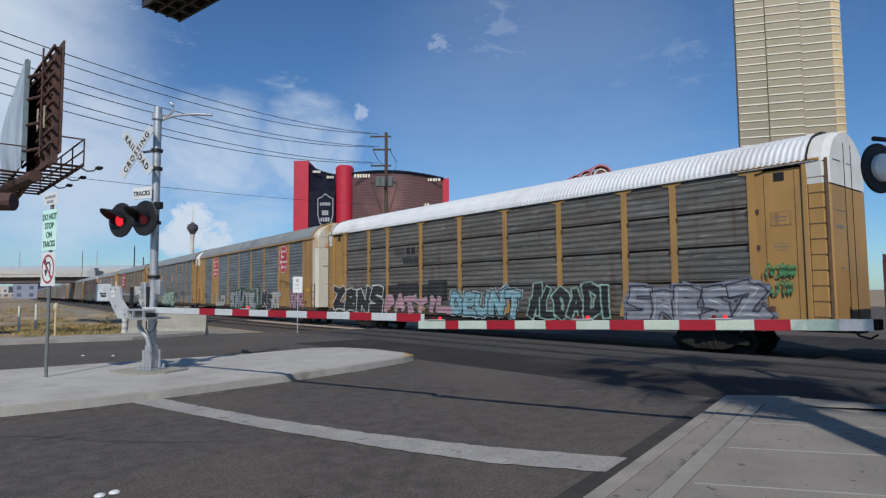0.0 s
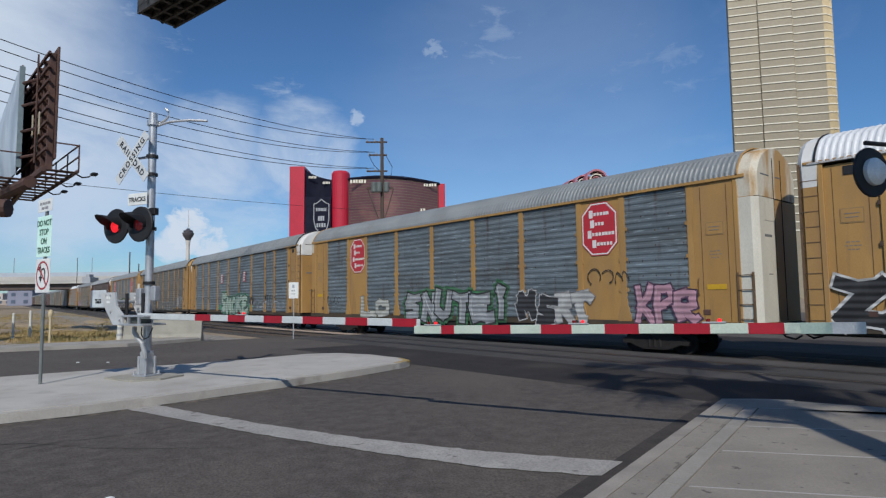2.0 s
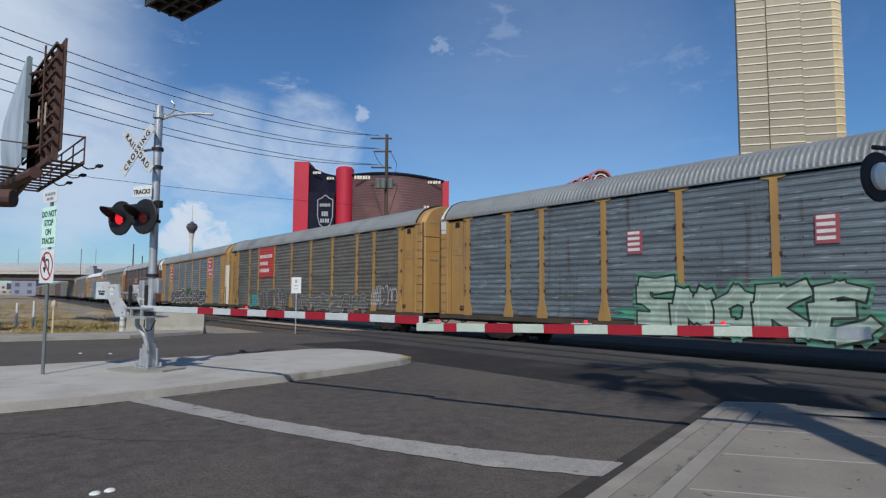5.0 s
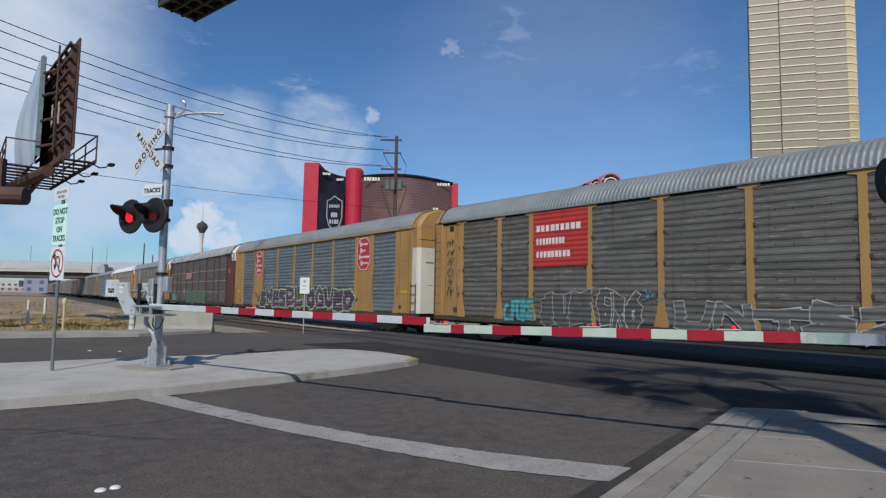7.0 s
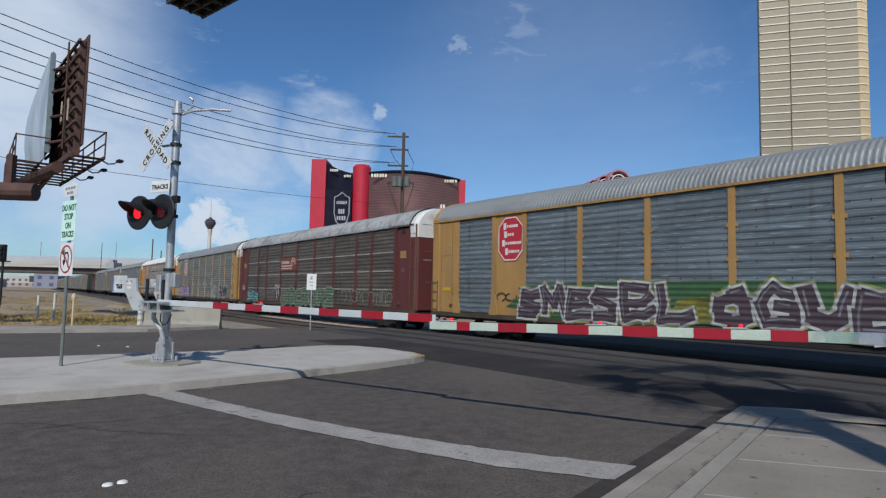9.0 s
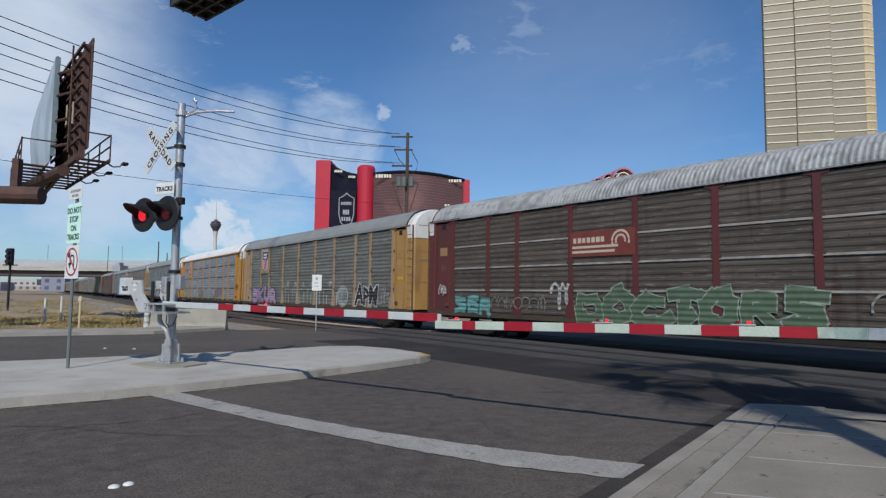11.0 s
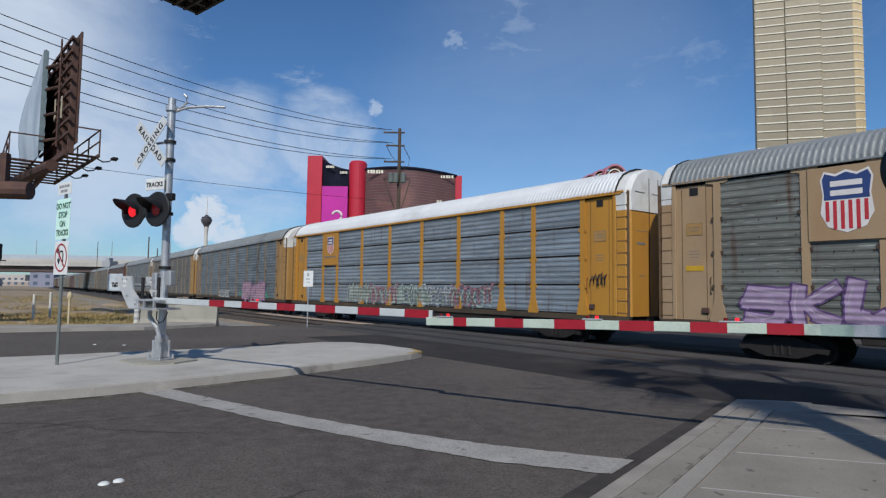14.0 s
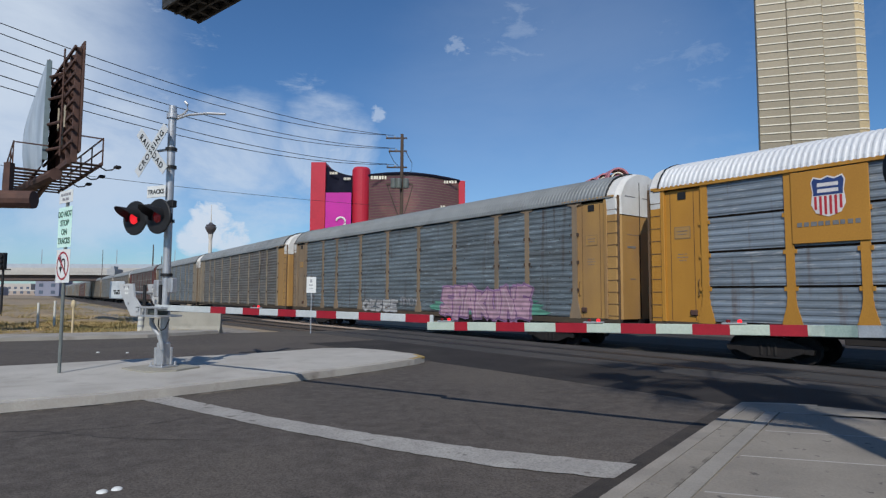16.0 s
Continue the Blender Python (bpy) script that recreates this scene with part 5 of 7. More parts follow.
part("tip_band", box((11.2, -0.412, -0.056), (11.47, -0.373, 0.056), 0.003), mat("grey_green_sheeting", (0.36, 0.46, 0.4), (0.3, 0.4, 0.35), 5, 0.5), outer)
for x0, x1 in ((7.0, 7.2), (7.62, 8.02), (8.43, 8.82), (9.22, 9.61), (9.99, 10.36), (10.73, 11.06)):
    part("stripe", box((x0, -0.414, -0.057), (x1, -0.371, 0.057), 0.002), RED, outer)
for owner, x, y in ((arm, 3.05, -0.345), (outer, 6.85, -0.39), (outer, 8.9, -0.39), (outer, 10.4, -0.39)):
    bm = box((x - 0.12, y - 0.03, 0.055), (x + 0.12, y + 0.03, 0.075), 0.006)
    part("lamp_base", bm, ALU, owner)
    for dx in (-0.055, 0.055):
        part("lamp_lens", lathe([(0.022, 0.0), (0.022, 0.025), (0.012, 0.032)], 12), LENS_ON if dx > 0 else LENS_DIM, owner, "red gate lamp", pose(x + dx, y, 0.075))

# ---- sign post on the island ----
post_thing = thing("sign_post", "grey steel post carrying three traffic signs", "traffic sign", pose(-7.39, 11.41, 0.15, 0, 0, -36))
part("post", tube((0, 0.03, 0), (0, 0.03, 3.4), 0.032, sides=8), mat("grey_green_post", (0.17, 0.19, 0.18), (0.13, 0.145, 0.14), 5, 0.6), post_thing)
MINT = mat("fluorescent_white_sheeting", (0.72, 0.95, 0.83), (0.64, 0.92, 0.8), 3, 0.4, bump=0.02)
top_sign = part("top_sign", box((-0.3, -0.004, 3.2), (0.3, 0.004, 3.44), 0.002), WHITE, post_thing, "small white sign with faded lettering")
bars(top_sign, "lettering_bar", 0, 3.36, ((0, 0.46, 0.05, 4), (-0.09, 0.3, 0.05, 2)), mat("faded_ink", (0.3, 0.3, 0.31), (0.22, 0.22, 0.23), 9, 0.7), 5, y=-0.007)
main = part("stop_sign_plate", box((-0.305, -0.004, 2.35), (0.305, 0.004, 3.12), 0.003), MINT, post_thing, "pale green-white regulatory sign with dark lettering")
INK = mat("sign_ink", (0.05, 0.14, 0.09), (0.03, 0.1, 0.07), 9, 0.6)
for word, z, sq in (("DO NOT", 2.93, 0.95), ("STOP", 2.76, 1), ("ON", 2.59, 1), ("TRACKS", 2.42, 0.9)):
    obj_mesh("lettering", lettering(word, 0.16, 0.003, 0.004, sq), INK, main, "", pose(0, -0.008, z))
turn_sign = part("turn_sign_plate", box((-0.305, -0.004, 1.68), (0.305, 0.004, 2.31), 0.003), WHITE, post_thing, "white sign forbidding left and U turns")
ring = bmesh.new()
for r0, r1 in ((0.235, 0.27),):
    n = 40
    vs = [[ring.verts.new((r * math.cos(2 * math.pi * k / n), 0, r * math.sin(2 * math.pi * k / n))) for k in range(n)] for r in (r0, r1)]
    for k in range(n):
        ring.faces.new((vs[0][k], vs[0][(k + 1) % n], vs[1][(k + 1) % n], vs[1][k]))
part("red_ring", ring, RED, turn_sign, "", pose(0, -0.008, 2.0))
part("red_bar", box((-0.245, -0.009, -0.018), (0.245, -0.007, 0.018)), RED, turn_sign, "", pose(0, -0.002, 2.0, 0, 45, 0))
part("arrow", add_path(bmesh.new(), [(0.1, 0, -0.15), (0.1, 0, 0.06), (0.06, 0, 0.12), (-0.03, 0, 0.12), (-0.08, 0, 0.06), (-0.08, 0, -0.04)], 0.022, 6), BLACK, turn_sign, "", pose(0, -0.006, 2.0) @ Matrix.Diagonal((1, 0.15, 1, 1)))
part("arrow_head", extruded([(-0.15, -0.02), (-0.01, -0.02), (-0.08, -0.13)], 0.003), BLACK, turn_sign, "", pose(0, -0.006, 2.0))
part("arrow_head", extruded([(-0.08, 0.2), (-0.08, 0.05), (-0.2, 0.12)], 0.003), BLACK, turn_sign, "", pose(0, -0.006, 2.0))

# ---- the other signal, beside the pavement ----
sig2 = thing("crossing_signal", "galvanised crossing signal mast with a black light head seen from behind", "crossing signal", pose(5.9, 7.5, 0.0, 0, 0, 20))
part("mast", tube((0, 0, 0), (0, 0, 4.6), 0.085, sides=14), GALV, sig2)
part("base", box((-0.2, -0.2, 0), (0.2, 0.2, 0.5), 0.03), GALV, sig2)
bk = part("signal_head", lathe([(0.02, 0.0), (0.3, 0.0), (0.312, 0.012), (0.312, 0.03), (0.3, 0.04), (0.2, 0.04), (0.02, 0.045)], 36), BLACK, sig2, "black round signal background seen from behind", pose(-0.5, 0.1, 3.14) @ HEAD)
part("lamp_housing", lathe([(0.17, 0.0), (0.17, -0.05), (0.12, -0.1), (0.05, -0.12), (0.01, -0.12)], 28), WHITE, bk, "bright metal lamp housing", pose(0, 0, 0.0))
part("light_arm", tube((-0.6, 0.1, 3.5), (0.1, 0.05, 3.5), 0.03), BLACK, sig2)

# ---- past the far road edge: barrier, bollards, marker sign, weeds ----
bar = thing("concrete_barrier", "tan concrete traffic barrier beside the track", "barrier", pose(-11.7, 26.17, -0.06, 0, 0, 6.9))
sec = [(-0.3, 0), (-0.3, 0.08), (-0.15, 0.32), (-0.09, 0.92), (0.09, 0.92), (0.15, 0.32), (0.3, 0.08), (0.3, 0)]
bm = bmesh.new()
rows_b = [[bm.verts.new((x, y, z)) for y, z in sec] for x in (-1.6, 1.55)]
for k in range(len(sec)):
    j = (k + 1) % len(sec)
    bm.faces.new((rows_b[0][k], rows_b[0][j], rows_b[1][j], rows_b[1][k]))
bm.faces.new(rows_b[0]), bm.faces.new(rows_b[1][::-1])
bmesh.ops.recalc_face_normals(bm, faces=bm.faces[:])
bmesh.ops.bevel(bm, geom=bm.edges[:], offset=0.015, segments=1, affect="EDGES")
part("barrier_body", bm, BARRIER, bar)
CREAM = mat("cream_painted_post", (0.62, 0.5, 0.3), (0.55, 0.44, 0.27), 4, 0.7)


def bollard(x, y, h, r, material, label, cap=False):
    b = thing("marker_post", label, "post", pose(x, y, -0.12), group="marker posts")
    part("post", lathe([(r, 0), (r, h - r * 0.5), (r * 0.7, h - 0.1 * r), (0.01, h)], 12), material, b)
    if cap:
        part("cap", lathe([(r * 1.9, h - 0.06), (r * 2.2, h + 0.05), (r * 1.5, h + 0.16), (0.01, h + 0.2)], 12), material, b)
    return b


bollard(-14.94, 23.63, 1.3, 0.042, CREAM, "cream painted steel marker post with a bent cap", True)
bollard(-20.0, 28.9, 1.3, 0.055, mat("white_post_paint", (0.68, 0.67, 0.6), (0.6, 0.59, 0.53), 4, 0.7), "short white marker post in dry grass")
bollard(-19.4, 29.2, 1.4, 0.055, MATS["white_post_paint"], "short white marker post in dry grass")
bollard(-17.6, 20.9, 1.3, 0.042, CREAM, "cream painted steel marker post with a bent cap")
dl = thing("delineator", "banded white and grey channelizer post beside the barrier", "post", pose(-13.6, 26.2, -0.1))
part("post", lathe([(0.2, 0), (0.2, 0.06), (0.13, 0.1), (0.1, 1.15), (0.06, 1.2)], 14), MATS["white_post_paint"], dl)
for k in range(3):
    part("band", lathe([(0.135 - 0.012 * k, 0.3 + 0.27 * k), (0.13 - 0.012 * k, 0.4 + 0.27 * k)], 14), ALU, dl)
rs = thing("rail_marker_sign", "small white sign on a thin steel post by the track", "traffic sign", pose(-6.17, 25.9, -0.02, 0, 0, -12))
part("post", tube((0, 0.02, 0), (0, 0.02, 2.35), 0.025, sides=8), GALV, rs)
pl = part("sign_plate", box((-0.22, -0.006, 1.72), (0.22, 0.006, 2.4), 0.004), WHITE, rs, "white rectangular sign plate")
bars(pl, "lettering_bar", 0, 2.15, ((0.08, 0.12, 0.14, 1), (-0.1, 0.2, 0.06, 2), (-0.24, 0.18, 0.04, 2)), ALU, 2, y=-0.01)


def grass(name, clumps, label, colours, seed):
    """Dry grass: thin bent blades in mounds, one mesh of stuff."""
    rnd = random.Random(seed)
    bm_verts, faces = [], []
    for cx, cy, r, h, n in clumps:
        for _ in range(n):
            a, q = rnd.uniform(0, 6.28), r * math.sqrt(rnd.random())
            x, y = cx + q * math.cos(a), cy + q * math.sin(a)
            hh = h * rnd.uniform(0.4, 1.1) * (1 - 0.6 * (q / r) ** 2)
            b = rnd.uniform(0, 6.28)
            w = rnd.uniform(0.007, 0.016)
            lean = rnd.uniform(0.3, 1.3) * hh
            dx, dy = math.cos(b), math.sin(b)
            k = len(bm_verts)
            bm_verts += [(x - dy * w, y + dx * w, -0.1), (x + dy * w, y - dx * w, -0.1), (x + dx * lean * 0.4 + dy * w * 0.7, y + dy * lean * 0.4 - dx * w * 0.7, -0.1 + hh * 0.6), (x + dx * lean * 0.4 - dy * w * 0.7, y + dy * lean * 0.4 + dx * w * 0.7, -0.1 + hh * 0.6), (x + dx * lean, y + dy * lean, -0.1 + hh)]
            faces += [(k, k + 1, k + 2, k + 3), (k + 3, k + 2, k + 4)]
    me = bpy.data.meshes.new(name)
    me.from_pydata(bm_verts, [], faces)
    ob = obj_mesh(name, me, colours)
    return tagged(ob, label, "dry grass", kind="stuff")


STRAW = mat("dry_grass_blades", (0.47, 0.34, 0.15), (0.27, 0.22, 0.085), 0.4, 0.9, bump=0, contrast=(0.4, 0.6))
rng = random.Random(11)
clumps = []
for _ in range(120):
    s, d = rng.uniform(26, 46), rng.uniform(-1.5, 8.2)
    p = tr(s, d)
    if rng.random() < 0.9:
        clumps.append((p.x, p.y, rng.uniform(0.6, 1.7), rng.uniform(0.1, 0.34), 520))
for _ in range(70):
    p = tr(rng.uniform(45, 110), rng.uniform(-4, 11))
    clumps.append((p.x, p.y, rng.uniform(0.6, 2.2), rng.uniform(0.2, 0.55), 110))
grass("dry_grass", clumps, "yellow-green clumps of dry desert grass beside the track", STRAW, 3)
shoulder = obj("gravel_shoulder", strip(26.2, 150, 8.4, 10.95, -0.4, -0.088), mat("grey_gravel", (0.33, 0.3, 0.26), (0.2, 0.18, 0.155), 6, 0.95, bump=0.6, contrast=(0.42, 0.6), grain=30))
tagged(shoulder, "pale grey gravel shoulder beside the track", "gravel", kind="structure")
# low mounds of earth under the grass
mb = bmesh.new()
for _ in range(26):
    p = tr(rng.uniform(28, 60), rng.uniform(-2, 9.5))
    bmesh.ops.create_icosphere(mb, subdivisions=2, radius=1.0, matrix=pose(p.x, p.y, -0.12, 0, 0, rng.uniform(0, 180)) @ Matrix.Diagonal((rng.uniform(0.8, 2.4), rng.uniform(0.6, 1.6), rng.uniform(0.12, 0.34), 1)))
mound = obj("earth_mound", mb, DIRT, smooth=True)
tagged(mound, "low mounds of brown earth beside the track", "earth mound", kind="stuff")

# ---- palms beside the pavement, behind the eye: they throw the shadows on the slabs ----
PALM_TRUNK = mat("palm_trunk", (0.2, 0.15, 0.1), (0.13, 0.1, 0.07), 5, 0.9, bump=0.4)
PALM_LEAF = mat("palm_leaf", (0.07, 0.1, 0.03), (0.05, 0.075, 0.025), 3, 0.6, bump=0)


def palm(x, y, h, seed, spread=1.0):
    rnd = random.Random(seed)
    p = thing("palm_tree", "tall fan palm with a shaggy green crown beside the pavement", "palm tree", pose(x, y, 0.1), group="palms by the pavement")
    prof = [(0.34, 0), (0.28, 0.4)] + [(0.23 + 0.012 * (k % 2) - 0.004 * k / 6, 0.4 + (h - 0.4) * k / 24) for k in range(1, 25)]
    part("trunk", lathe(prof, 14), PALM_TRUNK, p)
    bm = bmesh.new()
    for k in range(30):
        a = rnd.uniform(0, 6.28)
        e = rnd.uniform(-0.9, 1.2)
        ln = spread * rnd.uniform(0.9, 1.3)
        start = Vector((0, 0, h))
        out_d = Vector((math.cos(a) * math.cos(e), math.sin(a) * math.cos(e), math.sin(e)))
        hub = start + out_d * ln
        add_tube(bm, start, hub, 0.02, 0.012, 5)
        sidev = out_d.cross(Vector((0, 0, 1))).normalized()
        up = sidev.cross(out_d)
        for j in range(15):
            t = -1.25 + 2.5 * j / 14
            tip_d = (out_d * math.cos(t) + sidev * math.sin(t)).normalized()
            l2 = 0.85 * spread * (1 - 0.3 * abs(t) / 1.25) * rnd.uniform(0.85, 1.1)
            tip = hub + tip_d * l2 - Vector((0, 0, 0.25 * l2))
            w = (tip_d.cross(up)).normalized() * 0.045
            m1 = hub + tip_d * l2 * 0.5
            bm.faces.new([bm.verts.new(v) for v in (hub, m1 + w, tip, m1 - w)])
    part("crown", bm, PALM_LEAF, p)
    return p


palm(3.6, -0.6, 10.6, 1, 1.5)
palm(4.7, -2.5, 9.4, 2, 1.25)

# ---- utility pole and wires ----
up = thing("utility_pole", "tall timber utility pole with three crossarms and transformers", "utility pole", pose(-5.5, 59.0, -0.1))
part("pole", tube((0, 0, 0), (0, 0, 17.5), 0.22, 0.15, 12), WOOD, up)
for z, w in ((17.1, 1.6), (15.8, 1.3), (14.2, 1.5)):
    a = part("crossarm", box((-w, -0.07, z - 0.07), (0.5, 0.07, z + 0.07), 0.01), WOOD, up)
    for x in (-w + 0.1, -w * 0.45):
        part("insulator", lathe([(0.05, z + 0.07), (0.08, z + 0.12), (0.05, z + 0.17), (0.07, z + 0.22), (0.02, z + 0.27)], 10).copy(), ALU, a, "", pose(x, 0, 0))
for x in (-0.75, -0.25, 0.45):
    part("transformer", lathe([(0.02, 12.0), (0.26, 12.05), (0.28, 12.1), (0.28, 12.9), (0.24, 13.0), (0.02, 13.05)], 14), mat("dark_can_grey", (0.14, 0.16, 0.15), (0.1, 0.115, 0.11), 4, 0.6), up, "dark grey can transformer", pose(x, -0.45, 0))
part("transformer_beam", box((-1.5, -0.2, 12.4), (1.1, 0.0, 12.6)), WOOD, up)
part("brace", add_path(bmesh.new(), [(-1.4, -0.1, 12.4), (-0.7, -0.15, 10.4), (-0.15, -0.1, 9.0)], 0.05), WOOD, up)
part("brace", add_path(bmesh.new(), [(1.1, -0.1, 12.4), (0.6, -0.15, 10.6), (0.15, -0.1, 9.2)], 0.05), WOOD, up)
part("guy", add_path(bmesh.new(), [(-1.3, 0, 15.8), (-0.8, 0, 14.8), (-0.2, 0, 14.2)], 0.03), WIRE, up)
part("guy", add_path(bmesh.new(), [(0.3, 0, 15.9), (1.0, 0, 14.6), (0.9, 0, 13.8), (0.2, 0, 13.2)], 0.03), WIRE, up)


def wire(a, b, sag, r, label):
    a, b = Vector(a), Vector(b)
    pts = [a.lerp(b, k / 26) - Vector((0, 0, sag * 4 * (k / 26) * (1 - k / 26))) for k in range(27)]
    w = obj("overhead_wire", add_path(bmesh.new(), pts, r, 5), WIRE)
    return tagged(w, label, "cable", group="overhead wires")


ends = ((17.35, 14.6, -7.05, 1.1), (17.3, 14.2, -6.3, 1.5), (16.05, 13.4, -6.8, 1.3), (16.0, 12.9, -6.2, 1.5), (14.45, 12.2, -6.95, 1.2), (14.4, 11.7, -6.3, 1.4))
for z0, z1, x, sag in ends:
    wire((x, 59.0, z0), (-24.0, 23.0, z1), sag, 0.025, "thin black overhead wire sagging between poles")
wire((-24.0, 23.0, 7.4), (-5.5, 59.0, 10.2), 0.3, 0.014, "thin dark lower overhead cable between poles")
lp = thing("utility_pole", "timber utility pole carrying the near end of the wires", "utility pole", pose(-24.0, 23.0, -0.1))
part("pole", tube((0, 0, 0), (0, 0, 15.3), 0.2, 0.14, 12), WOOD, lp)
for z in (14.6, 13.3, 11.9):
    part("crossarm", box((-0.8, -0.06, z - 0.07), (0.8, 0.06, z + 0.07), 0.01), WOOD, lp)

# ---- V-shaped billboard ----
bb = thing("billboard", "V-shaped billboard with rusty steel frame and catwalks", "billboard")
VINYL = mat("pale_blue_vinyl", (0.36, 0.45, 0.54), (0.5, 0.57, 0.64), 1.1, 0.5, bump=0.04, contrast=(0.42, 0.58), stretch=(1, 1, 0.35), dirt=(0.26, 0.31, 0.37), dirt_scale=0.9, dirt_at=(0.52, 0.7))
R0, RD = Vector((-12.25, 19.35)), Vector((-0.68, 0.733))
L0, LD = Vector((-14.35, 20.6)), Vector((-0.635, 0.772))
BZ0, BZ1 = 6.25, 9.95


def board_frame(o, d):
    """Local x along the board, y to its face, z up."""
    return Matrix(((d.x, -d.y, 0, o.x), (d.y, d.x, 0, o.y), (0, 0, 1, 0), (0, 0, 0, 1)))


mr = board_frame(R0, RD)
rb = part("right_board", box((0, 0.0, BZ0), (5.3, 0.06, BZ1), 0.01), RUST, bb, "back of the board in rusty brown steel", mr)
for k in range(6):
    part("upright", box((0.15 + 0.88 * k, 0.07, BZ0 - 0.35), (0.27 + 0.88 * k, 0.25, BZ1 - 0.2), 0.01), RUST, rb)
for k in range(8):
    z = BZ0 + 0.25 + 0.45 * k
    part("stringer", box((0, 0.25, z), (5.3, 0.32, z + 0.1), 0.01), RUST, rb)
part("ladder_rail", add_path(bmesh.new(), [(1.2, 0.4, BZ0), (1.2, 0.4, BZ1)], 0.03), RUST, rb)
for x, z, h in ((0.95, 7.2, 0.75), (1.25, 6.6, 0.7), (2.1, 7.3, 0.8)):
    part("plate", box((x, 0.33, z), (x + 0.12, 0.36, z + h)), mat("cream_plate", (0.5, 0.44, 0.32), (0.42, 0.37, 0.28), 5, 0.7), rb, "pale weathered plate")
ml = board_frame(L0, LD)
lb = part("left_board", box((0, -0.05, BZ0), (7.4, 0.0, BZ1 - 0.1), 0.01), RUST, bb, "", ml)
# vinyl face that bulges away from its board
vb = bmesh.new()
rows_v = []
for i in range(15):
    row = []
    for j in range(11):
        z = BZ0 - 0.2 + (BZ1 + 0.05 - BZ0) * j / 10
        q = i / 14
        row.append(vb.verts.new((7.2 * q, 0.05 + 0.38 * math.sin(math.pi * min(1, q * 1.0)) * math.sin(math.pi * (1 - j / 10) * 0.85) ** 1.2, z)))
    rows_v.append(row)
for a, b in zip(rows_v, rows_v[1:]):
    for j in range(10):
        vb.faces.new((a[j], b[j], b[j + 1], a[j + 1]))
part("vinyl_face", vb, VINYL, lb, "pale blue vinyl advert bulging from its board", smooth=True)
part("edge_trim", box((-0.06, -0.1, BZ0), (0.0, 0.06, BZ1 - 0.15), 0.01), mat("blue_grey_trim", (0.2, 0.26, 0.28), (0.15, 0.2, 0.22), 4, 0.6), lb)
# cross frames between the two boards
for z in (6.6, 7.5, 8.4, 9.2):
    a, b = R0 + RD * 0.6, L0 + LD * 0.1
    part("cross_beam", add_path(bmesh.new(), [(a.x, a.y, z), (b.x, b.y, z)], 0.05, 6), RUST, bb)
DARKARM = mat("dull_lamp_arm_steel", (0.1, 0.1, 0.105), (0.07, 0.07, 0.075), 5, 0.7)
# catwalks in front of each face with slotted floors
for m, sgn, out in ((mr, -1, 0.62), (ml, 1, 0.9)):
    cw = part("catwalk", box((-0.2, -out, BZ0 - 0.42), (7.4, 0.06 - out, BZ0 - 0.3), 0.01), RUST, bb, "slotted steel catwalk", m @ Matrix.Diagonal((1, -sgn, 1, 1)))
    part("inner_beam", box((-0.2, 0.3, BZ0 - 0.5), (7.4, 0.42, BZ0 - 0.3), 0.01), RUST, cw)
    for k in range(11):
        x = -0.2 + 0.72 * k
        part("joist", box((x, -out, BZ0 - 0.42), (x + 0.3, 0.35, BZ0 - 0.39), 0.005), RUST, cw)
    for x in (-0.2, 1.4, 3.2, 5.0, 7.0):
        part("rail_post", box((x, -out, BZ0 - 0.35), (x + 0.04, 0.04 - out, BZ0 + 0.5)), RUST, cw)
    for z in (BZ0 + 0.1, BZ0 + 0.48):
        part("rail_bar", box((-0.2, -out, z), (7.2, 0.04 - out, z + 0.035)), RUST, cw)
    part("end_bar", box((-0.2, -out, BZ0 + 0.46), (-0.16, 0.1, BZ0 + 0.5)), RUST, cw)
    if sgn == -1:
        for x in (0.1, 2.3, 4.4):
            part("light_arm", add_path(bmesh.new(), [(x, -0.57, BZ0 - 0.4), (x, -0.77, BZ0 - 0.5), (x, -0.96, BZ0 - 0.46), (x, -1.06, BZ0 - 0.36)], 0.025, 6), DARKARM, cw, "thin flood lamp arm")
            part("flood_lamp", box((x - 0.13, -1.22, BZ0 - 0.4), (x + 0.13, -1.02, BZ0 - 0.3), 0.03), BLACK, cw, "dark flood lamp")
mid = (R0 + L0) / 2
part("main_beam", add_path(bmesh.new(), [(mid.x + 0.1, mid.y - 0.4, BZ0 - 0.7), (mid.x - 5.2, mid.y + 4.4, BZ0 - 0.7)], 0.2, 10), RUST, bb, "thick rusty torsion beam")
part("cross_tube", add_path(bmesh.new(), [(-12.75, 18.0, 4.45), (-17.5, 17.4, 4.45)], 0.27, 12), RUST, bb, "thick rusty cross tube")
part("column", tube((-16.9, 17.5, -0.3), (-16.9, 17.5, 4.6), 0.4, sides=16), RUST, bb)
part("hanger", box((-13.75, 18.0, 4.5), (-13.55, 18.2, 5.6)), RUST, bb)

# the billboard stands well beyond the road
EYE = Matrix.Translation((0, 0, 1.65))
bb.matrix_basis = EYE @ Matrix.Scale(1.3, 4) @ EYE.inverted()

# ---- overhead platform, only its far corner shows ----
op = thing("overhead_platform", "dark steel underside of a sign platform overhead", "sign platform", pose(-17.32, 39.23, 19.72) @ Matrix.Scale(2.6, 4))
e1, e2 = Vector((-0.56, -0.83, 0)), Vector((0.78, -0.625, 0))
DARKSTEEL = mat("dark_platform_steel", (0.05, 0.048, 0.045), (0.035, 0.034, 0.033), 3, 0.7, dirt=(0.1, 0.1, 0.1), dirt_scale=5)
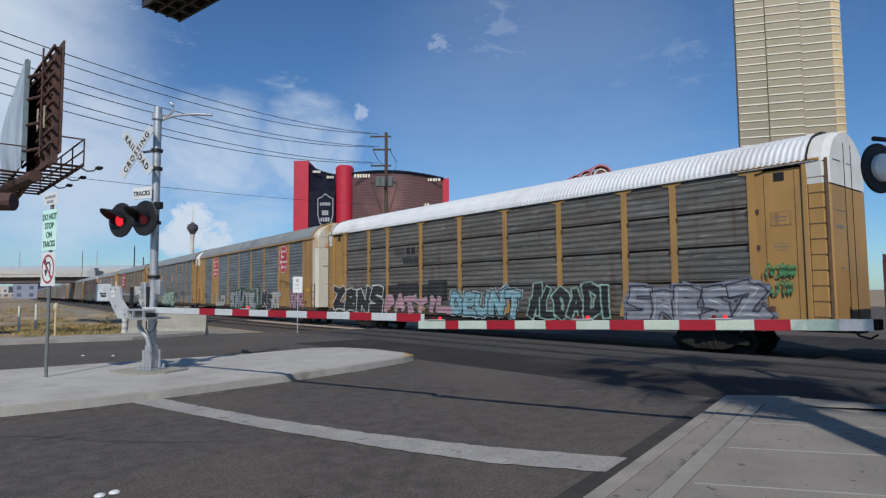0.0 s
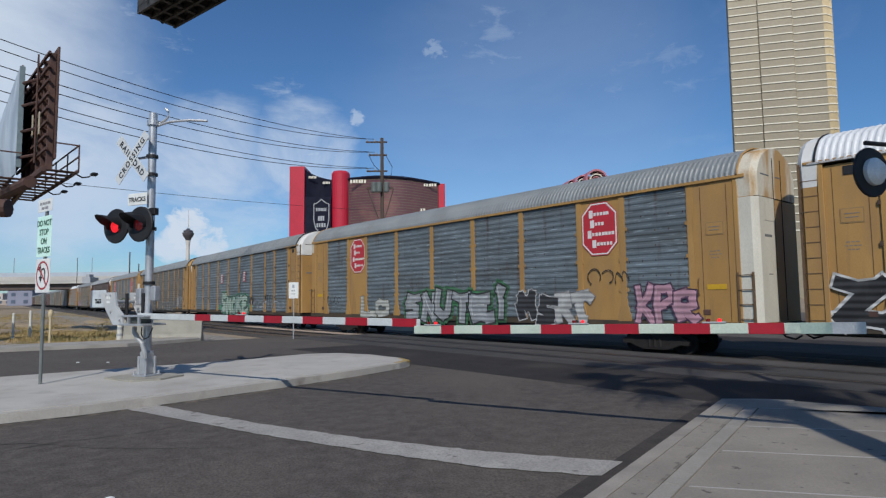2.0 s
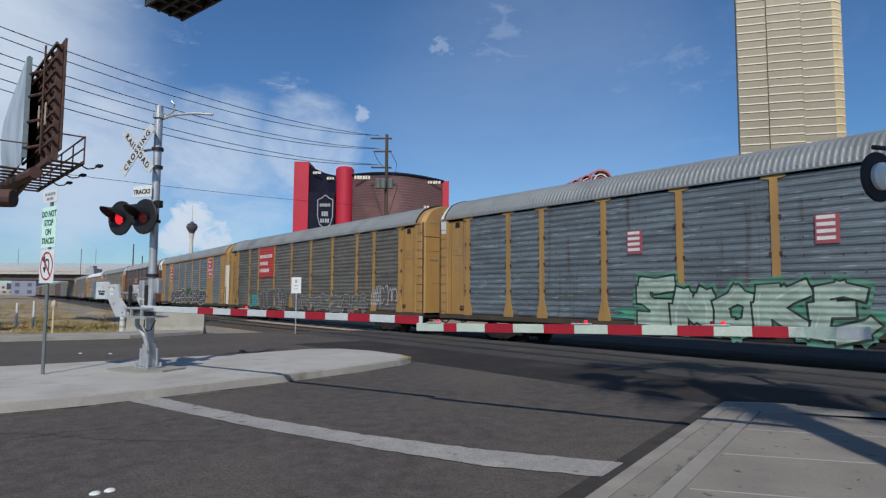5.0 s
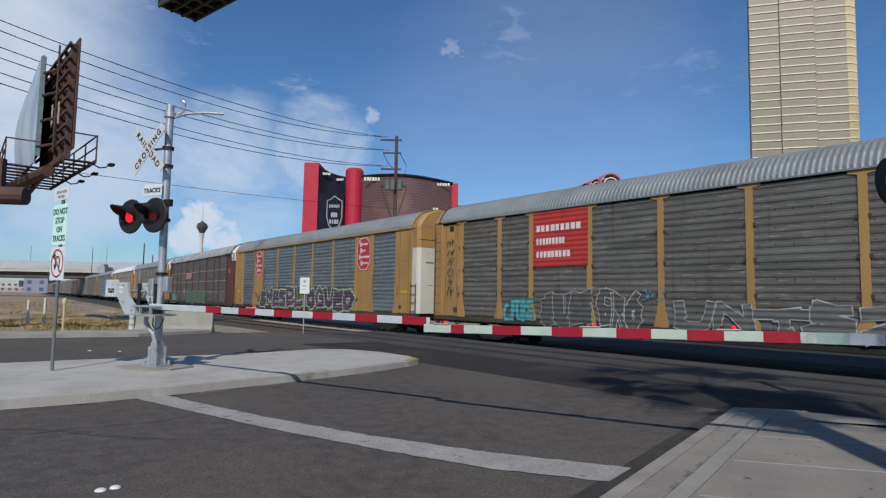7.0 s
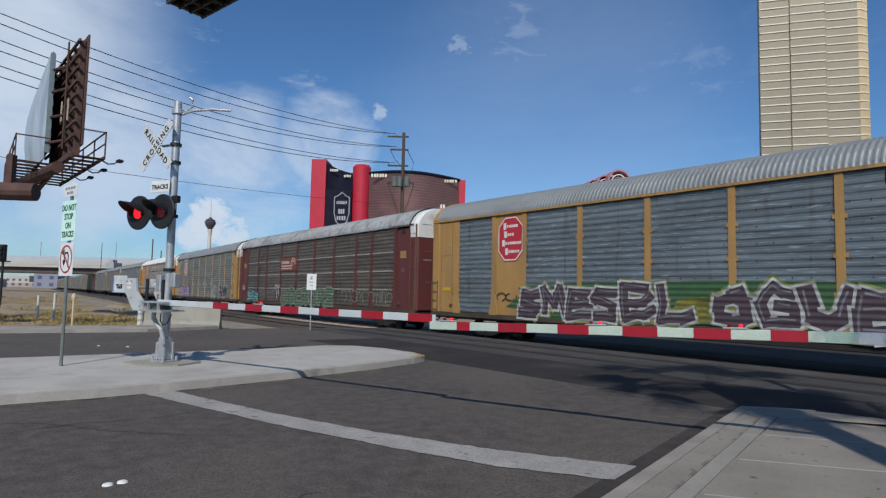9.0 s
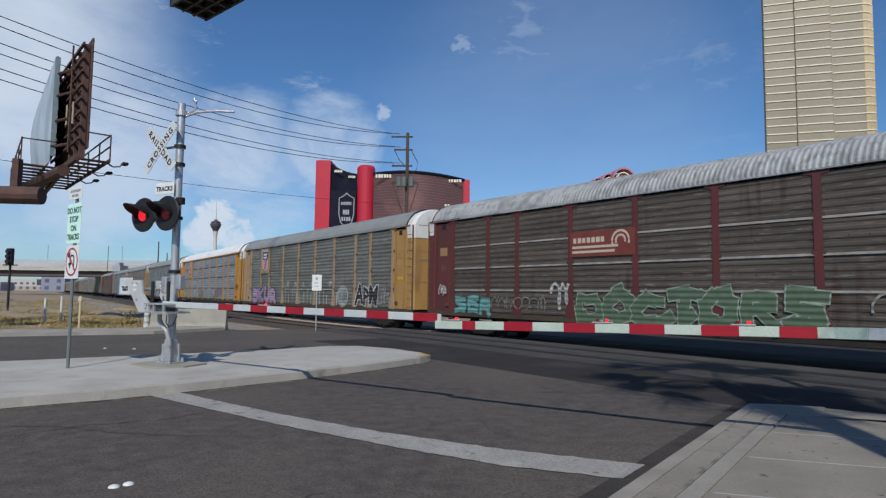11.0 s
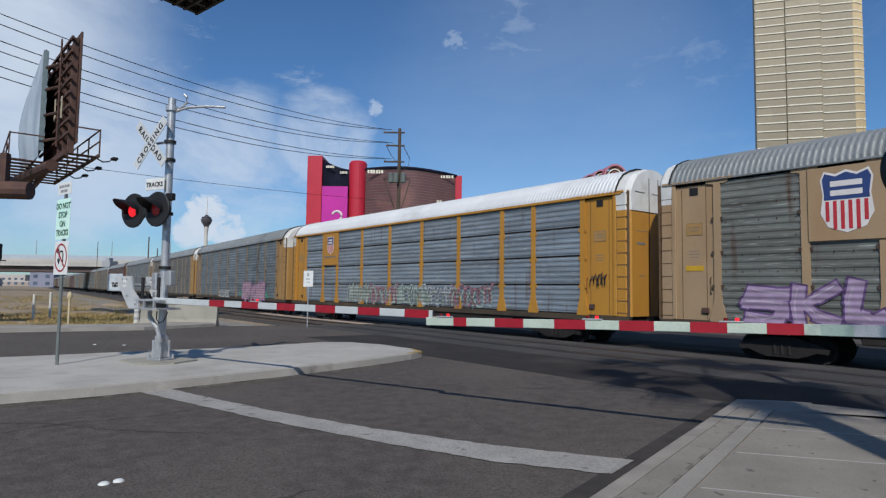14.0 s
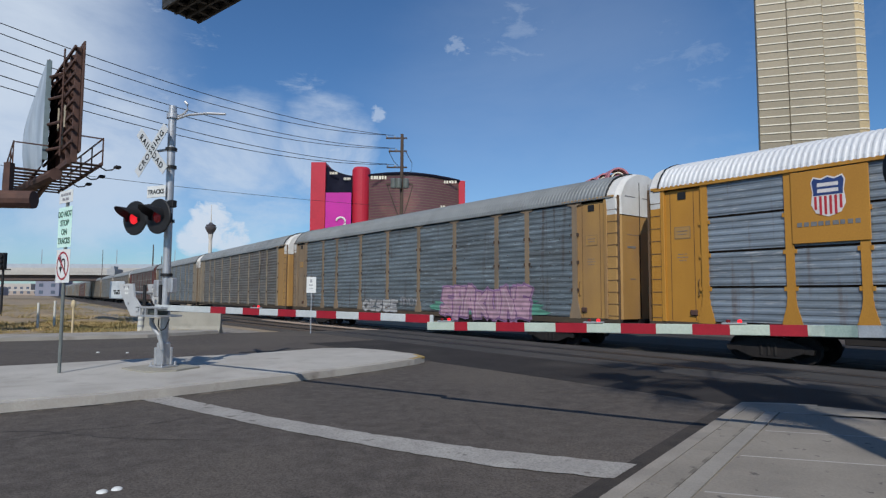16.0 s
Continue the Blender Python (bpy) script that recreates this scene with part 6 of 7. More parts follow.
part("floor_plate", slab([(0, 0), tuple((e1 * 1.0).xy), tuple((e1 * 1.0 + e2 * 4.5).xy), tuple((e2 * 4.5).xy)], 0.12, 0.2), DARKSTEEL, op)
for k in range(9):
    a = e2 * (0.5 * k)
    part("joist", slab([tuple(a.xy), tuple((a + e1 * 1.0).xy), tuple((a + e1 * 1.0 + e2 * 0.1).xy), tuple((a + e2 * 0.1).xy)], 0.0, 0.13), DARKSTEEL, op)
for q in (0.0, 0.33, 0.62, 0.94):
    a = e1 * q
    part("edge_beam", slab([tuple(a.xy), tuple((a + e1 * 0.06).xy), tuple((a + e1 * 0.06 + e2 * 4.5).xy), tuple((a + e2 * 4.5).xy)], -0.03, 0.15), DARKSTEEL, op)
reach = e1 * 8.0
part("support_beam", add_path(bmesh.new(), [tuple(e2 * 2.0 + Vector((0, 0, 0.3))), tuple(e2 * 2.0 + reach + Vector((0, 0, 0.3)))], 0.022), DARKSTEEL, op)
part("column", tube(tuple(e2 * 2.0 + reach + Vector((0, 0, -8.6))), tuple(e2 * 2.0 + reach + Vector((0, 0, 0.4))), 0.22), DARKSTEEL, op)
part("sign_board", slab([tuple((e1 * 0.9).xy), tuple((e1 * 1.0).xy), tuple((e1 * 1.0 + e2 * 4.5).xy), tuple((e1 * 0.9 + e2 * 4.5).xy)], 0.2, 3.6), DARKSTEEL, op)


# ---- golden tower ----
def tower_mat(name, c1, c2, rough, metal):
    return mat(name, c1, c2, 0.06, rough, metal, bump=0.02, grain=1.5, stretch=(1, 1, 1))


GOLD = tower_mat("gold_tinted_glass", (0.29, 0.25, 0.178), (0.25, 0.217, 0.155), 0.5, 0.15)
GOLD_B = tower_mat("gold_panel_bright", (0.5, 0.39, 0.22), (0.42, 0.33, 0.19), 0.45, 0.2)
BAND = mat("cream_floor_band", (0.78, 0.73, 0.6), (0.7, 0.66, 0.55), 0.4, 0.6, bump=0)
MULL = mat("dark_gold_mullion", (0.2, 0.16, 0.1), (0.16, 0.13, 0.085), 0.5, 0.5, bump=0)
tower = thing("gold_tower", "tall golden glass hotel tower with cream floor bands", "tower", pose(136.4, 234.4, -0.1, 0, 0, -16))
FLOOR, TOP = 3.27, 190.0
bays = ((-18.5, -7.7, 0.0), (-7.7, 4.6, -0.5), (4.6, 15.6, -0.2), (15.6, 17.4, 1.0), (17.4, 18.9, 2.6), (18.9, 20.2, 4.4))
for k, (x0, x1, y) in enumerate(bays):
    bay = part("facade_bay", box((x0, y, 0), (x1, y + 3.0 + 3 * max(0, k - 2), TOP)), GOLD if k < 3 else GOLD_B, tower)
    n = int(TOP / FLOOR)
    shared = None
    for f in range(8, n):
        z = f * FLOOR + (0.1, 0.05, -0.4, 0.0, 0.3, 0.6)[k]
        if shared is None:
            fb = box((x0 + 0.2, y - 0.3, -0.22), (x1 - 0.2, y + 0.1, 0.22))
            shared = bpy.data.meshes.new("floor_band")
            fb.to_mesh(shared)
            fb.free()
            shared.materials.append(BAND)
        obj_mesh("floor_band", shared, None, bay, m=pose(0, 0, z))
    for x in (x0 + 0.08, x1 - 0.08):
        part("edge_fin", box((x - 0.06, y - 0.08, 0), (x + 0.06, y, TOP)), GOLD_B if k > 1 else MULL, bay)
part("core", box((-6, 6, 0), (15, 34, TOP)), GOLD, tower)

# ---- red resort building with its curved front and picture screens ----
RESORT_RED = mat("crimson_cladding", (0.5, 0.02, 0.045), (0.44, 0.018, 0.04), 0.05, 0.5, bump=0, grain=0.8)
SCREEN_NAVY = mat("navy_screen", (0.016, 0.017, 0.034), (0.011, 0.012, 0.024), 0.1, 0.75, bump=0, grain=1, spec=0.1)
# dirt input used for broad warmer patches across the glass
GLASS_MAUVE = mat("mauve_tinted_glass", (0.19, 0.085, 0.09), (0.14, 0.06, 0.07), 0.03, 0.35, 0.3, bump=0, grain=0.6, dirt=(0.34, 0.15, 0.12), dirt_scale=0.02, dirt_at=(0.52, 0.7))
resort = thing("resort_building", "tall crimson resort hotel with dark screen and curved mauve front", "hotel", pose(0, 0, 0))
part("red_fin", box((-219, 888, 0), (-197, 930, 197.5), 0.4), RESORT_RED, resort, "crimson clad end tower")
part("red_fin", lathe([(13.6, 0), (13.6, 188), (11, 191.5), (0.5, 191.5)], 24), RESORT_RED, resort, "crimson clad round tower", pose(-146, 902, 0))
sb = bmesh.new()
n = 12
va = [[sb.verts.new((-197 + 39 * k / n, 893 + 9 * math.sin(math.pi * k / n), z)) for k in range(n + 1)] for z in (0.0, 1.0)]
for k in range(n + 1):
    va[1][k].co.z = 194 - 16 * (k / n) ** 0.7
for k in range(n):
    sb.faces.new((va[0][k], va[0][k + 1], va[1][k + 1], va[1][k]))
scr = part("screen_wall", sb, SCREEN_NAVY, resort, "dark navy screen wall between the red towers")
# the LED screen's picture, built as a two-sided board that turns to change it
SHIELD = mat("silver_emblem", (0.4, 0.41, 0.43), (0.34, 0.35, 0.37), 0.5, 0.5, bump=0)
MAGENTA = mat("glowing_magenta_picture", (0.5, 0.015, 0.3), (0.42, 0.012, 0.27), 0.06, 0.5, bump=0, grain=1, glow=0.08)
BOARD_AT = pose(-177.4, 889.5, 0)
board_p = part("picture_board", box((-19, -0.8, 20), (19, 0.8, 152)), SCREEN_NAVY, resort, "LED screen picture of a silver shield on navy, built as a board", BOARD_AT)
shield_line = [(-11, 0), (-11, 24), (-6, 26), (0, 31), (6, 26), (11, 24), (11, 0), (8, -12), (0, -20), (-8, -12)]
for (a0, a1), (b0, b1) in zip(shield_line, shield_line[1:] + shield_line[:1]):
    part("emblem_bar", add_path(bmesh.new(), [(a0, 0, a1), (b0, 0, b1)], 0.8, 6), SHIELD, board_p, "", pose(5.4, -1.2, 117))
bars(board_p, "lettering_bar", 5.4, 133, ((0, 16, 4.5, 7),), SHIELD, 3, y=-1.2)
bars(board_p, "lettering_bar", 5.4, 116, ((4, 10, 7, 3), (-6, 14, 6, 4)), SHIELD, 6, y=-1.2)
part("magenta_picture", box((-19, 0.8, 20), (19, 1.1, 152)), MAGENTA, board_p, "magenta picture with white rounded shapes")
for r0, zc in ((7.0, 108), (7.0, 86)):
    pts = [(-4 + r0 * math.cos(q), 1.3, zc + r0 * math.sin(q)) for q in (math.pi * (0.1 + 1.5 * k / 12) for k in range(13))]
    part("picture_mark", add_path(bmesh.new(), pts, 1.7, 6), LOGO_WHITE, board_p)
bars(scr, "lettering_bar", -186, 182, ((0, 12, 3.5, 5),), BAND, 3, y=893)
bars(scr, "lettering_bar", -166, 174, ((0, 11, 3.5, 5),), BAND, 4, y=895)
fb = bmesh.new()
n = 26
cols = []
for k in range(n + 1):
    q = k / n
    x = -133 + 134 * q
    y = 892 - 26 * math.sin(math.pi * q)
    top = 178.5 - 1.5 * q - 7 * q * q
    cols.append((x, y, top))
levels = 44
grid_v = [[fb.verts.new((x, y, top * j / levels)) for j in range(levels + 1)] for x, y, top in cols]
for a, b in zip(grid_v, grid_v[1:]):
    for j in range(levels):
        fb.faces.new((a[j], b[j], b[j + 1], a[j + 1]))
front = part("curved_front", fb, GLASS_MAUVE, resort, "curved mauve glass front")
lines = bmesh.new()
for j in range(16, levels + 1):
    for (x0, y0, t0), (x1, y1, t1) in zip(cols, cols[1:]):
        z0, z1 = t0 * j / levels, t1 * j / levels
        vs = [lines.verts.new(v) for v in ((x0, y0 - 0.4, z0 - 0.35), (x1, y1 - 0.4, z1 - 0.35), (x1, y1 - 0.4, z1 + 0.35), (x0, y0 - 0.4, z0 + 0.35))]
        lines.faces.new(vs)
ln = part("floor_line", lines, MULL, front)
tagged(ln, kind="stuff")
part("roof_band", add_path(bmesh.new(), [(x, y - 1, t - 0.5) for x, y, t in cols], 2.2, 6), SCREEN_NAVY, resort, "dark roof edge band")
bars(front, "roof_lettering", -108, 172, ((0, 40, 5.0, 10),), BAND, 8, y=876)
bars(front, "roof_lettering", -14, 166, ((0, 24, 4.0, 6),), BAND, 9, y=879)
bars(front, "wall_lettering", -28, 128, ((0, 18, 6.0, 5),), BAND, 10, y=876)
part("red_edge", box((0, 890, 0), (9.5, 925, 170), 0.3), RESORT_RED, resort, "crimson end strip")
part("body", box((-196, 908, 0), (1, 950, 164)), RESORT_RED, resort)

# ---- observation tower far off ----
sk = thing("observation_tower", "slender white observation tower with a dark pod and spire", "tower", pose(-943, 2288, 0))
# pale tone with the distance haze already in the colour
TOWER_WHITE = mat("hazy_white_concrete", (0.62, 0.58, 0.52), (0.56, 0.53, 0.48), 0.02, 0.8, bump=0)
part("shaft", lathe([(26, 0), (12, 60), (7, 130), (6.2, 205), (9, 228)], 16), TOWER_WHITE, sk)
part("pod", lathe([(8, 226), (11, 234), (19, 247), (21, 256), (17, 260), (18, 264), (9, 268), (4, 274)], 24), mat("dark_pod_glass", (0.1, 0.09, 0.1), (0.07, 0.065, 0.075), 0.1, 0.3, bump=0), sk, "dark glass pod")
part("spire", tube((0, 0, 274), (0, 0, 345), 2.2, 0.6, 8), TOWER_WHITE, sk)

# ---- pink arched roofs behind the train ----
pav = thing("arched_pavilion", "pink arched roof tubes of a pavilion behind the train", "pavilion", pose(45.0, 178.5, 0, 0, 0, 8))
PINK = mat("pink_shell", (0.5, 0.2, 0.24), (0.42, 0.17, 0.21), 0.5, 0.5, bump=0)
for x, z, r, y in ((2.2, 35.9, 3.5, 0.0), (-1.2, 35.2, 2.8, 2.0), (-3.9, 34.9, 2.0, 4.0)):
    for rr, mt, dy in ((r, PINK, 0.0), (r * 0.62, BAND, 0.3), (r * 0.4, PINK, 0.6)):
        ab = bmesh.new()
        n = 22
        prof = [(rr, 0), (rr, 6), (rr * 0.86, 6), (rr * 0.86, 0)]
        ringv = [[ab.verts.new((q * math.cos(math.pi * k / n), yy, q * math.sin(math.pi * k / n))) for q, yy in prof] for k in range(n + 1)]
        for a, b in zip(ringv, ringv[1:]):
            for j in range(4):
                ab.faces.new((a[j], b[j], b[(j + 1) % 4], a[(j + 1) % 4]))
        part("arch", ab, mt, pav, "", pose(x, y + dy, z))
part("block", box((-7, 3, 0), (7, 14, 34.9)), BAND, pav)

# ---- road bridge and far skyline ----
BRIDGE = mat("bridge_concrete", (0.5, 0.48, 0.44), (0.44, 0.42, 0.39), 0.2, 0.9, bump=0.1, grain=3)
br = thing("road_bridge", "pale concrete road bridge over the railway", "bridge", pose(-110, 172, 0, 0, 0, 1.5))
# the girder's dark colour holds the shade under the deck
part("girder", box((-150, 0, 5.3), (75, 12, 6.9)), mat("shaded_girder", (0.12, 0.09, 0.08), (0.09, 0.07, 0.065), 0.3, 0.8), br, "girder coloured dark as the shaded underside")
part("deck", box((-150, -1.2, 6.9), (75, 13, 7.7)), BRIDGE, br)
part("parapet", box((-150, -1.3, 7.7), (75, -1.0, 8.9)), BRIDGE, br)
for x in (-80, -36, 8, 52):
    part("pier", box((x - 1, 2, -0.2), (x + 1, 10, 5.3), 0.1), BRIDGE, br)
for x in (-12, 10, 27):
    part("lamp_post", tube((x, 4, 7.7), (x, 4, 14.5), 0.12, 0.08, 8), GALV, br)
part("fence", box((-150, -1.2, 8.9), (75, -1.15, 10.0)), mat("bridge_fence", (0.45, 0.5, 0.55), (0.4, 0.44, 0.5), 0.8, 0.6, bump=0), br)
sg = thing("signal_box", "small white equipment hut beside the track", "hut", pose(-92, 163, 0))
part("hut", box((-2, -2, 6.5), (0.2, 2, 8.2), 0.05), ALU, sg)
part("roof_box", box((-1.6, -1, 8.2), (-0.6, 1, 9.0), 0.05), ALU, sg)
part("mount", box((-1, -1, -0.2), (1, 1, 6.5)), BRIDGE, sg)


def far_block(x, y, w, d, h, c, label):
    b = thing("far_building", label, "building", pose(x, y, -0.1), group="far skyline")
    m = mat("far_wall_%d" % int(1000 * c[0] + 10 * c[2] * 10), c, tuple(v * 0.85 for v in c), 0.05, 0.9, bump=0)
    part("wall", box((-w / 2, 0, 0), (w / 2, d, h), 0.1), m, b)
    part("roof", box((-w / 2 + 0.5, 0.5, h), (w / 2 - 0.5, d - 0.5, h + 0.8)), BRIDGE, b)
    win = mat("far_glass", (0.1, 0.13, 0.18), (0.08, 0.1, 0.14), 0.2, 0.3, bump=0)
    for k in range(max(2, int(w / 6))):
        for f in range(max(1, int(h / 5))):
            xx = -w / 2 + (k + 0.5) * w / max(2, int(w / 6))
            part("window", box((xx - 1.4, -0.1, 1.4 + 4.6 * f), (xx + 1.4, 0.05, 3.6 + 4.6 * f)), win, b)
    return b


rng = random.Random(8)
for k in range(22):
    px = -120 + 18 * k
    dist = rng.uniform(420, 900)
    x = (px - 784) / 1080 * dist
    h = rng.uniform(0.006, 0.02) * dist
    c = rng.choice(((0.5, 0.46, 0.42), (0.35, 0.33, 0.38), (0.55, 0.5, 0.45), (0.36, 0.36, 0.4), (0.42, 0.35, 0.3)))
    far_block(x, dist, rng.uniform(14, 40), 14, h, c, rng.choice(("hazy low warehouse on the skyline", "hazy beige building on the skyline", "distant flat-roofed block on the skyline")))
far_block(-270, 395, 16, 14, 15, (0.26, 0.27, 0.34), "dull blue office block beyond the bridge")
# distant hills
hb = bmesh.new()
n = 90
low_r, top_r = [], []
for k in range(n + 1):
    x = -2500 + 5000 * k / n
    h = 34 + 26 * noise.noise((k * 0.13, 2.0, 0)) + 10 * noise.noise((k * 0.5, 5.0, 0))
    low_r.append(hb.verts.new((x, 3900, -2)))
    top_r.append(hb.verts.new((x, 4050, max(6, h))))
for k in range(n):
    hb.faces.new((low_r[k], low_r[k + 1], top_r[k + 1], top_r[k]))
# distance haze is mixed into this blue-grey
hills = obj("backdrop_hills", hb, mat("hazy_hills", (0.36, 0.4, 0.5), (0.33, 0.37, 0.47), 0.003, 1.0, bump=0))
tagged(hills, "low hazy blue hills on the horizon", "hills", kind="structure")

# poles and a traffic signal beyond
for x, y, h, r in ((-60.8, 120, 11.3, 0.16), (-59.0, 120, 9.0, 0.14), (-94.7, 160, 13.2, 0.1)):
    q = thing("street_pole", "thin dark steel pole beyond the train", "pole", pose(x, y, 0), group="far poles")
    part("pole", tube((0, 0, -0.1), (0, 0, h), r, r * 0.7, 8), WOOD, q)
    part("cap", tube((0, 0, h), (0, 0, h + 0.12), r * 0.75, r * 0.3, 8), WOOD, q)
ts = thing("traffic_signal", "black three-lamp traffic signal on a dark pole", "traffic light", pose(-33.45, 44.2, -0.1))
part("pole", tube((0, 0, 0), (0, 0, 4.6), 0.09, 0.08, 10), BLACK, ts)
hd = part("housing", box((-0.2, -0.25, 3.5), (0.2, 0.1, 4.7), 0.03), BLACK, ts)
for k in range(3):
    part("visor", tube((0, -0.26, 3.7 + 0.38 * k), (0, -0.42, 3.69 + 0.38 * k), 0.15, sides=14), BLACK, hd)
part("bracket", box((-0.55, -0.05, 3.42), (0.55, 0.05, 3.5)), BLACK, ts)

# ---- emblems and graffiti on the cars ----
Y0 = -(SIDE + 0.012)
GREYINK = mat("stencil_grey", (0.2, 0.2, 0.2), (0.15, 0.15, 0.15), 6, 0.7, bump=0)
DARKINK = mat("stencil_black", (0.03, 0.03, 0.032), (0.02, 0.02, 0.022), 6, 0.7, bump=0)
SIGNYEL = mat("yellow_notice", (0.6, 0.36, 0.02), (0.52, 0.31, 0.02), 6, 0.6, bump=0)


def emblem_octagon(car, x, z, w, h):
    e = part("emblem", extruded(octagon(w, h, w * 0.27), 0.008), LOGO_RED, car, "red octagon emblem edged in white", pose(x, -(SIDE + 0.0), z))
    edge = bmesh.new()
    outer, inner = octagon(w * 0.97, h * 0.97, w * 0.26), octagon(w * 0.9, h * 0.92, w * 0.245)
    vo = [edge.verts.new((a, -0.012, b)) for a, b in outer]
    vi = [edge.verts.new((a, -0.012, b)) for a, b in inner]
    for k in range(8):
        edge.faces.new((vo[k], vo[(k + 1) % 8], vi[(k + 1) % 8], vi[k]))
    part("emblem_edge", edge, LOGO_WHITE, e)
    for k, (dz, cells, sx) in enumerate(((0.56, 5, 0.02), (0.2, 3, 0.05), (-0.17, 7, -0.03), (-0.53, 5, 0.1))):
        sx *= w
        part("initial_bar", box((-w * 0.3 + sx, -0.014, dz - 0.15), (-w * 0.19 + sx, -0.01, dz + 0.13)), LOGO_WHITE, e)
        bars(e, "lettering_bar", -w * 0.165 + sx + cells * 0.045 * w, dz - 0.02, ((0, cells * 0.09 * w, 0.115, cells),), LOGO_WHITE, 80 + k, y=-0.014)
    return e


def emblem_shield(car, x, z, w, h, panel=True, body=YEL):
    if panel:
        part("emblem_panel", box((-0.95, -0.05, -1.0), (0.95, 0.0, 1.0), 0.01), body, car, "flat painted emblem panel", pose(x, -(SIDE - 0.0), 4.16))
    line = [(-0.5, 0.36), (-0.42, 0.5), (-0.2, 0.44), (0, 0.5), (0.2, 0.44), (0.42, 0.5), (0.5, 0.36), (0.45, 0.1), (0.5, -0.2), (0.36, -0.42), (0, -0.52), (-0.36, -0.42), (-0.5, -0.2), (-0.45, 0.1)]
    e = part("emblem", extruded([(a * w, b * h) for a, b in line], 0.006), LOGO_WHITE, car, "striped shield emblem in blue, white and red", pose(x, -(SIDE + 0.055), z))
    top = [(-0.46, 0.36), (-0.4, 0.46), (-0.2, 0.4), (0, 0.46), (0.2, 0.4), (0.4, 0.46), (0.46, 0.36), (0.42, 0.1), (0.43, 0.02), (-0.43, 0.02), (-0.42, 0.1)]
    part("shield_top", extruded([(a * w, b * h) for a, b in top], 0.006), LOGO_BLUE, e, "", pose(0, -0.006, 0))
    for dz in (0.28, 0.13):
        part("lettering_bar", box((-0.3 * w, -0.016, dz * h - 0.045 * h), (0.3 * w, -0.0125, dz * h + 0.045 * h)), LOGO_WHITE, e)
    for k in range(6):
        a = -0.4 + 0.145 * k
        low = -0.46 if abs(a + 0.036) < 0.28 else -0.33
        part("shield_stripe", box((a * w, -0.012, low * h), ((a + 0.072) * w, -0.006, 0.0)), LOGO_RED, e)
    return e


def notices(car, seed):
    """Small stencils and notices on the blank bays at the ends."""
    rnd = random.Random(seed)
    face = SIDE + 0.001 if car in (car_b, car_e) else SIDE - 0.05
    for e in (-1, 1):
        x = e * 12.42
        fr = part("stencil_box", box((-0.28, -0.012, -0.2), (0.28, 0.0, 0.2)), mat("stencil_panel", (0.3, 0.2, 0.09), (0.26, 0.17, 0.08), 4, 0.7), car, "", pose(x, -face, 3.75))
        part("stencil_fill", box((-0.25, -0.016, -0.17), (0.25, -0.01, 0.17)), YEL, fr)
        for k, (z, w, h) in enumerate(((3.8, 0.36, 0.02), (3.7, 0.3, 0.02))):
            part("lettering_bar", box((-w / 2, -0.022, -h / 2), (w / 2, -0.008, h / 2)), GREYINK, car, "", pose(x, -face, z))
        if car in (car_b, car_e, car_g):
            part("notice", box((-0.3, -0.014, -0.08), (0.3, 0.0, 0.08)), SIGNYEL, car, "small yellow notice", pose(x, -face, 1.95 if car is not car_g else 2.5))
        # rusty brake gear at the foot of the bay
        part("brake_box", box((-0.12, -0.05, -0.1), (0.12, 0.02, 0.08), 0.02), RUST, car, "", pose(x - e * 0.35, -(SIDE - 0.03), 1.18))
        part("door_slot", box((-0.14, -0.02, -0.12), (0.14, 0.0, 0.12)), BLACK, car, "", pose(x, -(SIDE - 0.05), EAVE - 0.32))
    # bay seams as strips in a painted shadow tone, a grab rail and dark stencils
    for e in (-1, 1):
        for dx in (-0.42, 0.4):
            part("bay_seam", box((-0.008, -0.006, DECK + 0.05), (0.008, 0.0, EAVE - 0.2)), mat("seam_shadow_paint", (0.12, 0.07, 0.03), (0.09, 0.05, 0.025), 4, 0.8), car, "", pose(e * 12.42 + dx, -face, 0))
        part("grab_rail", add_path(bmesh.new(), [(0, 0, 0), (0, -0.06, 0.02), (0, -0.06, 0.5), (0, 0, 0.52)], 0.014, 6), LADDER, car, "", pose(e * 12.42 - 0.55 * e, -face, 1.7))
        bars(car, "stencil", e * 12.42, 2.95, ((0.1, 0.34, 0.025, 3), (0.0, 0.4, 0.025, 4), (-0.1, 0.28, 0.025, 3)), GREYINK, seed + e, y=-face - 0.004)
    # front end face: seam, vents and stencils
    xf = HALF + 0.004
    for y in (-0.28, 0.3):
        part("door_seam", box((-0.004, y - 0.014, DECK + 0.05), (0.008, y + 0.014, PEAK - 0.4)), UNDER, car, "", pose(xf, 0, 0))
    for y, z, w, h in ((-0.85, 5.3, 0.6, 0.03), (0.1, 5.3, 0.4, 0.03), (-0.8, 3.45, 0.5, 0.08), (-0.75, 2.3, 0.3, 0.03), (-0.7, 3.9, 0.7, 0.015)):
        part("end_stencil", box((-0.004, y - w / 2, z - h / 2), (0.006, y + w / 2, z + h / 2)), GREYINK, car, "", pose(xf, 0, 0))


CARS = (car_a, car_b, car_c, car_d, car_e, car_f, car_g, car_h, car_i)
for k, c in enumerate(CARS):
    notices(c, 40 + k)

WHITE_P, BLACK_P, PINK_P, AQUA_P = (0.72, 0.72, 0.7), (0.02, 0.02, 0.022), (0.62, 0.34, 0.42), (0.28, 0.52, 0.6)
SILVER_P, MINT_P = (0.33, 0.35, 0.4), (0.38, 0.58, 0.48)

